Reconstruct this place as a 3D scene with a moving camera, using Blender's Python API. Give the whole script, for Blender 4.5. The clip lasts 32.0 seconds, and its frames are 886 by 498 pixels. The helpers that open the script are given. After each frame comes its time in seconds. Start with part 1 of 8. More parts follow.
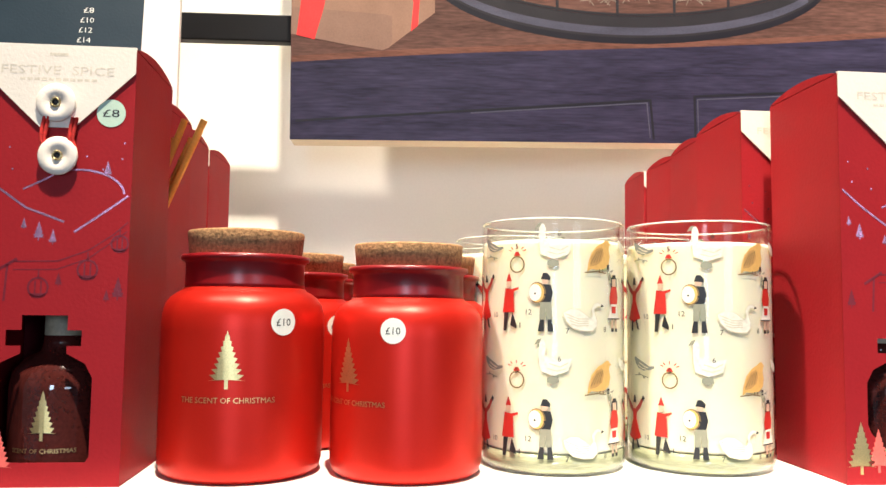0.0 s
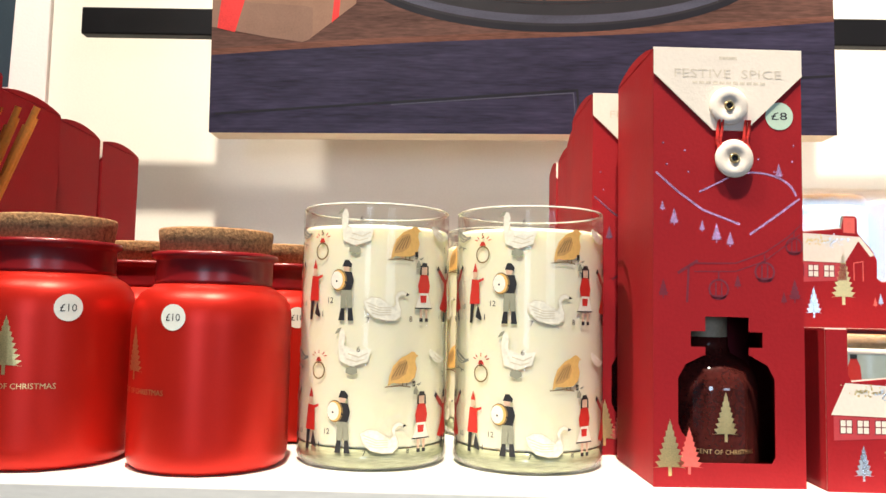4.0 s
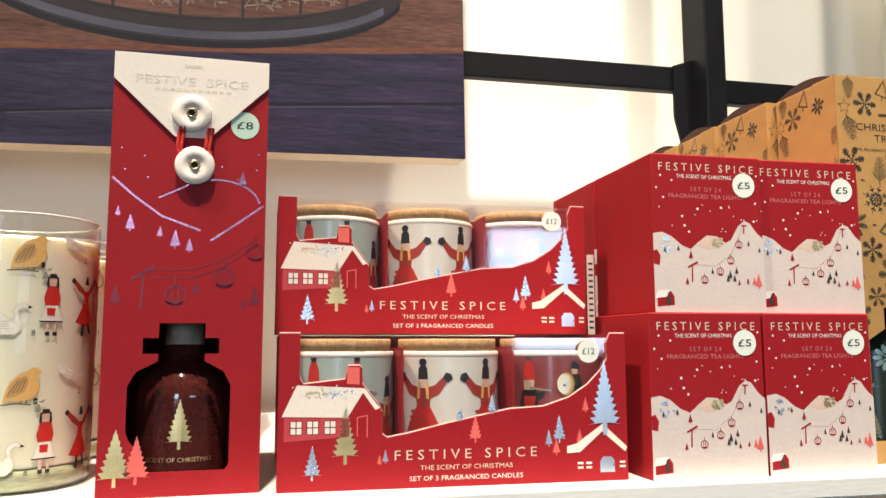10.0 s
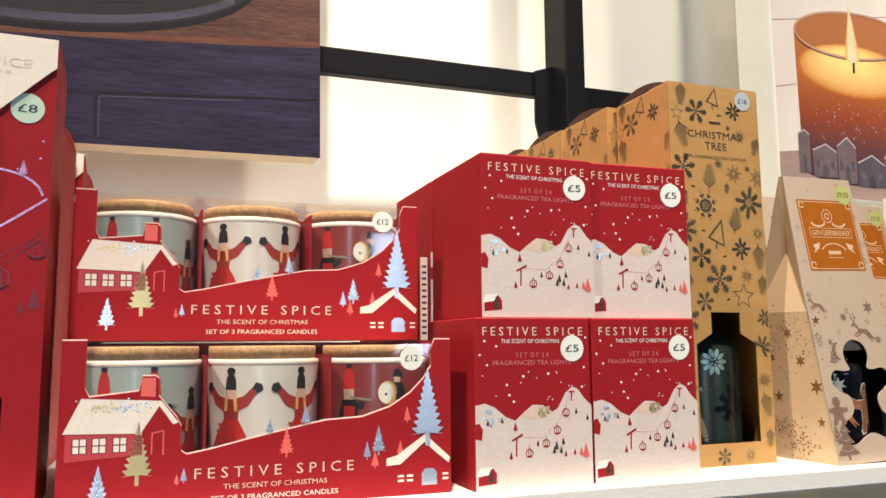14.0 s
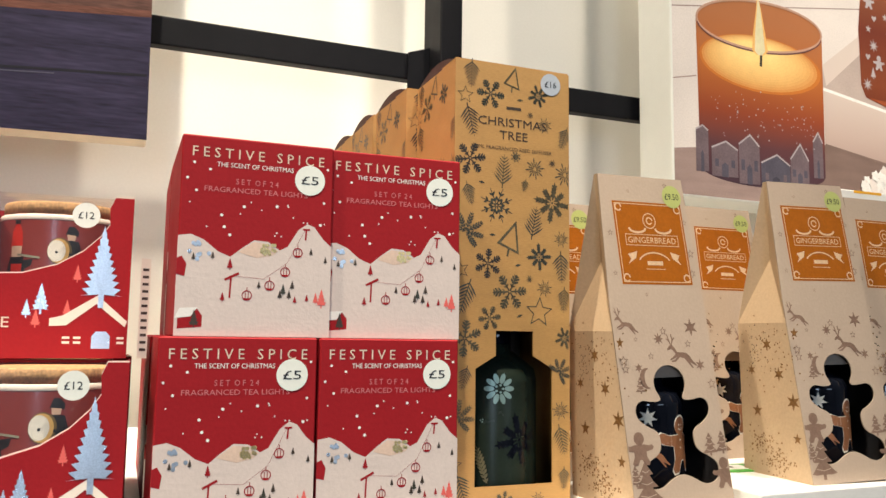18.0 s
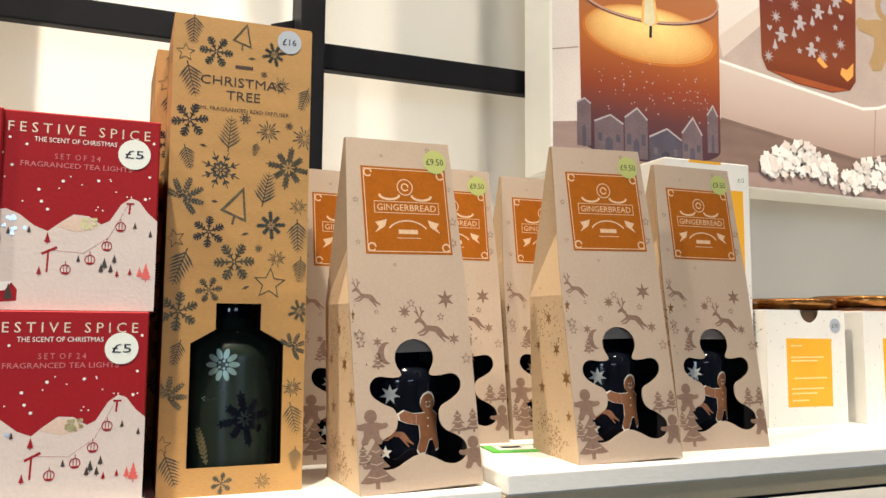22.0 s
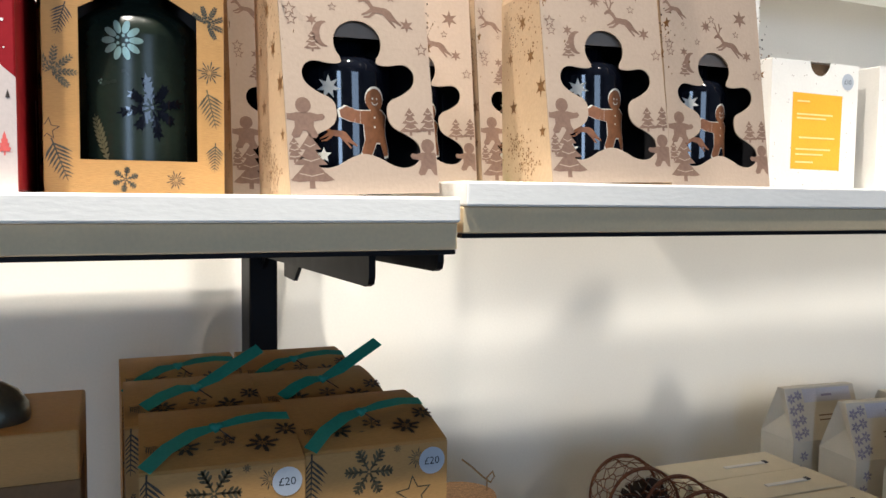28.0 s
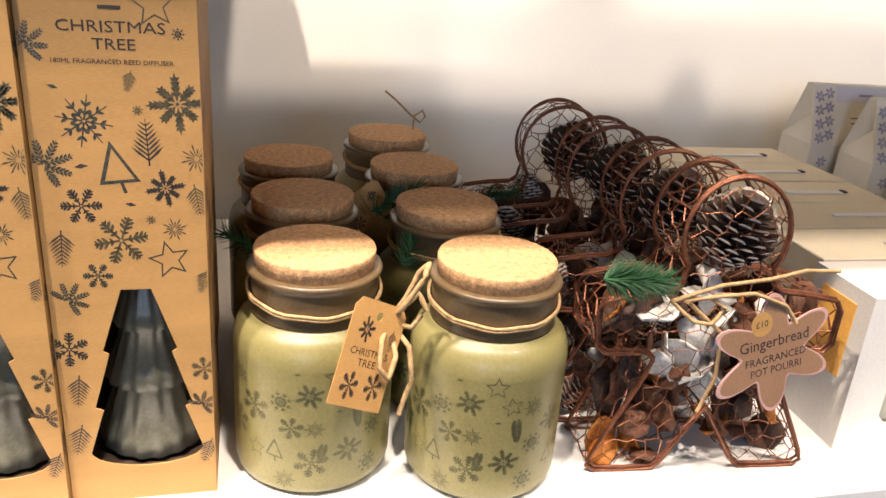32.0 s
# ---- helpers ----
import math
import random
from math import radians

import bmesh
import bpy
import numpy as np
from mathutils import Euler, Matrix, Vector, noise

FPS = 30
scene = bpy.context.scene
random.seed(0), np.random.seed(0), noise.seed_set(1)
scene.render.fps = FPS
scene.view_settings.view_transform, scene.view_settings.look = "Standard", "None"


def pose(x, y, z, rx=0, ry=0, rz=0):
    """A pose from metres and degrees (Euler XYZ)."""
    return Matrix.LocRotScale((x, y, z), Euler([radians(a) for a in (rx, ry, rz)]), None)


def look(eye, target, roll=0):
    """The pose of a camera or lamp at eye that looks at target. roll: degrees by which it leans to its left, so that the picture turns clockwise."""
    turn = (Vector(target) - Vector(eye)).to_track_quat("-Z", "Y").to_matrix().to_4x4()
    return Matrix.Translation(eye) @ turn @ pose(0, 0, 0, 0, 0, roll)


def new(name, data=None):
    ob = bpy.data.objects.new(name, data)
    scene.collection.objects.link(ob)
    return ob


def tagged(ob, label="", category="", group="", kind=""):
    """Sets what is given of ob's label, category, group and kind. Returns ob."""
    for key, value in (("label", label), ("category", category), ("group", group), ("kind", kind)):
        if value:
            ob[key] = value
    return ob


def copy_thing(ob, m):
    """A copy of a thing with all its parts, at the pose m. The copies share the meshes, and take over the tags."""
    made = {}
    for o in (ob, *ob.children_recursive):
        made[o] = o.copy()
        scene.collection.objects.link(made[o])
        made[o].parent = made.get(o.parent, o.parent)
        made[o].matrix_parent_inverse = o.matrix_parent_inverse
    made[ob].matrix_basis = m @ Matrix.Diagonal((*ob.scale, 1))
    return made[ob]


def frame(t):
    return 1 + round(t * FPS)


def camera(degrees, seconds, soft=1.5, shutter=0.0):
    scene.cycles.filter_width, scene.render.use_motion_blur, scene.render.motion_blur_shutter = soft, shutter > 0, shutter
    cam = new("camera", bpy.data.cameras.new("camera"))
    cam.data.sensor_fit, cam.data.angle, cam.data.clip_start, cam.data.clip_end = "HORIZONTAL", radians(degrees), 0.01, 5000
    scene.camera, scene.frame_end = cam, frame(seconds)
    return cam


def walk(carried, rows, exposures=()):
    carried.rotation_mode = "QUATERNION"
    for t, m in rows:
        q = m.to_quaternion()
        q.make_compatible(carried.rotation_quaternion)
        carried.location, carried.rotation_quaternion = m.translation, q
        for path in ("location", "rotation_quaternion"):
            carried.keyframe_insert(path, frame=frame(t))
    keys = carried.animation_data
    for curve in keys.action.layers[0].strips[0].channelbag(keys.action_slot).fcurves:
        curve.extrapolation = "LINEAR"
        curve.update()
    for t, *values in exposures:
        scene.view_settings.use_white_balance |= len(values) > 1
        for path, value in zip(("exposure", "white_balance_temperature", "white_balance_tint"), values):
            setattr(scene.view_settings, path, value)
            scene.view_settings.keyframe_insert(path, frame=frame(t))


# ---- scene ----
cam = camera(58.3, 32.0)
PATH = [
    (0, (-0.052, -0.009, 1.481), (0.052, 1.983, 1.634), 0.7),
    (0.5, (-0.037, -0.006, 1.479), (0.065, 1.985, 1.636), 0.6),
    (1, (-0.027, -0.006, 1.48), (0.067, 1.985, 1.638), 0.5),
    (1.5, (-0.011, -0.004, 1.479), (0.072, 1.987, 1.639), 0.5),
    (2, (0.007, -0.001, 1.479), (0.078, 1.991, 1.638), 0.5),
    (2.5, (0.031, 0.002, 1.479), (0.092, 1.994, 1.64), 0.5),
    (3, (0.05, 0.002, 1.478), (0.109, 1.995, 1.64), 0.7),
    (3.5, (0.073, 0.005, 1.475), (0.125, 1.997, 1.639), 1.0),
    (4, (0.095, 0.005, 1.475), (0.067, 1.999, 1.633), 1.2),
    (4.5, (0.123, 0.005, 1.474), (0.14, 1.998, 1.638), 1.2),
    (6.5, (0.188, 0.0, 1.463), (0.207, 1.987, 1.69), 1.7),
    (7, (0.197, -0.002, 1.463), (0.178, 1.985, 1.684), 1.7),
    (7.5, (0.21, -0.002, 1.464), (0.252, 1.986, 1.681), 1.7),
    (8, (0.224, -0.004, 1.464), (0.358, 1.981, 1.676), 1.3),
    (8.5, (0.239, -0.005, 1.465), (0.459, 1.971, 1.677), 1.1),
    (9, (0.254, -0.009, 1.465), (0.534, 1.96, 1.684), 0.8),
    (9.5, (0.272, -0.011, 1.466), (0.62, 1.945, 1.692), 0.6),
    (10, (0.289, -0.012, 1.465), (0.718, 1.927, 1.698), -0.1),
    (10.5, (0.307, -0.012, 1.466), (0.813, 1.909, 1.701), -0.7),
    (11, (0.321, -0.012, 1.465), (0.863, 1.898, 1.703), -0.7),
    (11.5, (0.333, -0.012, 1.465), (0.908, 1.888, 1.706), -0.8),
    (12, (0.339, -0.012, 1.466), (0.926, 1.884, 1.707), -0.9),
    (12.5, (0.342, -0.012, 1.466), (0.936, 1.882, 1.71), -0.8),
    (13, (0.343, -0.01, 1.463), (0.941, 1.882, 1.71), -0.6),
    (13.5, (0.341, -0.007, 1.464), (0.97, 1.875, 1.713), -0.4),
    (15.5, (0.32, 0.048, 1.473), (1.3, 1.779, 1.684), -1.3),
    (16, (0.333, 0.056, 1.475), (1.386, 1.744, 1.684), -1.6),
    (16.5, (0.359, 0.054, 1.477), (1.396, 1.75, 1.692), -1.3),
    (17, (0.397, 0.053, 1.477), (1.361, 1.791, 1.696), -0.5),
    (17.5, (0.448, 0.044, 1.483), (1.298, 1.84, 1.706), 0.2),
    (18, (0.495, 0.03, 1.484), (1.237, 1.874, 1.704), 0.8),
    (18.5, (0.529, 0.021, 1.485), (1.215, 1.887, 1.706), 0.8),
    (19, (0.554, 0.014, 1.482), (1.183, 1.899, 1.703), 0.8),
    (19.5, (0.565, 0.009, 1.481), (1.178, 1.901, 1.7), 0.5),
    (20, (0.576, 0.007, 1.482), (1.199, 1.895, 1.703), 0.3),
    (20.5, (0.592, 0.005, 1.481), (1.245, 1.883, 1.704), 0.3),
    (21, (0.612, 0.003, 1.481), (1.313, 1.864, 1.69), 0.4),
    (21.5, (0.631, 0.0, 1.479), (1.352, 1.855, 1.676), 0.5),
    (22, (0.653, -0.002, 1.477), (1.389, 1.848, 1.667), 0.4),
    (22.5, (0.669, -0.003, 1.477), (1.4, 1.849, 1.659), 0.3),
    (23, (0.678, -0.001, 1.475), (1.389, 1.859, 1.661), 0.3),
    (23.5, (0.686, -0.005, 1.473), (1.37, 1.865, 1.662), 0.2),
    (24, (0.694, -0.007, 1.468), (1.353, 1.872, 1.657), 0.1),
    (24.5, (0.703, -0.006, 1.462), (1.338, 1.881, 1.65), 0.0),
    (25, (0.711, 0.0, 1.452), (1.324, 1.896, 1.618), -0.1),
    (25.5, (0.713, 0.006, 1.44), (1.312, 1.911, 1.557), -0.1),
    (27.5, (0.704, 0.04, 1.399), (1.397, 1.915, 1.367), 1.1),
    (28, (0.701, 0.06, 1.385), (1.461, 1.905, 1.249), 0.7),
    (28.5, (0.699, 0.079, 1.371), (1.544, 1.877, 1.138), 0.9),
    (29, (0.703, 0.09, 1.358), (1.614, 1.843, 1.046), 1.4),
    (29.5, (0.725, 0.093, 1.342), (1.635, 1.835, 0.971), 2.0),
    (30, (0.76, 0.088, 1.324), (1.642, 1.829, 0.888), 3.9),
    (30.5, (0.797, 0.077, 1.314), (1.61, 1.836, 0.82), 5.6),
    (31, (0.841, 0.065, 1.295), (1.483, 1.869, 0.717), 5.2),
    (31.5, (0.869, 0.06, 1.281), (1.409, 1.867, 0.618), 4.9),
    (32, (0.891, 0.055, 1.263), (1.358, 1.853, 0.523), 4.4),
]
walk(cam, [(t, look(eye, target, roll)) for t, eye, target, roll in PATH], [(0, 0.32, 6500, 10), (2, 0.10, 6500, 10), (4, -0.05, 6500, 10), (7, -0.20, 6500, 10), (13, -0.32, 6500, 10), (19, -0.48, 6500, 10), (25, -0.37, 6330, 10), (28, -0.20, 5900, 11), (29, -0.05, 6100, 13), (30, 0.0, 6400, 16), (31, 0.08, 6350, 19), (32, 0.31, 6500, 20)])

# ---- light ----
world = bpy.data.worlds.new("world")
scene.world = world
world.use_nodes = True
world.node_tree.nodes["Background"].inputs[0].default_value = (0.8, 0.88, 1.0, 1)
world.node_tree.nodes["Background"].inputs[1].default_value = 0.25


def spot(name, eye, target, watts, colour, degrees=60, size=0.04):
    data = bpy.data.lights.new(name, "SPOT")
    data.energy, data.color, data.spot_size, data.spot_blend, data.shadow_soft_size = watts, colour, radians(degrees), 0.5, size
    ob = new(name, data)
    ob.matrix_world = look(eye, target)
    return ob


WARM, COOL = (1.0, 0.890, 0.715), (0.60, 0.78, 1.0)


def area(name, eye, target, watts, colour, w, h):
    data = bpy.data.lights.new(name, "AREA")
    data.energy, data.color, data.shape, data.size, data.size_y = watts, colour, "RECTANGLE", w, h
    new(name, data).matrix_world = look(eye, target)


# ceiling spotlights high above the shelves
spot("spot_lamp", (0.10, -0.42, 4.40), (0.05, 0.70, 1.4), 900, WARM, 40, 0.05)
spot("spot_lamp", (1.20, -0.27, 4.40), (1.20, 0.70, 1.3), 520, WARM, 40, 0.08)
spot("spot_lamp", (-1.30, -0.22, 4.40), (1.10, 0.95, 1.15), 560, WARM, 34, 0.08)
spot("spot_lamp", (2.60, -0.90, 4.40), (1.72, 0.95, 1.25), 640, WARM, 28, 0.24)
# daylight from the shop front behind the visitor, and an added unseen cool fill
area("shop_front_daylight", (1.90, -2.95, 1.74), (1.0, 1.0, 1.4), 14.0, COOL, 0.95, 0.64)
area("front_left_cool_fill", (-0.35, -2.95, 1.75), (1.2, 0.95, 1.10), 26, COOL, 0.50, 1.10)

# ---- materials ----
def mat(name, col, rough=0.6, metal=0.0, var=0.10, scale=40.0, bump=0.05, bscale=500.0, spec=0.5, stretch=None, coat=0.0):
    """A painted, printed or raw surface: colour drift at two scales, fine relief, uneven gloss."""
    m = bpy.data.materials.new(name)
    m.use_nodes = True
    nt = m.node_tree
    b = nt.nodes["Principled BSDF"]
    tc = nt.nodes.new("ShaderNodeTexCoord")
    mp = nt.nodes.new("ShaderNodeMapping")
    nt.links.new(tc.outputs["Object"], mp.inputs[0])
    if stretch:
        mp.inputs["Scale"].default_value = stretch
    n1, n2 = nt.nodes.new("ShaderNodeTexNoise"), nt.nodes.new("ShaderNodeTexNoise")
    n1.inputs["Scale"].default_value, n1.inputs["Detail"].default_value = scale, 4
    n2.inputs["Scale"].default_value, n2.inputs["Detail"].default_value = bscale, 3
    for n in (n1, n2):
        nt.links.new(mp.outputs[0], n.inputs["Vector"])
    add = nt.nodes.new("ShaderNodeMath")
    add.operation = "ADD"
    nt.links.new(n1.outputs["Fac"], add.inputs[0])
    nt.links.new(n2.outputs["Fac"], add.inputs[1])
    ramp = nt.nodes.new("ShaderNodeMapRange")
    ramp.inputs["From Min"].default_value, ramp.inputs["From Max"].default_value = 0.65, 1.35
    ramp.inputs["To Min"].default_value, ramp.inputs["To Max"].default_value = 1 - var, 1 + var
    nt.links.new(add.outputs[0], ramp.inputs["Value"])
    mul = nt.nodes.new("ShaderNodeVectorMath")
    mul.operation = "SCALE"
    mul.inputs[0].default_value = col[:3]
    nt.links.new(ramp.outputs[0], mul.inputs["Scale"])
    nt.links.new(mul.outputs[0], b.inputs["Base Color"])
    rr = nt.nodes.new("ShaderNodeMapRange")
    rr.inputs["To Min"].default_value, rr.inputs["To Max"].default_value = max(rough - 0.07, 0.02), min(rough + 0.07, 1)
    nt.links.new(n1.outputs["Fac"], rr.inputs["Value"])
    nt.links.new(rr.outputs[0], b.inputs["Roughness"])
    b.inputs["Metallic"].default_value = metal
    b.inputs["Specular IOR Level"].default_value = spec
    b.inputs["Coat Weight"].default_value = coat
    if bump:
        bp = nt.nodes.new("ShaderNodeBump")
        bp.inputs["Strength"].default_value, bp.inputs["Distance"].default_value = min(bump * 4, 1), 0.0006
        nt.links.new(n2.outputs["Fac"], bp.inputs["Height"])
        nt.links.new(bp.outputs[0], b.inputs["Normal"])
    return m


def clear_glass(name, tint=(0.98, 0.985, 0.96)):
    """Thin clear glass: see-through, with a mirror share that grows at the edges."""
    m = bpy.data.materials.new(name)
    m.use_nodes = True
    nt = m.node_tree
    nt.nodes.clear()
    out, mix, fr = nt.nodes.new("ShaderNodeOutputMaterial"), nt.nodes.new("ShaderNodeMixShader"), nt.nodes.new("ShaderNodeLayerWeight")
    pw, ad = nt.nodes.new("ShaderNodeMath"), nt.nodes.new("ShaderNodeMath")
    pw.operation, ad.operation = "POWER", "MULTIPLY_ADD"
    pw.inputs[1].default_value, ad.inputs[1].default_value, ad.inputs[2].default_value = 3.0, 0.85, 0.018
    tr, gl = nt.nodes.new("ShaderNodeBsdfTransparent"), nt.nodes.new("ShaderNodeBsdfGlossy")
    tr.inputs[0].default_value = (*tint, 1)
    gl.inputs["Roughness"].default_value = 0.03
    nt.links.new(fr.outputs["Facing"], pw.inputs[0])
    nt.links.new(pw.outputs[0], ad.inputs[0])
    nt.links.new(ad.outputs[0], mix.inputs[0])
    nt.links.new(tr.outputs[0], mix.inputs[1])
    nt.links.new(gl.outputs[0], mix.inputs[2])
    nt.links.new(mix.outputs[0], out.inputs[0])
    return m


def film_sheet(name, tint=(1, 1, 1), gloss=0.12):
    """Clear plastic film: mostly see-through, a mirror-like share."""
    m = bpy.data.materials.new(name)
    m.use_nodes = True
    nt = m.node_tree
    nt.nodes.clear()
    out, mix = nt.nodes.new("ShaderNodeOutputMaterial"), nt.nodes.new("ShaderNodeMixShader")
    tr, gl = nt.nodes.new("ShaderNodeBsdfTransparent"), nt.nodes.new("ShaderNodeBsdfGlossy")
    tr.inputs[0].default_value = (*tint, 1)
    gl.inputs["Roughness"].default_value = 0.05
    mix.inputs[0].default_value = gloss
    nt.links.new(tr.outputs[0], mix.inputs[1])
    nt.links.new(gl.outputs[0], mix.inputs[2])
    nt.links.new(mix.outputs[0], out.inputs[0])
    return m


RED = mat("red_card", (0.300, 0.011, 0.016), 0.55, var=0.07, spec=0.16)
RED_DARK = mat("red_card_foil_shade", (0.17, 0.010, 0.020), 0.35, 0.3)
RED_LIGHT = mat("coral_print", (0.72, 0.12, 0.10), 0.5)
CREAM = mat("cream_card", (0.78, 0.70, 0.62), 0.6, var=0.04)
WHITE_CARD = mat("white_card", (0.80, 0.78, 0.74), 0.55, var=0.03)
KRAFT = mat("kraft_card", (0.430, 0.235, 0.073), 0.65, var=0.14, scale=30, bscale=900, stretch=(0.35, 1, 2.5))
KRAFT_DARK = mat("kraft_edge", (0.16, 0.09, 0.04), 0.8)
PINK_CARD = mat("blush_card", (0.385, 0.296, 0.228), 0.62, var=0.06, scale=25)
FOIL_SILVER = mat("silver_foil", (0.76, 0.81, 0.87), 0.28, 0.9, var=0.2, bscale=1500)
FOIL_GOLD = mat("gold_foil", (0.78, 0.58, 0.26), 0.3, 0.9, var=0.25, bscale=1500)
FOIL_TITLE = mat("champagne_foil", (0.80, 0.64, 0.47), 0.35, 0.4, var=0.3, scale=160, bscale=1500)
FOIL_SLOPE = mat("rosy_lilac_foil", (0.50, 0.24, 0.34), 0.24, 0.85, var=0.35, scale=120, bscale=1500)
EMBOSS = mat("pale_silver_emboss", (0.68, 0.60, 0.49), 0.45, 0.1, var=0.2, scale=200)
GOLD_DARK = mat("dark_gold_print", (0.24, 0.125, 0.045), 0.4, 0.35, var=0.35, scale=200)
GREEN_INK = mat("dark_green_foil", (0.060, 0.060, 0.042), 0.42, 0.2, var=0.6, scale=260, bscale=900)
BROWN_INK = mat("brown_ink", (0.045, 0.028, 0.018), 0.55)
FOLIAGE_INKS = (GREEN_INK, mat("olive_foil_ink", (0.110, 0.088, 0.046), 0.42, 0.25, var=0.6, scale=260, bscale=900), mat("dark_brown_foil_ink", (0.050, 0.041, 0.031), 0.45, 0.15, var=0.5, scale=260, bscale=900))
TAUPE = mat("taupe_ink", (0.200, 0.122, 0.088), 0.5, 0.15, var=0.2)
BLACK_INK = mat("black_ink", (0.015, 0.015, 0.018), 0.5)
ORANGE = mat("orange_ink", (0.285, 0.082, 0.006), 0.8, var=0.14, scale=160, spec=0.1)
YELLOW = mat("yellow_ink", (0.85, 0.42, 0.02), 0.6, var=0.05)
STICKER = mat("mint_sticker", (0.50, 0.64, 0.52), 0.45, var=0.03)
STICKER_LIME = mat("lime_sticker", (0.36, 0.39, 0.13), 0.45, var=0.04)
STICKER_GREY = mat("grey_sticker", (0.42, 0.46, 0.52), 0.45, var=0.04)
STICKER_WHITE = mat("white_sticker", (0.78, 0.80, 0.74), 0.45, var=0.03)
BRASS = mat("brass_eyelet", (0.55, 0.42, 0.22), 0.3, 1.0)
CORK = mat("cork", (0.50, 0.29, 0.135), 0.85, var=0.45, scale=260, bump=0.2, bscale=700)
CORK_DARK = mat("cork_side", (0.36, 0.19, 0.085), 0.9, var=0.5, scale=300, bump=0.25, bscale=600)
JAR_RED = mat("frosted_red_lacquer", (0.54, 0.016, 0.008), 0.38, 0.45, var=0.05, bump=0.01, bscale=1200, spec=0.35)
JAR_RED_NECK = mat("clear_red_lacquer", (0.20, 0.006, 0.009), 0.30, 0.0, var=0.05, bump=0)
WAX = mat("ivory_wax", (0.78, 0.74, 0.575), 0.5, var=0.03, bump=0.02)
WAX.node_tree.nodes["Principled BSDF"].inputs["Subsurface Weight"].default_value = 0.5
WAX.node_tree.nodes["Principled BSDF"].inputs["Subsurface Radius"].default_value = (1.0, 0.8, 0.5)
WAX.node_tree.nodes["Principled BSDF"].inputs["Subsurface Scale"].default_value = 0.02
GLASS = clear_glass("clear_glass")
DARK_GLASS = mat("dark_green_glass", (0.014, 0.021, 0.015), 0.25, 0.0, var=0.15, bump=0.0, spec=0.35)
BLACK_GLASS = mat("black_glass", (0.004, 0.005, 0.009), 0.06, 0.0, bump=0.0, spec=0.5)
AMBER = mat("brown_glass", (0.060, 0.012, 0.010), 0.07, 0.0, var=0.4, scale=30, bump=0.0, coat=0.6)
STOPPER = mat("grey_wood_stopper", (0.34, 0.27, 0.19), 0.55, var=0.2, scale=200)
GREEN_GLASS = mat("olive_frosted_glass", (0.215, 0.188, 0.072), 0.40, 0.0, var=0.14, scale=12, bump=0.01, coat=0.06)
SMOKE_GLASS = mat("smoked_glass", (0.105, 0.070, 0.034), 0.34, 0.0, var=0.25, bump=0.0)
TREE_GLASS = mat("ribbed_grey_glass", (0.115, 0.112, 0.080), 0.34, 0.0, var=0.3, scale=25, bump=0.0, coat=0.1)
FILM = film_sheet("clear_film", gloss=0.22)
WALL = mat("off_white_wall_paint", (0.80, 0.775, 0.72), 0.75, var=0.03, scale=6, bump=0.04, bscale=350)
SHELF_WHITE = mat("white_laminate", (0.78, 0.77, 0.74), 0.45, var=0.04, scale=30, stretch=(0.3, 1, 1))
SHELF_BEIGE = mat("beige_board_edge", (0.76, 0.59, 0.36), 0.7, var=0.06)
STEEL = mat("black_powder_coated_steel", (0.005, 0.005, 0.007), 0.5, 0.0, var=0.15, bump=0.02, spec=0.14)
TWINE = mat("jute_twine", (0.42, 0.27, 0.125), 0.9, var=0.35, scale=300)
RIBBON = mat("teal_ribbon", (0.02, 0.22, 0.165), 0.5, var=0.12)
CORD_RED = mat("red_cord", (0.55, 0.02, 0.015), 0.8, var=0.3, scale=500)
COPPER = mat("rusty_copper_wire", (0.195, 0.072, 0.036), 0.45, 0.6, var=0.4, scale=150)
REED = mat("orange_reed_stick", (0.86, 0.44, 0.09), 0.7, var=0.15)
SHOP = mat("grey_shop_wall_paint", (0.30, 0.30, 0.31), 0.7, var=0.05, scale=5)
FLOOR = mat("grey_shop_floor", (0.15, 0.14, 0.13), 0.4, var=0.08, scale=4)


# ---- building helpers ----
def mesh_of(name, verts, faces, smooth=False):
    me = bpy.data.meshes.new(name)
    me.from_pydata([tuple(v) for v in verts], [], faces)
    if smooth:
        me.polygons.foreach_set("use_smooth", [True] * len(me.polygons))
    me.update()
    return me


def part(name, src, material, parent=None, label="", m=None, smooth=False):
    """Links a bmesh or mesh as one mesh object under a thing or a part."""
    if isinstance(src, bmesh.types.BMesh):
        me = bpy.data.meshes.new(name)
        src.to_mesh(me)
        src.free()
        if smooth:
            me.polygons.foreach_set("use_smooth", [True] * len(me.polygons))
    else:
        me = src
    if material and not me.materials:
        me.materials.append(material)
    ob = new(name, me)
    if parent:
        ob.parent = parent
    if m is not None:
        ob.matrix_basis = m
    if label:
        ob["label"] = label
    return ob


def thing(name, label, category, group="", m=None):
    ob = new(name)
    ob.empty_display_size = 0.02
    if m is not None:
        ob.matrix_basis = m
    return tagged(ob, label, category, group)


def bm_box(x0, x1, y0, y1, z0, z1, bevel=0.0, seg=2):
    bm = bmesh.new()
    bmesh.ops.create_cube(bm, size=1)
    bmesh.ops.scale(bm, vec=(x1 - x0, y1 - y0, z1 - z0), verts=bm.verts)
    bmesh.ops.translate(bm, vec=((x0 + x1) / 2, (y0 + y1) / 2, (z0 + z1) / 2), verts=bm.verts)
    if bevel:
        bmesh.ops.bevel(bm, geom=bm.edges[:], offset=bevel, segments=seg, affect="EDGES", profile=0.5)
    return bm


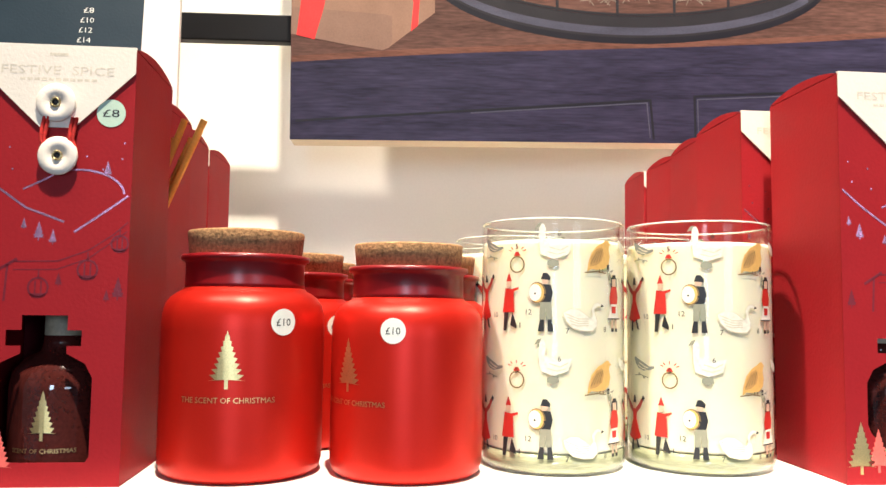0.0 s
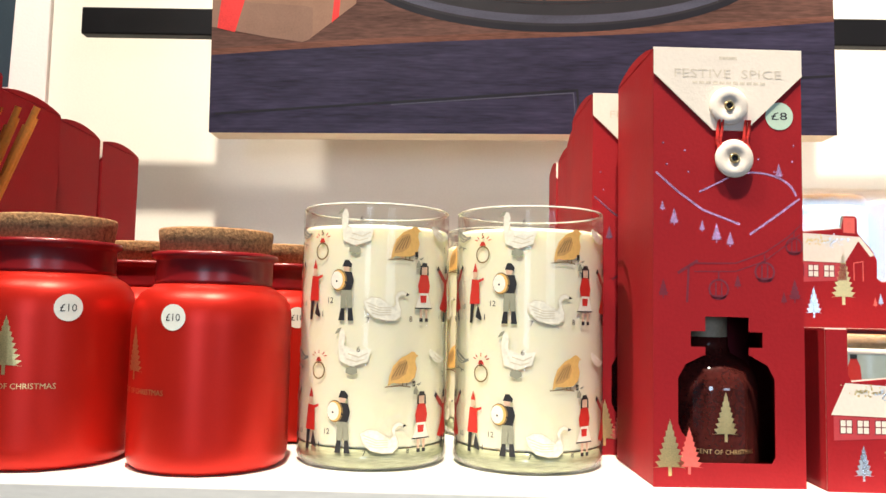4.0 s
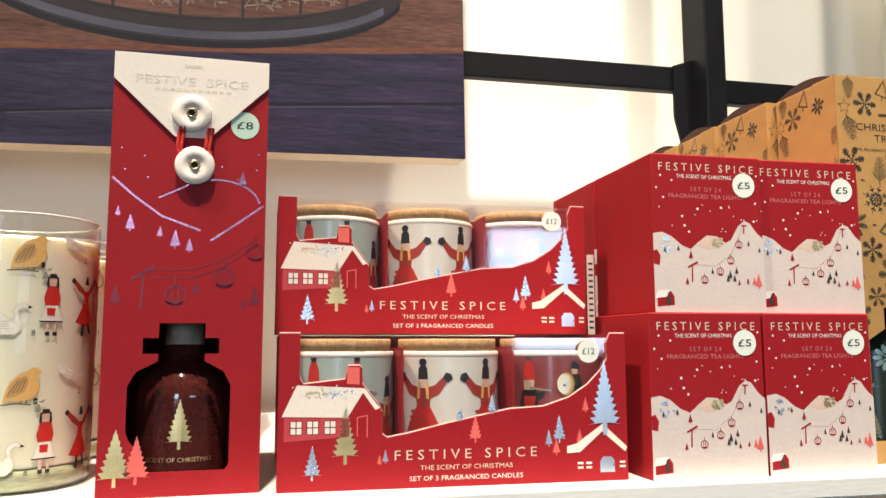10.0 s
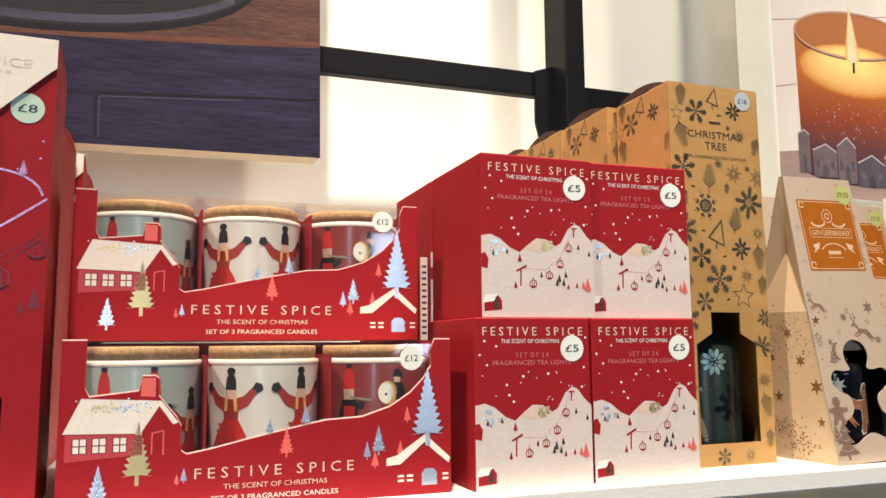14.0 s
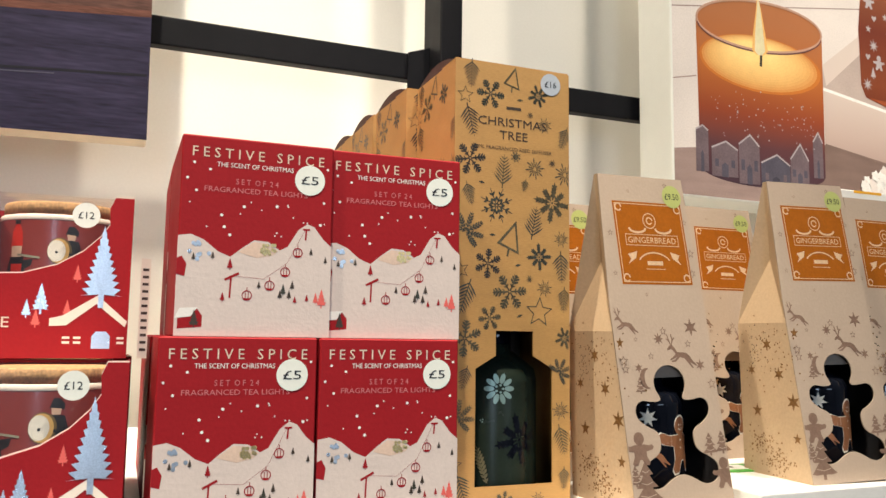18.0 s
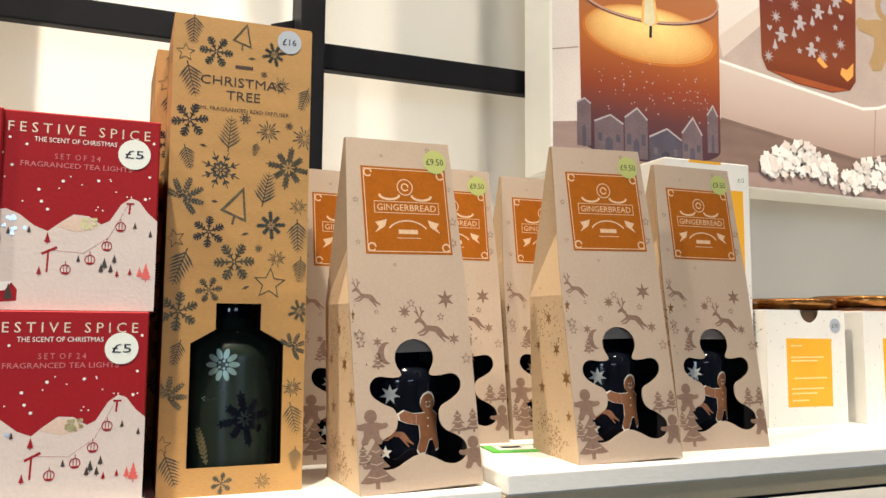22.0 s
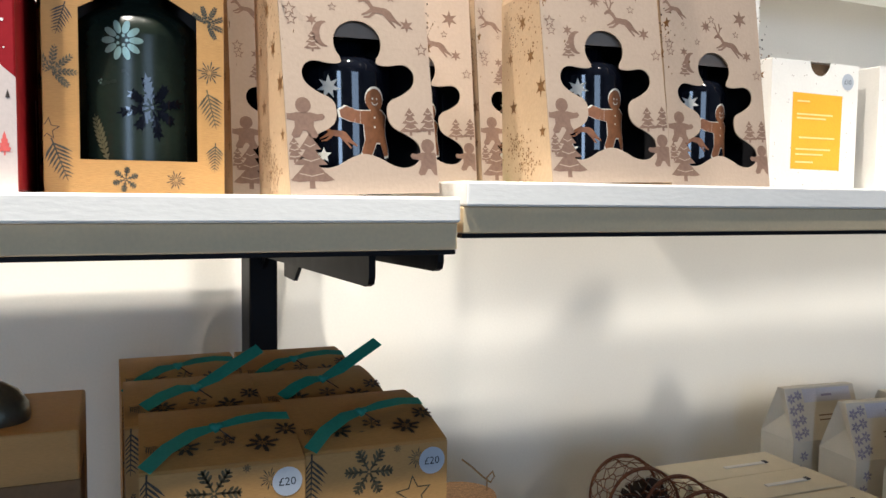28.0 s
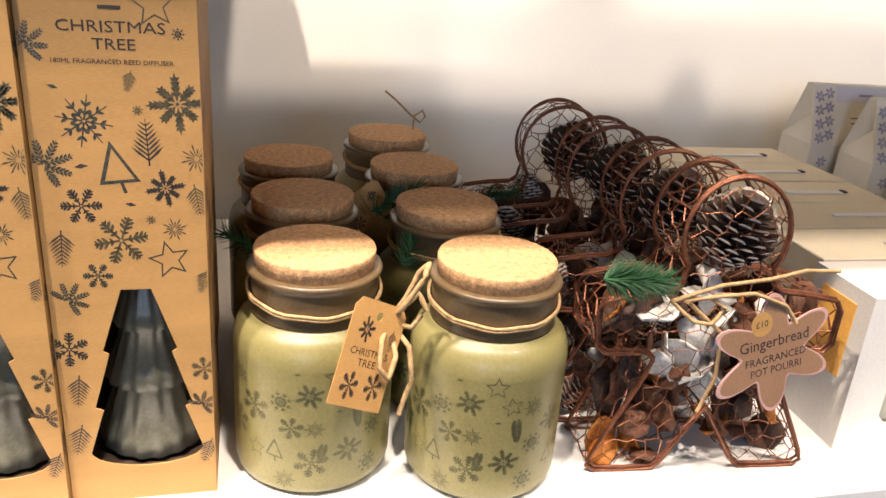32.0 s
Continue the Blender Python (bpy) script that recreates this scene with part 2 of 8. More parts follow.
def lathe(profile, seg=48, cap=True):
    """A turned mesh round z from (radius, height) pairs."""
    rings = [profile[0]]
    for (r0, z0), (r1, z1) in zip(profile, profile[1:]):
        l = math.hypot(r1 - r0, z1 - z0)
        if l > 0.02:  # extra rings keep long straight walls evenly shaded
            rings += [(r0 + (r1 - r0) * f, z0 + (z1 - z0) * f) for f in (0.0008 / l, 1 - 0.0008 / l)]
        rings.append((r1, z1))
    profile = rings
    verts, faces = [], []
    n = len(profile)
    for k in range(seg):
        a = 2 * math.pi * k / seg
        for r, z in profile:
            verts.append((r * math.cos(a), r * math.sin(a), z))
    for k in range(seg):
        k2 = (k + 1) % seg
        for i in range(n - 1):
            faces.append((k * n + i, k2 * n + i, k2 * n + i + 1, k * n + i + 1))
    if cap:
        faces.append([k * n for k in range(seg)][::-1])
        faces.append([k * n + n - 1 for k in range(seg)])
    return mesh_of("turned", verts, faces, True)


def plate(outer, holes=(), t=0.0008):
    """A flat sheet in the x-z plane, front at y=0, back at y=t, with holes cut through."""
    bm = bmesh.new()
    edges = []
    for loop in (outer, *holes):
        vs = [bm.verts.new((u, 0, v)) for u, v in loop]
        edges += [bm.edges.new((vs[i], vs[(i + 1) % len(vs)])) for i in range(len(vs))]
    rim = edges[:]
    bmesh.ops.triangle_fill(bm, use_beauty=True, use_dissolve=False, edges=edges)
    bm.normal_update()
    for f in bm.faces:
        if f.normal.y > 0:
            f.normal_flip()
    front = bm.faces[:]
    dup = bmesh.ops.duplicate(bm, geom=bm.verts[:] + bm.edges[:] + front)
    back = dup["vert_map"]
    bmesh.ops.translate(bm, vec=(0, t, 0), verts=[back[v] for loop in [[e.verts[0] for e in rim]] for v in loop])
    bmesh.ops.reverse_faces(bm, faces=[g for g in dup["geom"] if isinstance(g, bmesh.types.BMFace)])
    for e in rim:
        a, b = e.verts
        bm.faces.new((a, b, back[b], back[a]))
    bmesh.ops.recalc_face_normals(bm, faces=bm.faces)
    return bm


def ribbon(pts, w):
    """Quads along a polyline of (u, v), w wide, that meet in mitred corners."""
    pts = [p for i, p in enumerate(pts) if i == 0 or math.dist(p, pts[i - 1]) > 1e-9]
    n = len(pts)
    closed = n > 3 and math.dist(pts[0], pts[-1]) < 1e-9
    ways = []
    for (a, b), (c, d) in zip(pts, pts[1:]):
        l = math.hypot(c - a, d - b)
        ways.append((-(d - b) / l, (c - a) / l))
    left, right = [], []
    for i, (u, v) in enumerate(pts):
        p = ways[i - 1] if i else (ways[-1] if closed else ways[0])
        q = ways[i] if i < n - 1 else (ways[0] if closed else ways[-1])
        k = w / 2 / max(1 + p[0] * q[0] + p[1] * q[1], 0.35)
        mx, my = (p[0] + q[0]) * k, (p[1] + q[1]) * k
        left.append((u + mx, v + my))
        right.append((u - mx, v - my))
    return [[left[i], left[i + 1], right[i + 1], right[i]] for i in range(n - 1)]


def circle(u, v, r, n=20, r2=None):
    return [(u + r * math.cos(2 * math.pi * k / n), v + (r2 or r) * math.sin(2 * math.pi * k / n)) for k in range(n)]


def shift(polys, u, v, s=1.0, a=0.0):
    ca, sa = math.cos(a) * s, math.sin(a) * s
    return [[(u + x * ca - y * sa, v + x * sa + y * ca) for x, y in p] for p in polys]


def slices(polys, w=0.003):
    """Wide shapes cut into upright strips, so that they follow a curved wall."""
    out = []
    for p in polys:
        u0, u1 = min(q[0] for q in p), max(q[0] for q in p)
        n = int((u1 - u0) / w) + 1
        for k in range(n):
            part_p = p
            for lim, sign in ((u0 + (u1 - u0) * k / n, 1), (u0 + (u1 - u0) * (k + 1) / n, -1)):
                cut = []
                for (a, b), (c, d) in zip(part_p, part_p[1:] + part_p[:1]):
                    ia, ic = (a - lim) * sign >= 0, (c - lim) * sign >= 0
                    if ia:
                        cut.append((a, b))
                    if ia != ic:
                        cut.append((lim, b + (d - b) * (lim - a) / (c - a)))
                part_p = cut
                if len(part_p) < 3:
                    break
            if len(part_p) >= 3:
                out.append(part_p)
    return out


def prints(name, polys, material, parent, label="", off=0.0004, R=None, m=None):
    """Flat printed shapes on a front face, or wrapped round a cylinder of radius R; touching shapes share their corners."""
    off *= 0.2
    if R:
        polys = slices(polys)
    verts, faces, seen = [], [], {}
    for p in polys:
        area = sum(p[i][0] * p[(i + 1) % len(p)][1] - p[(i + 1) % len(p)][0] * p[i][1] for i in range(len(p)))
        idx = []
        for u, v in p:
            key = (round(u, 6), round(v, 6))
            if key not in seen:
                seen[key] = len(verts)
                verts.append(((R + off) * math.sin(u / R), -(R + off) * math.cos(u / R), v) if R else (u, -off, v))
            if seen[key] not in idx:
                idx.append(seen[key])
        if len(idx) > 2:
            faces.append(idx if area > 0 else idx[::-1])
    return part(name, mesh_of(name, verts, faces), material, parent, label, m)


LETTERS = {}


def letters(body):
    """Outline of a line of writing as unit 2D polygons: 1 wide, 1 high."""
    if body not in LETTERS:
        cu = bpy.data.curves.new("writing", "FONT")
        cu.body, cu.resolution_u = body, 2
        ob = new("writing", cu)
        me = bpy.data.meshes.new_from_object(ob.evaluated_get(bpy.context.evaluated_depsgraph_get()))
        vs = [v.co for v in me.vertices]
        x0, x1 = min(v.x for v in vs), max(v.x for v in vs)
        y0, y1 = min(v.y for v in vs), max(v.y for v in vs)
        LETTERS[body] = [[((vs[i].x - x0) / (x1 - x0), (vs[i].y - y0) / (y1 - y0)) for i in f.vertices] for f in me.polygons]
        bpy.data.objects.remove(ob)
        bpy.data.curves.remove(cu)
        bpy.data.meshes.remove(me)
    return LETTERS[body]


def writing(name, body, u, v, w, h, material, parent, R=None, off=0.0005, m=None, label=""):
    """A line of writing centred at (u, v), w wide and h high."""
    polys = [[(u + (x - 0.5) * w, v + (y - 0.5) * h) for x, y in p] for p in letters(body)]
    return prints(name, polys, material, parent, label, off, R, m)


def tree_shape(w=1.0, tiers=7, jag=0.35):
    """A serrated fir, unit height, base at 0."""
    left, right = [], []
    for k in range(tiers):
        f, g = k / tiers, (k + 1) / tiers
        left += [(-w / 2 * g * (1 - jag) * 0.9, 1 - 0.86 * f - 0.86 / tiers * 0.8), (-w / 2 * g, 1 - 0.86 * g)]
        right += [(w / 2 * g * (1 - jag) * 0.9, 1 - 0.86 * f - 0.86 / tiers * 0.8), (w / 2 * g, 1 - 0.86 * g)]
    return [[(0, 1)] + right[:: 1] + [(0.04, 0.16), (-0.04, 0.16)] + left[::-1], [(-0.03, 0), (0.03, 0), (0.03, 0.18), (-0.03, 0.18)]]


def flake(n=6, leaf=0.16, bars=2):
    """A snowflake of leaf-shaped arms, unit radius."""
    out = []
    for k in range(n):
        a = 2 * math.pi * k / n + 0.3
        if bars == 0:
            arm = [[(0.08, 0.015), (0.36, leaf * 0.8), (0.60, leaf), (1, 0.015)], [(0.08, -0.015), (1, -0.015), (0.60, -leaf), (0.36, -leaf * 0.8)]]
        else:
            arm = [[(0.05, 0.035), (1.0, 0.018), (1.0, -0.018), (0.05, -0.035)]]
        for j in range(bars + 1 if bars else 0):
            r = 0.20 + 0.66 / (bars + 1) * j
            l = 0.29 - 0.10 * abs(j / bars - 0.4)
            for s in (1, -1):
                arm.append([(r, 0), (r + l * 0.5, s * l * 0.62), (r + l * 1.02, s * l * 0.80), (r + l * 0.95, s * l * 0.42), (r + 0.13, 0)])
        out += shift(arm, 0, 0, 1, a)
    return out


def star_line(n=5, inner=0.45, w=0.08):
    """The outline of a star: quads that meet at its corners."""
    ring = lambda q: [((1 if k % 2 == 0 else inner) * q * math.sin(math.pi * k / n), (1 if k % 2 == 0 else inner) * q * math.cos(math.pi * k / n)) for k in range(2 * n)]
    a, b = ring(1 + w * 0.9), ring(1 - w * 0.9)
    return [[a[k], b[k], b[(k + 1) % (2 * n)], a[(k + 1) % (2 * n)]] for k in range(2 * n)]


def star_fill(n=6, inner=0.42):
    return [[((1 if k % 2 == 0 else inner) * math.sin(math.pi * k / n), (1 if k % 2 == 0 else inner) * math.cos(math.pi * k / n)) for k in range(2 * n)]]


def stroke(x, l, s):
    """A needle leaning off a midrib at x, to the side s."""
    return [(x, 0), (x + l * 0.34, s * l * 0.58), (x + l * 0.98, s * l * 0.86), (x + l * 0.86, s * l * 0.26)]


def feather(r0, r1, wide, n=5):
    """A leaf of needles on a thin midrib."""
    out = [[(r0, 0.020), (r1, 0.006), (r1, -0.006), (r0, -0.020)]]
    for j in range(n):
        t = (j + 0.25) / n
        l = wide * (0.35 + 0.65 * math.sin(math.pi * (0.12 + 0.80 * t)))
        out += [stroke(r0 + (r1 - r0) * t * 0.92, l, q) for q in (1, -1)]
    return out


def leaf_star(n=8):
    """A flower of serrated leaves, long and short in turn."""
    out = [circle(0, 0, 0.06, 8)]
    for k in range(n):
        l = 1.0 if k % 2 == 0 else 0.80
        leaf = [[(0.10, 0.012), (0.36 * l, 0.075), (0.58 * l, 0.100), (0.80 * l, 0.055), (l, 0), (0.80 * l, -0.055), (0.58 * l, -0.100), (0.36 * l, -0.075), (0.10, -0.012)]]
        leaf += [stroke(r * l, 0.175, q) for r in (0.22, 0.38, 0.54, 0.68) for q in (1, -1)]
        out += shift(leaf, 0, 0, 1, 2 * math.pi * k / n + 0.2)
    return out


def needle_flake():
    """A snowflake with stubby needles along six thick arms."""
    out = []
    for k in range(6):
        arm = [[(0.05, 0.040), (0.92, 0.055), (1.0, 0.0), (0.92, -0.055), (0.05, -0.040)]]
        for r, l in ((0.24, 0.20), (0.42, 0.30), (0.60, 0.29), (0.78, 0.20)):
            for q in (1, -1):
                arm.append([(r, 0), (r + l * 0.46, q * l * 0.64), (r + l * 0.74, q * l * 0.82), (r + l * 0.86, q * l * 0.68), (r + l * 0.74, q * l * 0.36), (r + 0.12, 0)])
        out += shift(arm, 0, 0, 1, math.pi * k / 3 + 0.3)
    return out


def spark():
    """Fine rays, long and short."""
    out = []
    for k in range(16):
        l = 1.0 if k % 2 == 0 else 0.68
        out += shift([[(0.16, 0.014), (l * 0.8, 0.050), (l, 0.0), (l * 0.8, -0.050), (0.16, -0.014)]], 0, 0, 1, math.pi * k / 8)
    return out


def fir_spray(way=1):
    """A fir twig: thin needles that shorten towards the tip, unit length, tip up or down."""
    out = [[(-0.5, 0.018), (0.5, 0.006), (0.5, -0.006), (-0.5, -0.018)]]
    for k in range(8):
        x, l = -0.40 + 0.105 * k, 0.36 - 0.028 * k - 0.03 * (k % 2)
        for q in (1, -1):
            out.append([(x, 0), (x + l * 0.44, q * l * 0.54), (x + l * 0.90, q * l * 0.90), (x + l * 0.58, q * l * 0.46), (x + 0.040, 0)])
    return shift(out, 0, 0, 1, way * math.pi / 2)


def needle_bough():
    """Feathered twigs fanning out of one stem."""
    out = []
    for k in range(6):
        out += shift(feather(0.05, 1.0 - 0.07 * abs(k - 2.5), 0.17, 6), 0, 0, 1, -0.9 + 0.72 * k)
    return out


def sprig(n=6):
    """A fir twig with needles, unit length upward."""
    return shift(feather(-0.5, 0.5, 0.26, n + 2), 0, 0, 1, math.pi / 2)


def tree_line():
    """A hand-drawn tree outline on a short stem."""
    a, b = [(0, 0.54), (0.34, -0.33), (-0.39, -0.25)], [(0, 0.39), (0.25, -0.26), (-0.28, -0.20)]
    return [[a[k], b[k], b[(k + 1) % 3], a[(k + 1) % 3]] for k in range(3)] + ribbon([(0, -0.27), (0.02, -0.5)], 0.06)


def wire(name, pts, r, material, parent=None, label="", closed=False, n=6):
    """A round wire or cord along points, as a mesh."""
    pts = [Vector(p) for p in pts]
    verts, faces = [], []
    up = Vector((0.31, 0.2, 0.93))
    c = len(pts)
    for i, p in enumerate(pts):
        d = (pts[(i + 1) % c] - pts[i - 1]) if closed else pts[min(i + 1, c - 1)] - pts[max(i - 1, 0)]
        d = d.normalized() if d.length else Vector((0, 0, 1))
        s = d.cross(up).normalized()
        q = s.cross(d)
        for k in range(n):
            a = 2 * math.pi * k / n
            verts.append(p + (s * math.cos(a) + q * math.sin(a)) * r)
    for i in range(c if closed else c - 1):
        j = (i + 1) % c
        for k in range(n):
            faces.append((i * n + k, i * n + (k + 1) % n, j * n + (k + 1) % n, j * n + k))
    if not closed:
        faces += [list(range(n)), list(range((c - 1) * n, c * n))[::-1]]
    me = mesh_of(name, verts, faces, True)
    return part(name, me, material, parent, label)


def price_sticker(text, u, v, r, material, parent, R=None, m=None, off=0.0012):
    st = prints("price_sticker", [circle(u, v, r, 28)], material, parent, "round price sticker", off, R, m)
    small = "." in text
    writing("price", text, u, v, r * (1.5 if small else 1.15), r * 0.55, BLACK_INK, st, R, off + 0.0004)
    return st


def prints_multi(name, layers, parent, label="", R=None, off=0.0004, m=None):
    """One printed picture of several inks, each ink a hair above the one before."""
    off *= 0.2
    verts, faces, slots, mats = [], [], [], []
    for k, (ink, polys) in enumerate(layers):
        if ink not in mats:
            mats.append(ink)
        o = off + (0.00004 if len(layers) < 20 else 0.00001) * k
        for p in slices(polys) if R else polys:
            b = len(verts)
            for u, v in p:
                verts.append(((R + o) * math.sin(u / R), -(R + o) * math.cos(u / R), v) if R else (u, -o, v))
            area = sum(p[i][0] * p[(i + 1) % len(p)][1] - p[(i + 1) % len(p)][0] * p[i][1] for i in range(len(p)))
            idx = list(range(b, b + len(p)))
            faces.append(idx if area > 0 else idx[::-1])
            slots.append(mats.index(ink))
    me = mesh_of(name, verts, faces)
    for i in mats:
        me.materials.append(i)
    me.polygons.foreach_set("material_index", slots)
    return part(name, me, None, parent, label, m)


def each(name, groups, material, parent, label="", off=0.0004, R=None, m=None):
    """A part for each group of shapes."""
    for g in groups:
        prints(name, g, material, parent, label, off, R, m)

# ---- the setting ----
def slab(name, x0, x1, y0, y1, z0, z1, material, bevel=0.0):
    return tagged(part(name, bm_box(x0, x1, y0, y1, z0, z1, bevel), material), kind="structure")


slab("wall_back", -1.6, 3.4, 1.000, 1.13, 0, 4.5, WALL)
slab("wall_left", -1.7, -1.6, -3.1, 1.13, 0, 4.5, SHOP)
slab("wall_right", 3.4, 3.5, -3.1, 1.13, 0, 4.5, SHOP)
slab("floor", -1.7, 3.5, -3.2, 1.13, -0.1, 0, FLOOR)
slab("ceiling", -1.7, 3.5, -3.2, 1.13, 4.5, 4.6, SHOP)
slab("wall_front", -1.6, 3.5, -3.2, -3.1, 0, 4.5, SHOP)

# upper shelf, two boards side by side on a black steel frame
SHELF, SHELF2, LOW = 1.384, 1.392, 0.945


def shelf_unit(name, x0, x1, top, label, front=0.416, back=0.862):
    th = thing(name, label, "shelf", m=pose(x0, 0, top))
    w = x1 - x0
    part("board", bm_box(0, w, front, back, -0.0125, 0, 0.0012), SHELF_WHITE, th)
    part("lower_board", bm_box(0, w, front + 0.004, back, -0.026, -0.0127, 0.0008), SHELF_BEIGE, th, "beige lower board edge")
    part("front_lip", bm_box(0, w, front + 0.006, front + 0.012, -0.0285, -0.0262, 0.0004), STEEL, th, "thin black metal lip")
    return th


shelf_unit("wall_shelf", -0.62, 0.857, SHELF, "long white laminate wall shelf with a slightly chipped edge", back=0.950)
shelf_unit("wall_shelf", 0.860, 2.3, SHELF2, "white laminate wall shelf on black steel brackets", back=0.879)
shelf_unit("wall_shelf", -0.62, 2.3, LOW, "lower white laminate wall shelf", 0.40, 0.93)

frame_th = thing("wall_frame", "black powder-coated steel shelving frame fixed to the wall", "frame")
for x in (-0.72, 0.823, 2.03):
    part("post", bm_box(x, x + 0.028, 0.862, 0.918, 0.3, 2.4, 0.002), STEEL, frame_th)
    for z in (0.60, 1.15, 1.70, 2.25):
        part("wall_stud", bm_box(x + 0.004, x + 0.024, 0.919, 0.999, z, z + 0.020, 0.001), STEEL, frame_th)
for z, a, b in ((1.789, -0.344, 0.821), (2.34, -0.690, 0.821), (1.777, 0.853, 2.028), (2.34, 0.853, 2.028)):
    part("rail", bm_box(a, b, 0.900, 0.916, z, z + 0.032, 0.0015), STEEL, frame_th)
for x in (0.795,):
    part("gusset", plate([(x, 1.752), (x + 0.010, 1.712), (x + 0.027, 1.690), (x + 0.027, 1.829), (x, 1.820)], t=0.004), STEEL, frame_th, "small steel plate behind the post", pose(0, 0.8935, 0))


def bracket(x, z, reach, m_y=0.92, g=0.0):
    th = thing("shelf_bracket", "black steel shelf bracket under a white shelf", "bracket", "brackets under the shelves", pose(x, 0, z))
    bm = bmesh.new()
    prof = [(m_y, 0), (reach, 0), (reach, -0.019), (reach + 0.002, -0.023), (reach + 0.008, -0.025), (m_y - 0.075 - g, -0.034), (m_y - 0.020 - g, -0.074), (m_y, -0.074)]
    v = [[bm.verts.new((dx, y, zz)) for y, zz in prof] for dx in (0, 0.004)]
    bm.faces.new(v[0])
    bm.faces.new(v[1][::-1])
    for i in range(len(prof)):
        j = (i + 1) % len(prof)
        bm.faces.new((v[0][i], v[1][i], v[1][j], v[0][j]))
    bmesh.ops.recalc_face_normals(bm, faces=bm.faces)
    part("arm", bm, STEEL, th)
    part("flange", bm_box(-0.012, 0.016, reach + 0.03, m_y, -0.003, 0, 0.0005), STEEL, th)
    return th


bracket(0.836, SHELF - 0.0285, 0.50)
bracket(0.879, SHELF2 - 0.0285, 0.50, 0.972, 0.035)
bracket(-0.60, SHELF - 0.0285, 0.50)

# ---- pictures on the wall ----
WOOD_DARK = mat("printed_dark_wood", (0.022, 0.019, 0.041), 0.5, var=0.55, scale=9, bscale=40, bump=0, spec=0.13, stretch=(1, 1, 9))
WOOD_TOP = mat("printed_table_top", (0.076, 0.037, 0.030), 0.5, var=0.55, scale=8, bscale=60, bump=0, spec=0.14, stretch=(1, 1, 7))
PRINT_BLACK = mat("printed_black", (0.018, 0.016, 0.020), 0.42, bump=0, spec=0.25)
PRINT_LINE = mat("printed_panel_groove", (0.009, 0.008, 0.013), 0.42, bump=0, spec=0.25)
PAPER_WRAP = mat("printed_brown_parcel", (0.20, 0.115, 0.082), 0.42, var=0.12, bump=0, spec=0.25)
PAPER_SHADE = mat("printed_brown_parcel_side", (0.17, 0.10, 0.075), 0.42, var=0.12, bump=0, spec=0.25)
RIBBON_RED = mat("printed_red_ribbon", (0.48, 0.030, 0.030), 0.42, var=0.2, bump=0, spec=0.25)
CANVAS = mat("canvas_edge", (0.55, 0.47, 0.36), 0.8)


WOOD_LIT = mat("printed_lit_table_edge", (0.105, 0.047, 0.036), 0.6, var=0.45, scale=10, bscale=70, bump=0, spec=0.06, stretch=(1, 1, 12))
PRINT_SHEEN = mat("printed_tray_sheen", (0.050, 0.050, 0.075), 0.42, var=0.4, scale=12, bump=0, spec=0.25, stretch=(1, 1, 5))
PRINT_BRANCH = mat("printed_frosted_branch", (0.16, 0.13, 0.11), 0.42, var=0.4, scale=60, bump=0, spec=0.25)


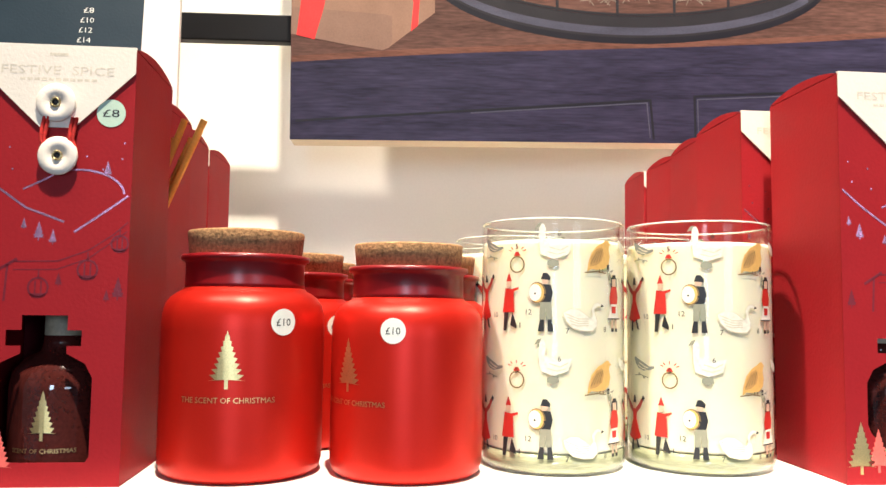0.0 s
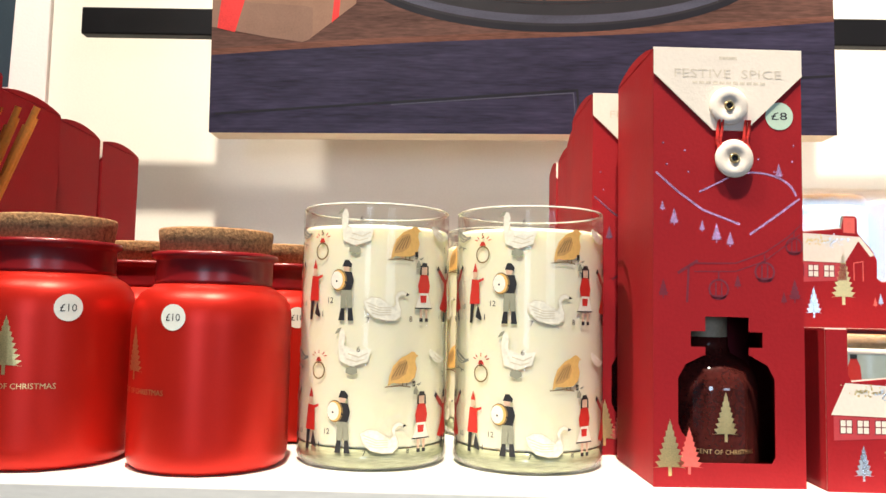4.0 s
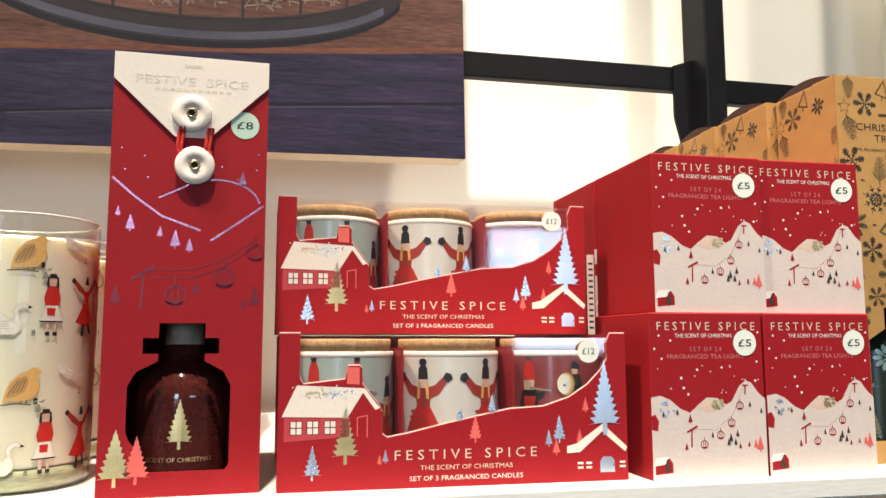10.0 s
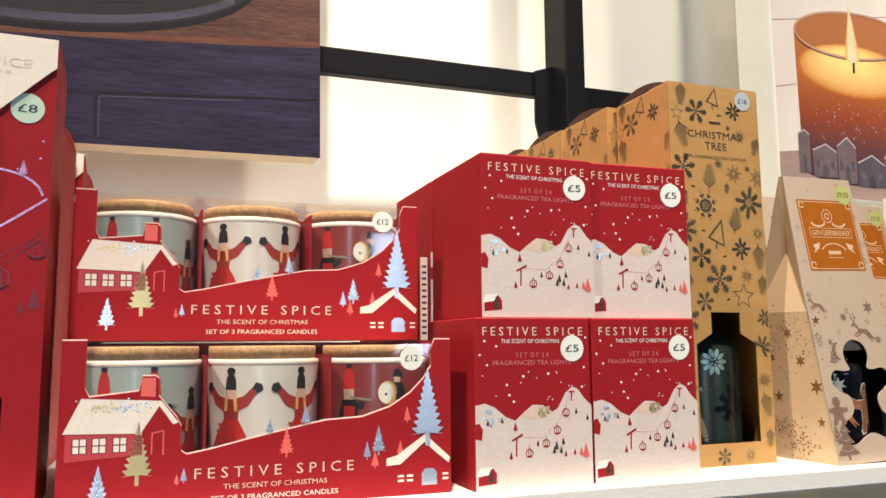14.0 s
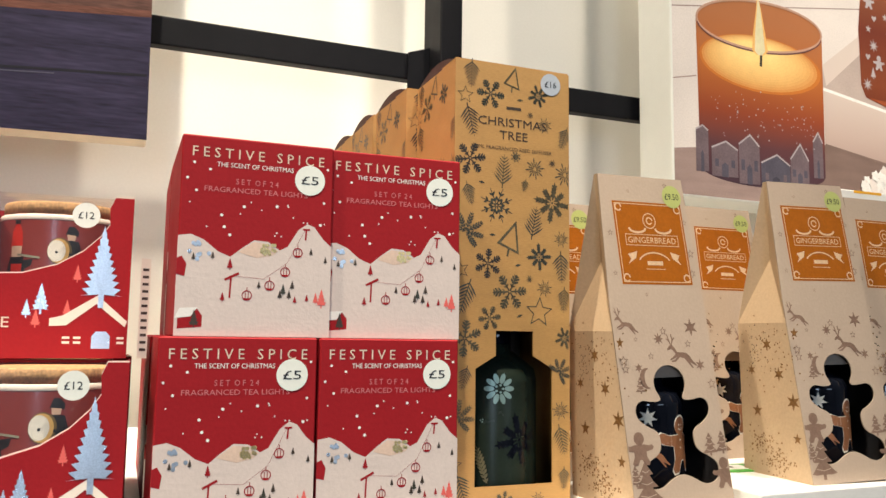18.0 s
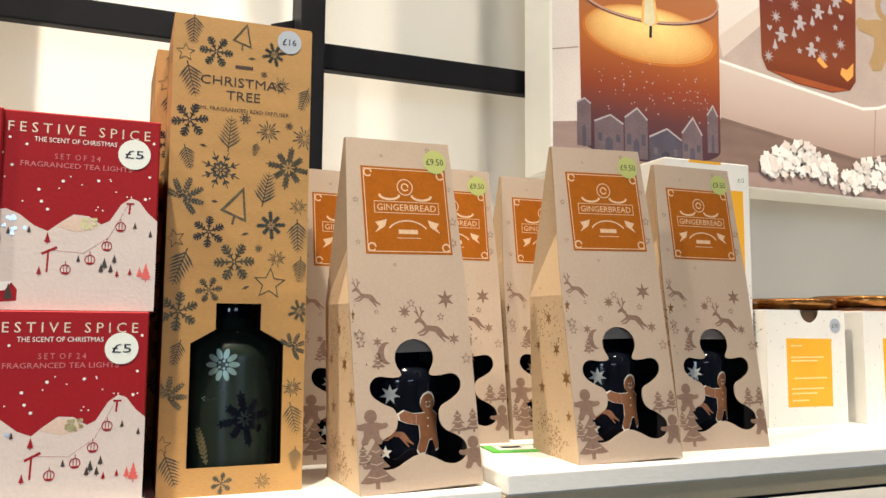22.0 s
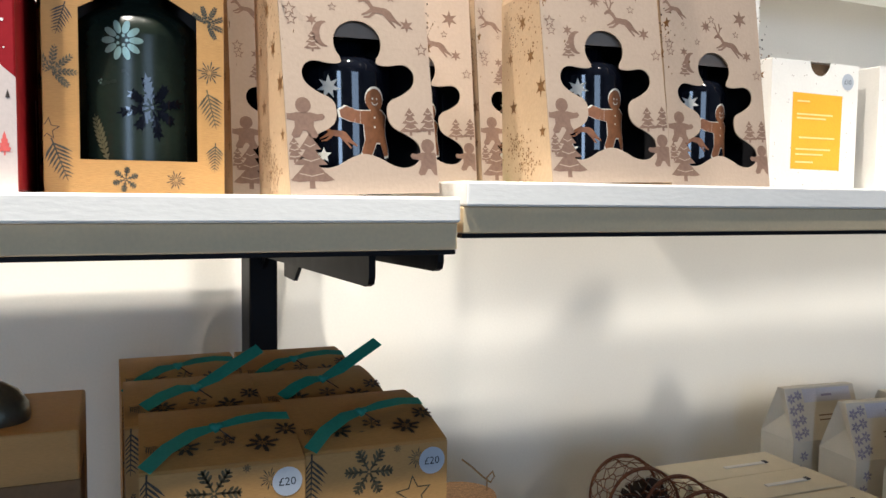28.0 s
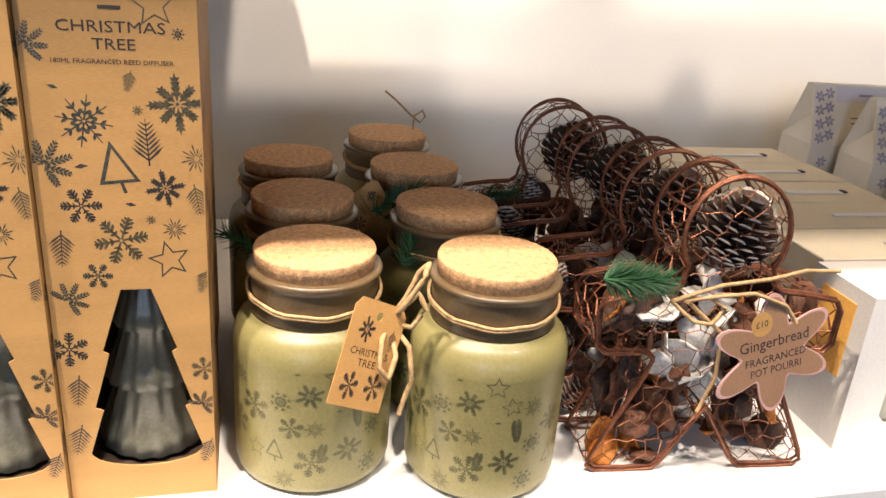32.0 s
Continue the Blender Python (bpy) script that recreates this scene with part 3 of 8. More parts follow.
def christmas_canvas():
    w, h, d = 0.686, 0.520, 0.035
    th = thing("wall_picture", "large canvas picture of parcels on a dark wooden table", "picture", m=pose(-0.177, 0.861, 1.666, 0, -0.75, 0))
    part("canvas", bm_box(0, w, 0, d, 0, h, 0.002), CANVAS, th, "cream canvas on a stretcher")
    edge = lambda u, dz=0.0: (u, 0.087 + 0.040 * u / w + 0.002 * math.sin(u * 9) + dz)
    us = [w * k / 24 for k in range(25)]
    prints("table_front", [[(0, 0), (w, 0)] + [edge(u) for u in us[::-1]]], WOOD_DARK, th, off=0.0005)
    prints("table_edge", [[edge(u) for u in us] + [edge(u, 0.007) for u in us[::-1]]], WOOD_LIT, th, "lit edge of the painted table", off=0.0007)
    prints("table_top", [[edge(u) for u in us] + [(w, 0.30), (0, 0.30)]], WOOD_TOP, th, off=0.0005)
    prints("background", [[(0, 0.30), (w, 0.30), (w, h), (0, h)]], PRINT_BLACK, th, off=0.0005)
    prints("drawer_groove", ribbon([(0.006, 0.021), (0.404, 0.049), (0.407, 0.004)], 0.0028) + ribbon([(0.455, 0.006), (0.455, 0.054), (0.684, 0.066)], 0.0028), PRINT_LINE, th, off=0.001)
    prints("drawer_light", ribbon([(0.20, 0.0320), (0.400, 0.0460), (0.403, 0.006)], 0.0012) + ribbon([(0.4585, 0.008), (0.4585, 0.0505), (0.60, 0.058)], 0.0012), PRINT_SHEEN, th, off=0.0011)
    par = prints("parcel", [[(0.0, 0.148), (0.104, 0.140), (0.112, 0.141), (0.160, 0.176), (0.165, 0.30), (0.0, 0.30)]], PAPER_WRAP, th, off=0.0013)
    prints("parcel_side", [[(0.0, 0.119), (0.060, 0.108), (0.101, 0.102), (0.109, 0.105), (0.112, 0.112), (0.112, 0.141), (0.104, 0.143), (0.0, 0.150)]], PAPER_SHADE, par, off=0.0016)
    prints("parcel_end", [[(0.107, 0.104), (0.112, 0.108), (0.160, 0.146), (0.160, 0.176), (0.112, 0.141)]], PAPER_WRAP, par, off=0.0015)
    prints("ribbon", [[(0.006, 0.118), (0.026, 0.113), (0.036, 0.150), (0.060, 0.30), (0.02, 0.30), (0.010, 0.152)], [(0.133, 0.124), (0.141, 0.131), (0.143, 0.162), (0.120, 0.21), (0.105, 0.22), (0.136, 0.158)], [(0.0, 0.182), (0.10, 0.200), (0.11, 0.215), (0.0, 0.198)]], RIBBON_RED, par, off=0.0019)
    cu, cv, ru, rv = 0.385, 0.208, 0.232, 0.078
    arc = [(cu + ru * math.cos(a), cv + rv * math.sin(a)) for a in [math.pi + math.pi * k / 40 for k in range(41)]]
    prints("tray_shade", [[(u * 1.0, v - 0.016) for u, v in arc[3:-3]] + [(u, v) for u, v in arc[3:-3][::-1]]], PRINT_LINE, th, off=0.0009)
    prints("tray_base", [[(u, v - 0.009) for u, v in arc] + [(u, v + 0.016) for u, v in arc[::-1]]], PRINT_BLACK, th, off=0.0012)
    prints("tray_sheen", [[(u, v - 0.006) for u, v in arc[6:-6]] + [(u, v + 0.003) for u, v in arc[6:-6][::-1]]], PRINT_SHEEN, th, off=0.0014)
    prints("tray_rim", ribbon([(u, v + 0.018) for u, v in arc], 0.003), PRINT_BLACK, th, off=0.0016)
    bars = []
    for u in (0.195, 0.237, 0.299, 0.368, 0.434, 0.497, 0.549, 0.585):
        v = cv - rv * math.sqrt(max(0, 1 - ((u - cu) / ru) ** 2)) + 0.016
        bars += ribbon([(u, v), (u + (u - cu) * 0.02, v + 0.10)], 0.0032)
    each("tray_bar", [[b] for b in bars], PRINT_BLACK, th, off=0.0018)
    rng = random.Random(21)
    for u, v in ((0.275, 0.166), (0.300, 0.170), (0.345, 0.163), (0.395, 0.166), (0.455, 0.165), (0.475, 0.172), (0.52, 0.176)):
        tw = ribbon([(-0.02, 0.0), (0.0, 0.003), (0.022, 0.001)], 0.0016)
        for k in range(16):
            q = rng.uniform(-0.02, 0.02)
            tw += ribbon([(q, 0.002), (q + rng.uniform(-0.006, 0.008), 0.002 + rng.uniform(-0.007, 0.008))], 0.0010)
        prints("tray_filling", shift(tw, u, v), PRINT_BRANCH, th, "frosted branch in the painted tray", off=0.0011)
    return th


christmas_canvas()

P_SKY = mat("printed_pale_linen", (0.7, 0.635, 0.6), 0.45, var=0.12, scale=10, bump=0, spec=0.25)
P_TABLE = mat("printed_pink_wood", (0.331, 0.238, 0.216), 0.45, var=0.2, scale=12, bump=0, spec=0.25, stretch=(1, 1, 6))
P_AMBER = mat("printed_amber_glass", (0.330, 0.080, 0.028), 0.45, var=0.18, scale=14, bump=0, spec=0.25)
P_AMBER_D = mat("printed_plum_glass", (0.144, 0.061, 0.061), 0.45, var=0.2, scale=14, bump=0, spec=0.25)
P_GLOW = mat("printed_glowing_wax", (0.76, 0.34, 0.085), 0.45, var=0.15, scale=14, bump=0, spec=0.25)
P_FLAME = mat("printed_flame", (0.684, 0.619, 0.396), 0.45, bump=0, spec=0.25)
P_FLAME_SOFT = mat("printed_bright_wax", (0.82, 0.46, 0.15), 0.45, var=0.15, scale=14, bump=0, spec=0.25)
P_RIM = mat("printed_glass_rim", (0.50, 0.30, 0.22), 0.45, bump=0, spec=0.25)
P_HOUSE = mat("printed_grey_houses", (0.150, 0.110, 0.125), 0.45, var=0.2, bump=0, spec=0.25)
P_WOODBOX = mat("printed_white_wood", (0.446, 0.360, 0.324), 0.45, var=0.12, scale=20, bump=0, spec=0.25)
P_SALT = mat("printed_white_crystals", (0.8, 0.78, 0.75), 0.45, var=0.1, scale=60, bump=0, spec=0.25)
P_SOFT = mat("printed_soft_biscuit", (0.396, 0.259, 0.130), 0.45, bump=0, spec=0.25)
PANEL = mat("white_sign_panel", (0.76, 0.77, 0.72), 0.5, var=0.03)


def photo_fade(name, stops):
    """Printed colour that runs from one shade to the next up the picture: (height, colour) pairs."""
    m = mat(name, stops[0][1], 0.45, bump=0, spec=0.25)
    nt = m.node_tree
    tc, sep, ramp = nt.nodes.new("ShaderNodeTexCoord"), nt.nodes.new("ShaderNodeSeparateXYZ"), nt.nodes.new("ShaderNodeValToRGB")
    rng = nt.nodes.new("ShaderNodeMapRange")
    lo, hi = stops[0][0], stops[-1][0]
    rng.inputs["From Min"].default_value, rng.inputs["From Max"].default_value = lo, hi
    nt.links.new(tc.outputs["Object"], sep.inputs[0])
    nt.links.new(sep.outputs["Z"], rng.inputs["Value"])
    nt.links.new(rng.outputs[0], ramp.inputs[0])
    e = ramp.color_ramp.elements
    e[0].color, e[1].color = (*stops[0][1], 1), (*stops[-1][1], 1)
    for z, c in stops[1:-1]:
        e.new((z - lo) / (hi - lo)).color = (*c, 1)
    nt.links.new(ramp.outputs[0], nt.nodes["Principled BSDF"].inputs["Base Color"])
    return m


P_GLASS_FADE = photo_fade("printed_amber_to_plum_glass", ((0.02, (0.060, 0.034, 0.050)), (0.075, (0.105, 0.040, 0.045)), (0.120, (0.26, 0.055, 0.022)), (0.175, (0.42, 0.125, 0.030)), (0.25, (0.40, 0.150, 0.060))))
P_RINGS = [mat("printed_wax_shade", tuple(a + (b - a) * (k / 13) ** 0.6 for a, b in zip((0.52, 0.165, 0.030), (0.95, 0.66, 0.25))), 0.45, var=0.08, bump=0, spec=0.25) for k in range(14)]


P_LINE = mat("printed_pale_outline", (0.40, 0.36, 0.38), 0.45, var=0.1, bump=0, spec=0.25)
P_HOUSE_BLUE = mat("printed_slate_house", (0.085, 0.078, 0.105), 0.45, var=0.2, bump=0, spec=0.25)
P_HOUSE_DOOR = mat("printed_dusky_door", (0.052, 0.046, 0.066), 0.45, var=0.2, bump=0, spec=0.25)
P_SHADE = mat("printed_table_shade", (0.205, 0.138, 0.118), 0.45, var=0.2, scale=14, bump=0, spec=0.25, stretch=(1, 1, 5))
P_JAR_FADE = photo_fade("printed_amber_bottle", ((0.15, (0.115, 0.022, 0.012)), (0.19, (0.20, 0.050, 0.020)), (0.27, (0.15, 0.032, 0.018)), (0.36, (0.26, 0.090, 0.040))))
P_TRAY_FADE = photo_fade("printed_tray_wall", ((0.05, (0.36, 0.250, 0.215)), (0.11, (0.50, 0.385, 0.340)), (0.18, (0.62, 0.525, 0.475))))


def candle_poster():
    w, h, d = 0.95, 0.62, 0.065
    th = thing("poster_panel", "deep white wall panel with a candle photograph", "poster", m=pose(1.1195, 0.8225, 1.6625, 0, 0, 1.2))
    part("panel", bm_box(0, w, 0, d, 0, h, 0.002), PANEL, th)
    part("stand_off", bm_box(0.10, 0.20, d + 0.0005, 0.170, 0.30, 0.40, 0.002), PANEL, th, "white fixing block behind the panel")
    x0, z0 = 0.003, 0.003
    rng = random.Random(4)
    prints("photo_background", [[(x0, z0 + 0.02), (w, z0 + 0.16), (w, h), (x0, h)]], P_SKY, th, off=0.0005)
    prints("photo_table", [[(x0, z0), (w, z0), (w, z0 + 0.20), (0.52, 0.075), (0.26, 0.092), (x0, 0.060)]], P_TABLE, th, off=0.0010)
    each("table_groove", [ribbon([(x0, 0.245 + 0.07 * k), (0.40, 0.310 + 0.075 * k), (w, 0.40 + 0.08 * k)], 0.0016) for k in range(4)] + [ribbon([(x0, 0.150), (0.040, 0.158)], 0.0016)], P_TABLE, th, off=0.0008)
    prints("candle_shade", [[(0.235, 0.030), (0.26, 0.090), (0.515, 0.058), (0.60, 0.066), (0.60, 0.045), (0.45, 0.030), (0.30, 0.022)]], P_SHADE, th, "soft shadow on the printed table", off=0.0013)
    cx, r, zb, zt = 0.1520, 0.1110, 0.0440, 0.2420
    slant = lambda u: 0.045 * (u - cx)
    n = 24
    bot = [(cx - r * 0.975 * math.cos(math.pi * k / n), zb - 0.022 * math.sin(math.pi * k / n) + 0.4 * slant(cx - r * math.cos(math.pi * k / n))) for k in range(n + 1)]
    top = [(cx + r * math.cos(math.pi * k / n), zt + 0.034 * math.sin(math.pi * k / n) + slant(cx + r * math.cos(math.pi * k / n))) for k in range(n + 1)]
    can = prints("photo_candle", [bot + top], P_GLASS_FADE, th, off=0.0016)
    for k, ink in enumerate(P_RINGS):
        q = 1 - k / 14.5
        prints("candle_glow", [[(cx + (u - cx) - 0.004 * k * 0.3, v) for u, v in circle(cx, zt - 0.053 + 0.0012 * k, r * (0.26 + 0.70 * q), 36, 0.010 + 0.029 * q)]], ink, can, off=0.0018 + 0.0001 * k)
    ring = [(u, v + slant(u)) for u, v in circle(cx, zt, r - 0.001, 48, 0.034)]
    prints("candle_rim", ribbon(ring + ring[:1], 0.0032), P_RIM, can, off=0.0036)
    front_rim = [q for q in ring if q[1] < zt + slant(q[0])]
    front_rim.sort()
    prints("rim_shadow", ribbon([(u, v - 0.0024) for u, v in front_rim], 0.0018), P_AMBER_D, can, off=0.0037)
    prints("candle_wick", ribbon([(cx - 0.003, zt - 0.056), (cx - 0.002, zt - 0.040)], 0.0042), PRINT_BLACK, can, off=0.0038)
    for k, (ink, q) in enumerate(((P_FLAME_SOFT, 1.5), (P_FLAME, 1.0))):
        prints("candle_flame", [[(cx - 0.004 + u * q, zt + v) for u, v in ((-0.009, -0.036), (-0.003, -0.041), (0.004, -0.040), (0.0095, -0.034), (0.0070, -0.010), (0.0030, 0.022), (-0.001, 0.046), (-0.0035, 0.020), (-0.0075, -0.012))]], ink, can, off=0.0039 + 0.0001 * k)
    house = ((0.047, 0.010, 0.034, 0.054, P_HOUSE, 0.006), (0.0835, 0.0215, 0.030, 0.037, P_HOUSE, 0.010), (0.1245, 0.0175, 0.024, 0.052, P_HOUSE, 0.014), (0.1700, 0.0255, 0.021, 0.034, P_HOUSE_BLUE, 0.013), (0.2130, 0.0165, 0.029, 0.036, P_HOUSE, 0.022), (0.2475, 0.0090, 0.043, 0.050, P_HOUSE, 0.014))
    for hx, hw, base, hh, ink, rise in house:
        wall = [(hx - hw, base), (hx + hw, base + 0.001), (hx + hw, base + hh), (hx + hw * 0.1, base + hh + rise), (hx - hw, base + hh)]
        ho = prints("paper_house", [wall], ink, can, off=0.0030)
        prints("house_outline", ribbon(wall[2:] , 0.0022), P_LINE, ho, off=0.0033)
        prints("house_door", [[(hx - hw * 0.25, base), (hx + hw * 0.25, base), (hx + hw * 0.25, base + hh * 0.42), (hx, base + hh * 0.52), (hx - hw * 0.25, base + hh * 0.42)]], P_HOUSE_BLUE if ink is P_HOUSE else P_HOUSE_DOOR, ho, off=0.0033)
        if hw > 0.015:
            prints("house_window", [[(hx + s * hw * 0.62 - 0.003, base + hh * 0.35), (hx + s * hw * 0.62 + 0.003, base + hh * 0.35), (hx + s * hw * 0.62 + 0.003, base + hh * 0.62), (hx + s * hw * 0.62 - 0.003, base + hh * 0.62)] for s in (-1, 1)], P_HOUSE_BLUE if ink is P_HOUSE else P_HOUSE, ho, off=0.0033)
    tagged(prints("candle_specks", [circle(cx + rng.uniform(-0.09, 0.09), rng.gauss(0.115, 0.018), rng.uniform(0.0005, 0.0013), 6) for _ in range(90)], P_LINE, can, off=0.0032), kind="stuff")
    prints("tray_inside", [[(0.262, 0.172), (0.262, 0.205), (0.340, 0.262), (0.45, 0.37), (w, 0.44), (w, 0.25), (0.60, 0.150), (0.530, 0.136)]], P_WOODBOX, th, off=0.0018)
    prints("tray_back_wall", [[(0.262, 0.205), (0.340, 0.262), (0.342, 0.236), (0.268, 0.176)]], P_TRAY_FADE, th, off=0.0020)
    prints("photo_tray", [[(0.262, 0.092), (0.516, 0.058), (0.548, 0.062), (w, 0.180), (w, 0.265), (0.562, 0.139), (0.530, 0.134), (0.262, 0.170)]], P_TRAY_FADE, th, off=0.0022)
    prints("tray_rim", ribbon([(0.262, 0.171), (0.40, 0.1520), (0.530, 0.1350), (0.562, 0.1400), (w, 0.268)], 0.0045), P_SALT, th, off=0.0026)
    prints("tray_corner", ribbon([(0.548, 0.062), (0.556, 0.137)], 0.0020), P_TABLE, th, off=0.0025)
    prints("tray_shadow", ribbon([(0.262, 0.0915), (0.40, 0.0730), (0.516, 0.0575), (0.548, 0.0615), (w, 0.179)], 0.0040), P_SHADE, th, "dark line under the printed tray", off=0.0027)
    jar = prints("photo_jar", [[(0.336, 0.27), (0.337, 0.187), (0.346, 0.170), (0.40, 0.157), (0.468, 0.152), (0.505, 0.160), (0.517, 0.174), (0.524, 0.30), (0.528, 0.355), (0.500, 0.385), (0.38, 0.375), (0.345, 0.335)]], P_JAR_FADE, th, off=0.0030)
    marks = []
    for k in range(34):
        u, v = 0.350 + 0.160 * ((k * 0.7549) % 1), 0.190 + 0.150 * ((k * 0.5698) % 1)
        kind = k % 5
        if kind == 0:
            marks.append(shift(star_fill(8, 0.30), u, v, 0.0105))
        elif kind == 1:
            marks.append(shift(tree_shape(0.7, 5), u, v - 0.008, 0.018))
        elif kind == 2:
            marks.append(ginger_figure(u, v - 0.011, 0.022))
        elif kind == 3:
            marks.append(shift(star_fill(5), u, v, 0.006))
        else:
            marks.append(shift([[(0, -1), (0.9, 0.1), (0.6, 0.7), (0, 0.35), (-0.6, 0.7), (-0.9, 0.1)]], u, v, 0.0055))
    each("jar_motif", marks, P_LINE, jar, off=0.0034)
    prints("jar_glint", [[(0.440, 0.196), (0.455, 0.186), (0.462, 0.190), (0.446, 0.203)], [(0.486, 0.182), (0.500, 0.172), (0.512, 0.182), (0.514, 0.202), (0.500, 0.190), (0.490, 0.192)], [(0.49, 0.30), (0.515, 0.292), (0.522, 0.318), (0.50, 0.33)]], P_GLOW, jar, off=0.0038)
    prints("jar_foot", [[(0.350, 0.170), (0.40, 0.158), (0.468, 0.153), (0.503, 0.160), (0.468, 0.162), (0.40, 0.168)]], P_AMBER, jar, off=0.0036)
    bis = prints("photo_biscuit", ginger_figure(0.590, 0.198, 0.128), P_SOFT, th, off=0.0030)
    prints("biscuit_icing", [circle(0.590, 0.300, 0.014, 16), circle(0.590, 0.240, 0.004, 8), circle(0.592, 0.262, 0.004, 8)], P_LINE, bis, off=0.0034)
    lumps = []
    for k in range(170):
        a = rng.random()
        lumps += shift(star_fill(5, 0.72), 0.330 + 0.135 * a, 0.040 + 0.030 * math.sin(math.pi * a) * rng.random() + rng.uniform(-0.022, 0.006), rng.uniform(0.004, 0.0095), rng.random() * 6)
        lumps += shift(star_fill(5, 0.72), 0.480 + 0.16 * a, 0.028 + 0.034 * math.sin(math.pi * a) * rng.random() + rng.uniform(-0.022, 0.006), rng.uniform(0.004, 0.0095), rng.random() * 6)
    tagged(prints_multi("photo_salt", [((P_SALT, P_SKY, P_SALT)[k % 3], [q]) for k, q in enumerate(lumps)], th, off=0.0032), kind="stuff")
    return th




def price_card():
    th = thing("price_sign", "dark blue price list on a white card stand", "sign", m=pose(-0.42, 0.62, SHELF))
    navy = mat("navy_print", (0.018, 0.035, 0.050), 0.5)
    part("card", bm_box(0, 0.188, 0, 0.006, 0, 0.60, 0.001), WHITE_CARD, th)
    prints("printed_panel", [[(0, 0.262), (0.158, 0.262), (0.166, 0.60), (0, 0.60)]], navy, th, off=0.0008)
    for k, s in enumerate(("£8", "£10", "£12", "£14")):
        writing("price", s, 0.117 - 0.001 * k, 0.331 - 0.0081 * k, 0.0105 if k else 0.008, 0.0042, STICKER_WHITE, th, off=0.0014)
    return th


price_card()

# ---- red reed diffuser cartons ----
def carton_shell(name, w, d, h, material, parent, open_front=True):
    bm = bm_box(-w / 2, w / 2, 0.0004, d, 0, h)
    if open_front:
        bmesh.ops.delete(bm, geom=[f for f in bm.faces if f.normal.y < -0.5], context="FACES")
    bmesh.ops.bevel(bm, geom=[e for e in bm.edges if len(e.link_faces) == 2], offset=0.0007, segments=1, affect="EDGES")
    return part(name, bm, material, parent)


def gondola(u, v, s):
    return ribbon([(u, v + s * 0.9), (u, v + s * 0.5)], s * 0.08) + ribbon(circle(u, v, s * 0.5, 14) + [(u + s * 0.5, v)], s * 0.1) + [[(u - s * 0.45, v - s * 0.3), (u + s * 0.45, v - s * 0.3), (u + s * 0.3, v - s * 0.5), (u - s * 0.3, v - s * 0.5)]] + ribbon([(u - s * 0.15, v + s * 0.35), (u - s * 0.15, v - s * 0.3)], s * 0.08) + ribbon([(u + s * 0.15, v + s * 0.35), (u + s * 0.15, v - s * 0.3)], s * 0.08)


def arc_points(u, v, ru, rv, a0, a1, n=10):
    return [(u + ru * math.cos(radians(a0 + (a1 - a0) * k / n)), v + rv * math.sin(radians(a0 + (a1 - a0) * k / n))) for k in range(n + 1)]


def bottle_hole():
    c, b = -0.0015, 0.0265
    right = [(c + b - 0.002, 0.0130), (c + b, 0.016), (c + b, 0.058), (c + b - 0.004, 0.0655), (c + 0.0125, 0.0710), (c + 0.0125, 0.0750), (c + 0.0200, 0.0750), (c + 0.0200, 0.0835), (c + 0.0125, 0.0835), (c + 0.0125, 0.0915)]
    left = [(c - 0.0115, 0.0915), (c - 0.0115, 0.0835), (c - 0.0195, 0.0835), (c - 0.0195, 0.0750), (c - 0.0115, 0.0750), (c - 0.0115, 0.0710), (c - b + 0.004, 0.0655), (c - b, 0.058), (c - b, 0.034), (c - b + 0.002, 0.029), (c - b + 0.007, 0.024), (c - b + 0.0085, 0.0130)]
    return right + left


def arched_lid(w, y0, y1, z, rise):
    """A lid that bows up between front and back."""
    prof = [(y0 + (y1 - y0) * k / 12, z + rise * math.sin(math.pi * k / 12) ** 0.8) for k in range(13)]
    n = len(prof)
    v = [(s * w / 2, y, q) for s in (-1, 1) for y, q in prof]
    f = [(i, n + i, n + i + 1, i + 1) for i in range(n - 1)] + [(0, n - 1, 2 * n - 1, n), list(range(n))[::-1], list(range(n, 2 * n))]
    return mesh_of("lid", v, f)


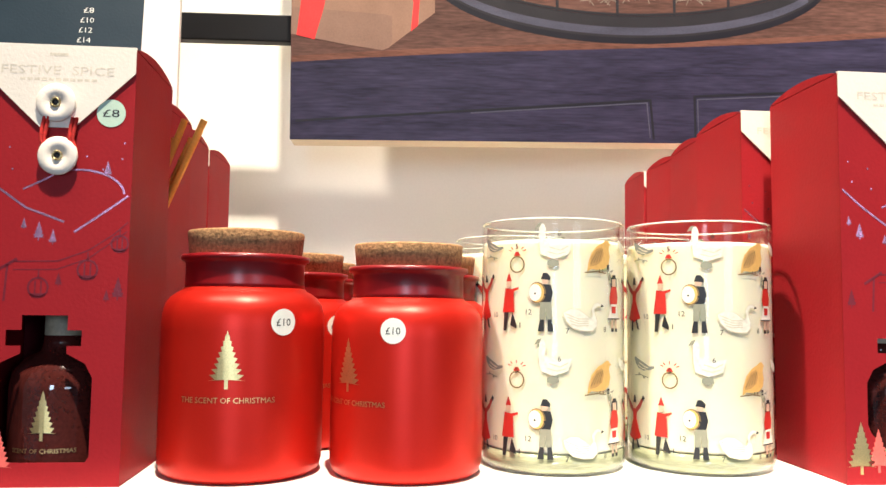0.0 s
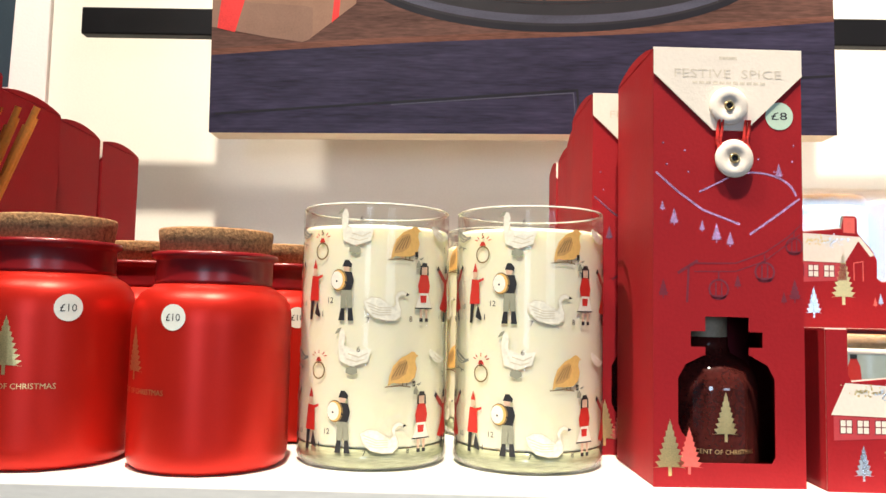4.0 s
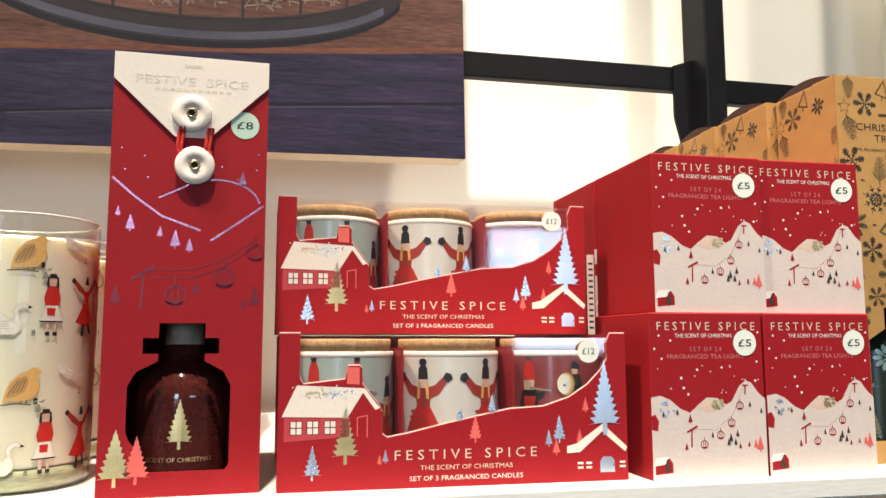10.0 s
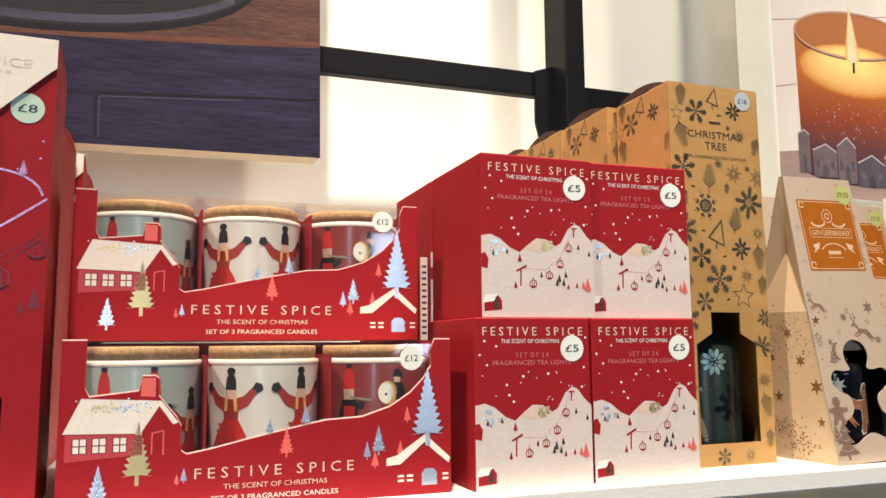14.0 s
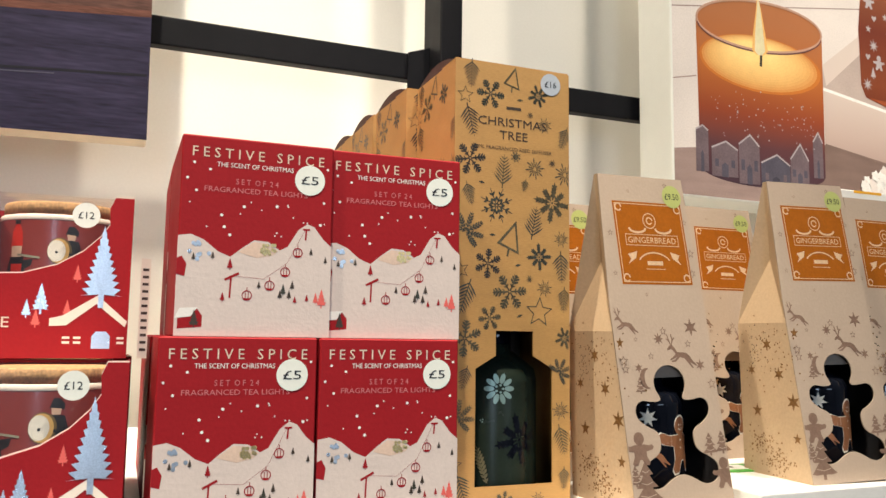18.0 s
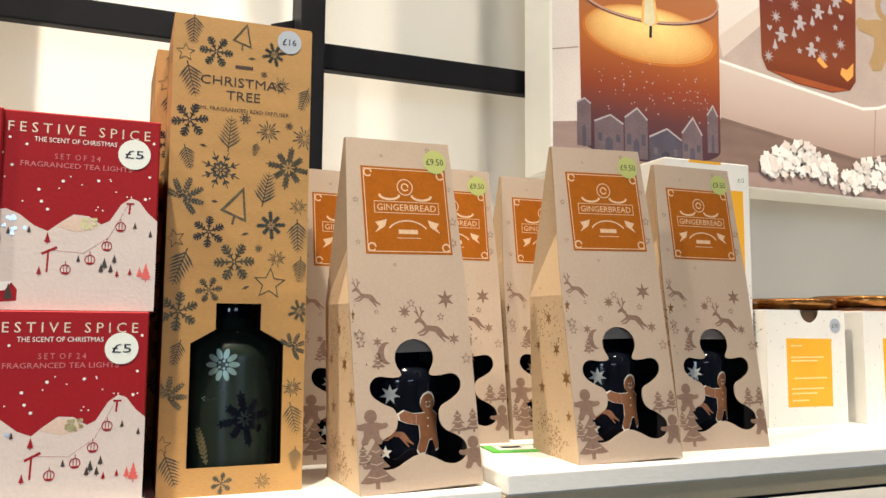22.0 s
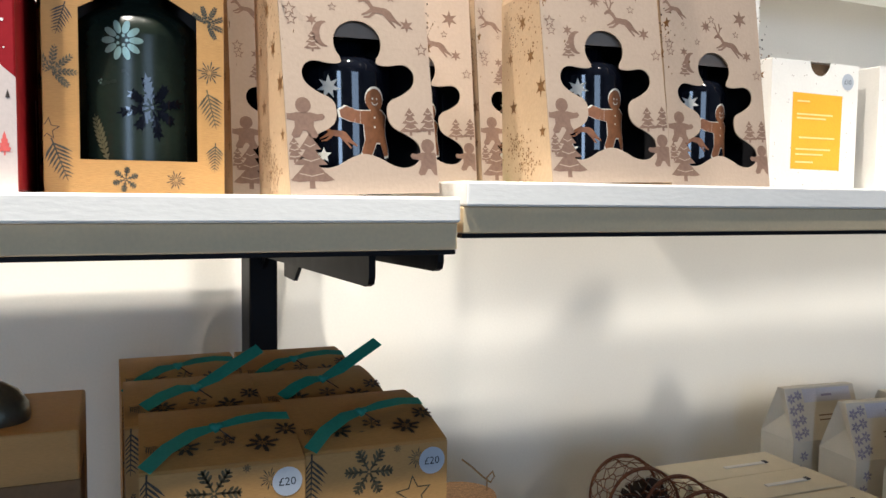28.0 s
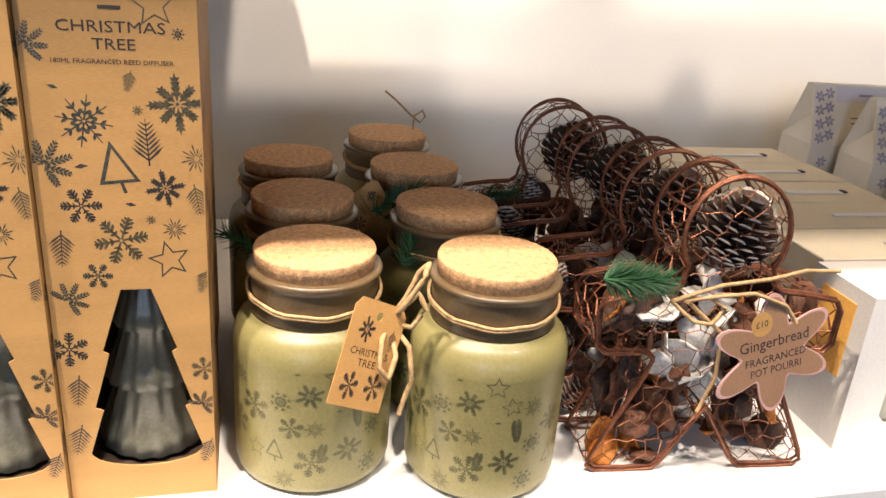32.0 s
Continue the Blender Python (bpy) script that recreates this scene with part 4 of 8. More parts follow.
def festive_carton():
    w, d, h = 0.083, 0.080, 0.240
    th = thing("reed_diffuser_box", "tall red card diffuser box with cream envelope flap and bottle window", "gift box", "red diffuser boxes on the shelf")
    part("front_panel", plate([(-w / 2, 0), (w / 2, 0), (w / 2, h), (-w / 2, h)], [bottle_hole()]), RED, th)
    carton_shell("carton", w, d, h, RED, th)
    fl = part("flap", plate([(-w / 2, h - 0.014), (-0.0085, h - 0.0455), (0.0095, h - 0.0455), (w / 2, h - 0.014), (w / 2, h + 0.0006), (-w / 2, h + 0.0006)], t=0.0008), CREAM, th, "cream triangular flap", pose(0, -0.0012, 0))
    part("top", arched_lid(w, 0.0008, d - 0.0005, h + 0.0001, 0.0055), RED, th, "bowed red card top")
    part("top_edge", bm_box(-w / 2, w / 2, -0.001, 0.0007, h, h + 0.0009), CREAM, th, "cream folded edge")
    prints("brand_mark", [[(-0.005, h - 0.0055), (0.005, h - 0.0055), (0.005, h - 0.0038), (-0.005, h - 0.0038)]], EMBOSS, fl, off=0.0004)
    writing("title", "FESTIVE  SPICE", 0, h - 0.0135, 0.060, 0.0048, EMBOSS, fl)
    prints("subtitle", [[(-0.020 + k * 0.0038, h - 0.0195), (-0.0172 + k * 0.0038, h - 0.0195), (-0.0172 + k * 0.0038, h - 0.0180), (-0.020 + k * 0.0038, h - 0.0180)] for k in range(11)], EMBOSS, fl)
    for k, z in enumerate((h - 0.0320, h - 0.0615)):
        u = 0.0 if k == 0 else 0.0025
        me = lathe([(0.0105, 0), (0.0107, 0.0008), (0.0100, 0.0016), (0.0030, 0.0016), (0.0028, 0.0002)], 28)
        bt = part("button", me, CREAM, th, "round cream card button", pose(u, -0.0016 - 0.0006 * k, z, 90))
        part("eyelet", lathe([(0.0028, 0), (0.0028, 0.0020), (0.0022, 0.0025), (0.0016, 0.0018), (0.0016, 0.0017)], 18, False), BRASS, bt)
        # black disc inside the eyelet, drawn for the shade in its hole
        part("eyelet_hole_shade", lathe([(0.0017, 0.0004), (0.0017, 0.0016), (0.0, 0.0016)], 14, False), BLACK_INK, bt)
    for u in (-0.0065, 0.0085):
        wire("cord", [(u + 0.001, -0.0025, h - 0.040), (u, -0.0028, h - 0.046), (u - 0.0006, -0.0028, h - 0.052), (u + 0.002, -0.0022, h - 0.058)], 0.0010, CORD_RED, th)
        wire("cord", [(u + 0.003, -0.0024, h - 0.040), (u + 0.0022, -0.0028, h - 0.046), (u + 0.0012, -0.0028, h - 0.052), (u + 0.003, -0.0022, h - 0.058)], 0.0010, CORD_RED, th)
    lines = ribbon([(-0.040, 0.1705), (-0.028, 0.160), (-0.014, 0.150), (0.0065, 0.1425)], 0.0012) + ribbon([(0.012, 0.1370), (0.026, 0.147), (0.040, 0.1575)], 0.0012) + ribbon(arc_points(0.014, 0.1575, 0.024, 0.014, 5, 110), 0.0012) + ribbon([(-0.016, 0.160), (-0.004, 0.166), (0.002, 0.1695)], 0.0010)
    prints("slope_line", lines, FOIL_SLOPE, th, "lilac foil slope lines")
    for u, v, s in ((-0.0365, 0.149, 0.006), (-0.030, 0.141, 0.010), (-0.0145, 0.138, 0.0065), (-0.0065, 0.132, 0.011), (0.001, 0.130, 0.0085), (0.0285, 0.168, 0.009), (-0.036, 0.101, 0.011), (0.005, 0.107, 0.008), (0.0365, 0.100, 0.013), (0.0305, 0.099, 0.007)):
        prints("small_tree", shift(tree_shape(0.62, 5), u, v, s), FOIL_SLOPE if v > 0.125 else RED_DARK, th)

    lift = ribbon([(-0.023, 0.099), (-0.022, 0.119)], 0.0012) + ribbon([(-0.028, 0.115), (-0.017, 0.122)], 0.0016) + ribbon([(-0.019, 0.1205), (0.004, 0.121), (0.020, 0.127), (0.033, 0.136), (0.0405, 0.143)], 0.0006) + ribbon([(-0.019, 0.116), (0.004, 0.1165), (0.020, 0.1225), (0.0405, 0.138)], 0.0005)
    each("gondola", [gondola(-0.0055, 0.1065, 0.0105), gondola(0.0200, 0.1165, 0.0105), gondola(0.0365, 0.131, 0.009)], RED_DARK, th)
    prints("ski_lift", lift, RED_DARK, th, "dark foil ski lift")
    tagged(prints("snow", [circle(u, v, 0.0006, 8) for u, v in ((-0.036, 0.187), (-0.024, 0.183), (-0.022, 0.171), (-0.034, 0.175), (0.017, 0.179), (0.036, 0.178), (0.037, 0.187), (0.026, 0.172))], FOIL_SLOPE, th), kind="stuff")
    prints("gold_tree", shift(tree_shape(0.62, 8, 0.3), -0.0325, 0.006, 0.030), FOIL_GOLD, th, "gold foil fir tree")
    prints("coral_tree", shift(tree_shape(0.62, 8, 0.3), -0.0220, 0.007, 0.025), RED_LIGHT, th, "coral fir tree")
    bo = part("bottle", lathe([(0.020, 0.002), (0.0270, 0.004), (0.0278, 0.008), (0.0278, 0.050), (0.0262, 0.058), (0.020, 0.065), (0.0125, 0.069), (0.0112, 0.074), (0.0112, 0.078)], 40), AMBER, th, "brown glass diffuser bottle", pose(-0.001, 0.0305, 0.002))
    part("stopper", lathe([(0.0106, 0.074), (0.0110, 0.075), (0.0110, 0.0905), (0.0100, 0.0915)], 28), STOPPER, bo)
    prints("gold_tree", shift(tree_shape(0.55, 8, 0.3), 0, 0.022, 0.027), FOIL_GOLD, bo, R=0.0279, off=0.0005)
    writing("motto", "SCENT OF CHRISTMAS", 0, 0.0165, 0.036, 0.0024, FOIL_GOLD, bo, R=0.0279, off=0.0005)
    # darker red sheet behind the bottle, inner shade put into its colour
    part("inner_shade_sheet", bm_box(-w / 2 + 0.002, w / 2 - 0.002, d - 0.012, d - 0.010, 0.002, 0.12), RED_DARK, th)
    return th


box_a = festive_carton()
price_sticker("£8", 0.0290, 0.2035, 0.0078, STICKER, box_a)
box_a.matrix_basis = pose(0.2455, 0.4415, SHELF, 0, 0, 2.2)
copy_thing(box_a, pose(-0.2430, 0.433, SHELF, 0, 0, 2))


for x, y, a in ((0.2285, 0.536, 1.5), (0.232, 0.620, -2), (0.240, 0.702, 2), (0.236, 0.783, -2), (-0.264, 0.545, -2), (-0.268, 0.632, 1), (-0.270, 0.720, -1)):
    copy_thing(box_a, pose(x, y, SHELF, 0, 0, a))
sticks = thing("reed_sticks", "bundle of orange reed diffuser sticks leaning between two boxes", "reed sticks", m=pose(-0.2470, 0.526, SHELF))
for k in range(7):
    wire("reed", [(-0.036 + 0.0012 * k, 0.003 * (k % 3), 0.0025), (0.036 + 0.0042 * k, 0.003 * (k % 3) - 0.002, 0.222 - 0.006 * (k * 2 % 3))], 0.0023, REED, sticks)


# ---- frosted red candle jars ----
def red_jar():
    th = thing("candle_jar", "frosted red glass candle jar with a flat cork lid", "candle", "red candle jars on the shelf")
    R = 0.0465
    body = lathe([(0.030, 0), (0.042, 0.0005), (0.0450, 0.003), (0.0462, 0.007), (R, 0.012), (R, 0.083), (0.0462, 0.090), (0.0447, 0.096), (0.0420, 0.100), (0.0385, 0.1025), (0.0358, 0.104), (0.0346, 0.1055)], 64)
    b = part("jar", body, JAR_RED, th)
    part("neck", lathe([(0.0346, 0.1050), (0.0342, 0.108), (0.0342, 0.119), (0.0350, 0.1205), (0.0368, 0.1212), (0.0372, 0.1225), (0.0368, 0.1240), (0.0345, 0.1245), (0.0325, 0.1245)], 56), JAR_RED_NECK, th, "glossy dark red glass neck")
    c = part("cork_lid", lathe([(0.0300, 0.1245), (0.0325, 0.1247), (0.0338, 0.1370), (0.0334, 0.1382), (0.0, 0.1388)], 48, False), CORK_DARK, th, "flat cork lid")
    prints("gold_tree", shift(tree_shape(0.66, 9, 0.35), -0.003, 0.051, 0.031), FOIL_GOLD, th, "gold foil fir tree", R=R)
    writing("motto", "THE SCENT OF CHRISTMAS", -0.003, 0.0450, 0.052, 0.0030, FOIL_GOLD, th, R=R)
    price_sticker("£10", 0.027, 0.0865, 0.0073, STICKER_WHITE, th, R=R, off=0.0009)
    return th


jar = red_jar()
jar.matrix_basis = pose(-0.1465, 0.481, SHELF, 0, 0, 4) @ Matrix.Scale(1.030, 4)
for x, y, a in ((-0.0475, 0.4785, -44), (-0.128, 0.582, 10), (-0.030, 0.586, -8), (-0.125, 0.69, 30), (-0.03, 0.69, 60)):
    copy_thing(jar, pose(x, y, SHELF, 0, 0, a) @ Matrix.Scale(0.955, 4))


# ---- glass candles printed with counting-rhyme pictures ----
INK = {"red": mat("red_print", (0.52, 0.022, 0.015), 0.5), "black": BLACK_INK, "grey": mat("grey_print", (0.20, 0.21, 0.19), 0.5), "white": mat("ivory_print", (0.80, 0.76, 0.66), 0.5), "brick": mat("brick_red_print", (0.34, 0.030, 0.022), 0.5), "cream": mat("pearl_print", (0.78, 0.75, 0.64), 0.45, var=0.16, scale=220), "sage": mat("sage_grey_print", (0.27, 0.27, 0.20), 0.5), "drum": mat("drum_rim_print", (0.20, 0.13, 0.05), 0.5), "gold": mat("ochre_print", (0.70, 0.42, 0.13), 0.5), "ochre": mat("brown_ochre_print", (0.52, 0.29, 0.10), 0.5), "skin": mat("pale_print", (0.62, 0.42, 0.30), 0.5), "line": mat("thin_grey_line_print", (0.64, 0.57, 0.42), 0.5)}


def wrap_shapes(th, R, rows, scale=1.0):
    for name, layers in rows:
        if name.endswith("_figure"):
            us = [q[0] for ink, polys in layers for poly in polys for q in poly]
            v0, cu, k = min(q[1] for ink, polys in layers for poly in polys for q in poly), (min(us) + max(us)) / 2, 0.88
            layers = [(ink, [[(cu + (q[0] - cu) * k, v0 + 0.002 + (q[1] - v0) * k) for q in poly] for poly in polys]) for ink, polys in layers]
        prints_multi(name, [(INK[ink], polys) for ink, polys in layers], th, R=R, off=0.0002)


def motif_drummer(u, v):
    s = 0.0395
    f = lambda pts: [(u + x * s, v + y * s) for x, y in pts]
    o = lambda dx, dy, rx, ry: [(u + dx + rx * math.cos(a), v + dy + ry * math.sin(a)) for a in [0.35 * k for k in range(18)]]
    return [("black", [f([(-0.07, 0.49), (0.10, 0.49), (0.14, 0.66), (0.10, 0.80), (-0.05, 0.81), (-0.09, 0.68)]), f([(-0.07, 0.89), (0.09, 0.87), (0.10, 0.93), (0.04, 1.0), (-0.03, 1.0)]), f([(-0.12, 0), (-0.01, 0), (-0.01, 0.21), (-0.08, 0.21)]), f([(0.05, 0.0), (0.15, 0.0), (0.12, 0.21), (0.05, 0.21)])]),
            ("sage", [f([(-0.09, 0.20), (0.01, 0.20), (0.02, 0.50), (-0.08, 0.50)]), f([(0.03, 0.20), (0.13, 0.21), (0.11, 0.50), (0.01, 0.50)])]),
            ("skin", [f([(-0.04, 0.81), (0.05, 0.81), (0.06, 0.88), (-0.05, 0.89)])]),
            ("drum", [o(-0.0052, 0.0262, 0.0060, 0.0072)]), ("gold", [o(-0.0056, 0.0262, 0.0052, 0.0066)]), ("white", [o(-0.0066, 0.0262, 0.0044, 0.0058)]),
            ("black", [o(-0.0066, 0.0255, 0.0007, 0.0007), f([(-0.02, 0.62), (0.08, 0.56), (0.09, 0.59), (-0.01, 0.65)])])]


def motif_swan(u, v):
    s = 0.0255
    f = lambda pts: [(u + x * s, v + y * s) for x, y in pts]
    body = f([(-0.58, 0.44), (-0.50, 0.24), (-0.34, 0.08), (-0.08, 0.02), (0.16, 0.02), (0.28, 0.12), (0.30, 0.26), (0.24, 0.40), (0.22, 0.52), (0.30, 0.60), (0.40, 0.58), (0.42, 0.64), (0.32, 0.70), (0.20, 0.66), (0.13, 0.54), (0.16, 0.40), (0.10, 0.32), (-0.04, 0.42), (-0.20, 0.52), (-0.40, 0.54)])
    lines = sum((ribbon(f([(-0.52 + 0.05 * k, 0.42 - 0.08 * k), (-0.2, 0.30 - 0.055 * k), (0.06, 0.30 - 0.05 * k)]), 0.0005) for k in range(4)), []) + ribbon(body + body[:1], 0.0004)
    return [("cream", [body]), ("line", lines), ("black", [f([(0.40, 0.57), (0.50, 0.60), (0.42, 0.645)])])]


def motif_coat(u, v, skirt=False):
    s = 0.0395
    f = lambda pts: [(u + x * s, v + y * s) for x, y in pts]
    if skirt:
        return [("red", [f([(-0.10, 0.46), (0.11, 0.46), (0.14, 0.60), (0.09, 0.79), (-0.08, 0.79), (-0.13, 0.60)])]), ("white", [f([(-0.19, 0.22), (0.19, 0.22), (0.10, 0.48), (-0.09, 0.48)])]), ("skin", [f([(-0.05, 0.79), (0.05, 0.79), (0.06, 0.92), (-0.06, 0.92)]), f([(-0.08, 0.06), (-0.03, 0.06), (-0.03, 0.22), (-0.08, 0.22)]), f([(0.04, 0.06), (0.09, 0.06), (0.09, 0.22), (0.04, 0.22)])]), ("line", ribbon(f([(-0.19, 0.22), (-0.09, 0.48)]), 0.0005) + ribbon(f([(0.19, 0.22), (0.10, 0.48)]), 0.0005)), ("red", [f([(-0.07, 0.32), (0.05, 0.32), (0.06, 0.44), (-0.08, 0.44)])]), ("black", [f([(-0.19, 0.215), (0.19, 0.215), (0.19, 0.235), (-0.19, 0.235)]), f([(-0.07, 0.92), (0.07, 0.92), (0.05, 0.99), (-0.05, 0.99)]), f([(-0.10, 0.78), (-0.06, 0.78), (-0.06, 0.94), (-0.09, 0.94)]), f([(0.06, 0.78), (0.10, 0.78), (0.09, 0.94), (0.06, 0.94)]), f([(-0.09, 0.0), (-0.02, 0.0), (-0.02, 0.06), (-0.09, 0.06)]), f([(0.03, 0.0), (0.10, 0.0), (0.10, 0.06), (0.03, 0.06)])])]
    return [("red", [f([(-0.14, 0.32), (0.12, 0.32), (0.1, 0.72), (-0.08, 0.74)]), f([(-0.06, 0.86), (0.06, 0.86), (0.0, 1.02)]), f([(0.05, 0.66), (0.2, 0.72), (0.2, 0.76), (0.05, 0.72)])]), ("skin", [f([(-0.05, 0.75), (0.05, 0.75), (0.05, 0.86), (-0.05, 0.86)])]), ("black", [f([(-0.12, 0.0), (-0.05, 0.0), (0.0, 0.32), (-0.1, 0.32)]), f([(0.03, 0.1), (0.16, 0.04), (0.17, 0.09), (0.08, 0.32)])])]


def motif_dancer(u, v):
    s = 0.0395
    f = lambda pts: [(u + x * s, v + y * s) for x, y in pts]
    return [("red", [f([(-0.24, 0.22), (0.0, 0.16), (0.22, 0.24), (0.12, 0.44), (0.07, 0.56), (0.10, 0.74), (-0.06, 0.74), (-0.05, 0.54), (-0.12, 0.42)])]), ("brick", [f([(-0.05, 0.66), (-0.20, 0.74), (-0.31, 0.86), (-0.27, 0.92), (-0.16, 0.84), (-0.04, 0.76)]), f([(0.07, 0.66), (0.20, 0.76), (0.28, 0.90), (0.23, 0.94), (0.16, 0.84), (0.06, 0.76)])]), ("black", [f([(-0.04, 0.84), (0.08, 0.84), (0.05, 0.96), (0.02, 1.0), (-0.01, 0.96)]), f([(-0.10, 0.0), (-0.03, 0.0), (-0.02, 0.2), (-0.07, 0.2)]), f([(0.12, 0.05), (0.19, 0.02), (0.11, 0.22), (0.06, 0.2)]), f([(-0.32, 0.85), (-0.26, 0.91), (-0.31, 0.96), (-0.36, 0.90)]), f([(0.24, 0.93), (0.29, 0.89), (0.33, 0.95), (0.28, 1.0)])]), ("skin", [f([(-0.03, 0.74), (0.07, 0.74), (0.07, 0.85), (-0.03, 0.85)])])]


def motif_partridge(u, v):
    s = 0.0205
    f = lambda pts: [(u + x * s, v + y * s) for x, y in pts]
    body = f([(-0.44, 0.06), (-0.40, 0.34), (-0.30, 0.62), (-0.08, 0.84), (0.14, 0.94), (0.26, 1.02), (0.36, 1.0), (0.42, 0.93), (0.50, 0.90), (0.41, 0.86), (0.38, 0.74), (0.44, 0.54), (0.38, 0.30), (0.20, 0.16), (-0.10, 0.13), (-0.30, 0.15)])
    wing = f([(-0.36, 0.22), (-0.30, 0.52), (-0.12, 0.74), (0.08, 0.80), (0.16, 0.62), (0.08, 0.40), (-0.12, 0.26)])
    lines = sum((ribbon(f([(-0.32 + 0.10 * k, 0.30 + 0.03 * k), (-0.10 + 0.07 * k, 0.66 + 0.03 * k)]), 0.0005) for k in range(4)), [])
    twig = ribbon(f([(-0.52, 0.04), (-0.10, 0.08), (0.24, 0.03)]), 0.0007) + ribbon(f([(0.0, 0.15), (-0.02, 0.06)]), 0.0006) + ribbon(f([(0.12, 0.15), (0.12, 0.05)]), 0.0006)
    return [("gold", [body]), ("ochre", [wing]), ("drum", lines), ("drum", twig), ("sage", [f([(0.34, -0.16), (0.46, -0.18), (0.50, -0.08), (0.43, 0.06), (0.36, -0.04)]), f([(0.26, 0.08), (0.42, 0.18), (0.36, 0.08)]), f([(0.42, 0.10), (0.62, 0.16), (0.52, 0.06)])])]


def motif_bird(u, v, ink="cream"):
    s = 0.0165
    f = lambda pts: [(u + x * s, v + 0.006 + y * s) for x, y in pts]
    out = [(ink, [f([(-0.55, 0.86), (-0.44, 0.92), (-0.30, 0.84), (0.05, 0.72), (0.34, 0.58), (0.58, 0.60), (0.60, 0.52), (0.34, 0.44), (0.05, 0.40), (-0.25, 0.48), (-0.45, 0.66)])]), ("line", ribbon(f([(-0.2, 0.7), (0.1, 0.56), (0.3, 0.52)]), 0.0007) + ribbon(f([(-0.3, 0.6), (0.0, 0.48), (0.2, 0.46)]), 0.0006))]
    if ink == "grey":
        out += [("sage", ribbon(f([(-0.5, 0.2), (-0.1, 0.24), (0.3, 0.16)]), 0.0006) + [f([(-0.3, 0.22), (-0.2, 0.34), (-0.1, 0.24)]), f([(0.0, 0.22), (0.06, 0.08), (0.18, 0.18)])])]
    return out


def motif_goose(u, v):
    s = 0.0245
    f = lambda pts: [(u + x * s, v + y * s) for x, y in pts]
    return [("cream", [f([(-0.34, 0.95), (-0.24, 1.0), (-0.18, 0.86), (-0.20, 0.6), (0.06, 0.5), (0.45, 0.55), (0.36, 0.24), (0.0, 0.12), (-0.3, 0.24), (-0.36, 0.6)])]), ("line", ribbon(f([(-0.1, 0.42), (0.16, 0.34), (0.36, 0.44)]), 0.0006) + ribbon(f([(-0.14, 0.3), (0.1, 0.24), (0.3, 0.3)]), 0.0006)), ("sage", [f([(-0.15, -0.02), (0.0, -0.08), (0.14, -0.02), (0.12, 0.09), (-0.02, 0.13), (-0.14, 0.08)]), f([(-0.46, 0.86), (-0.34, 0.90), (-0.28, 1.02), (-0.38, 0.99)])])]


def motif_ring(u, v):
    return [("drum", ribbon(circle(u, v, 0.0048, 18) + [(u + 0.0048, v)], 0.0009)), ("red", sum((ribbon([(u + 0.0042 * math.cos(a), v + 0.0075 + 0.0022 * math.sin(a)), (u + 0.0064 * math.cos(a), v + 0.0075 + 0.0042 * math.sin(a))], 0.0006) for a in (0.3, 0.8, 1.57, 2.3, 2.8)), []) + [[(u - 0.0024, v + 0.0052), (u + 0.0024, v + 0.0052), (u + 0.001, v + 0.0076), (u - 0.001, v + 0.0076)]])]


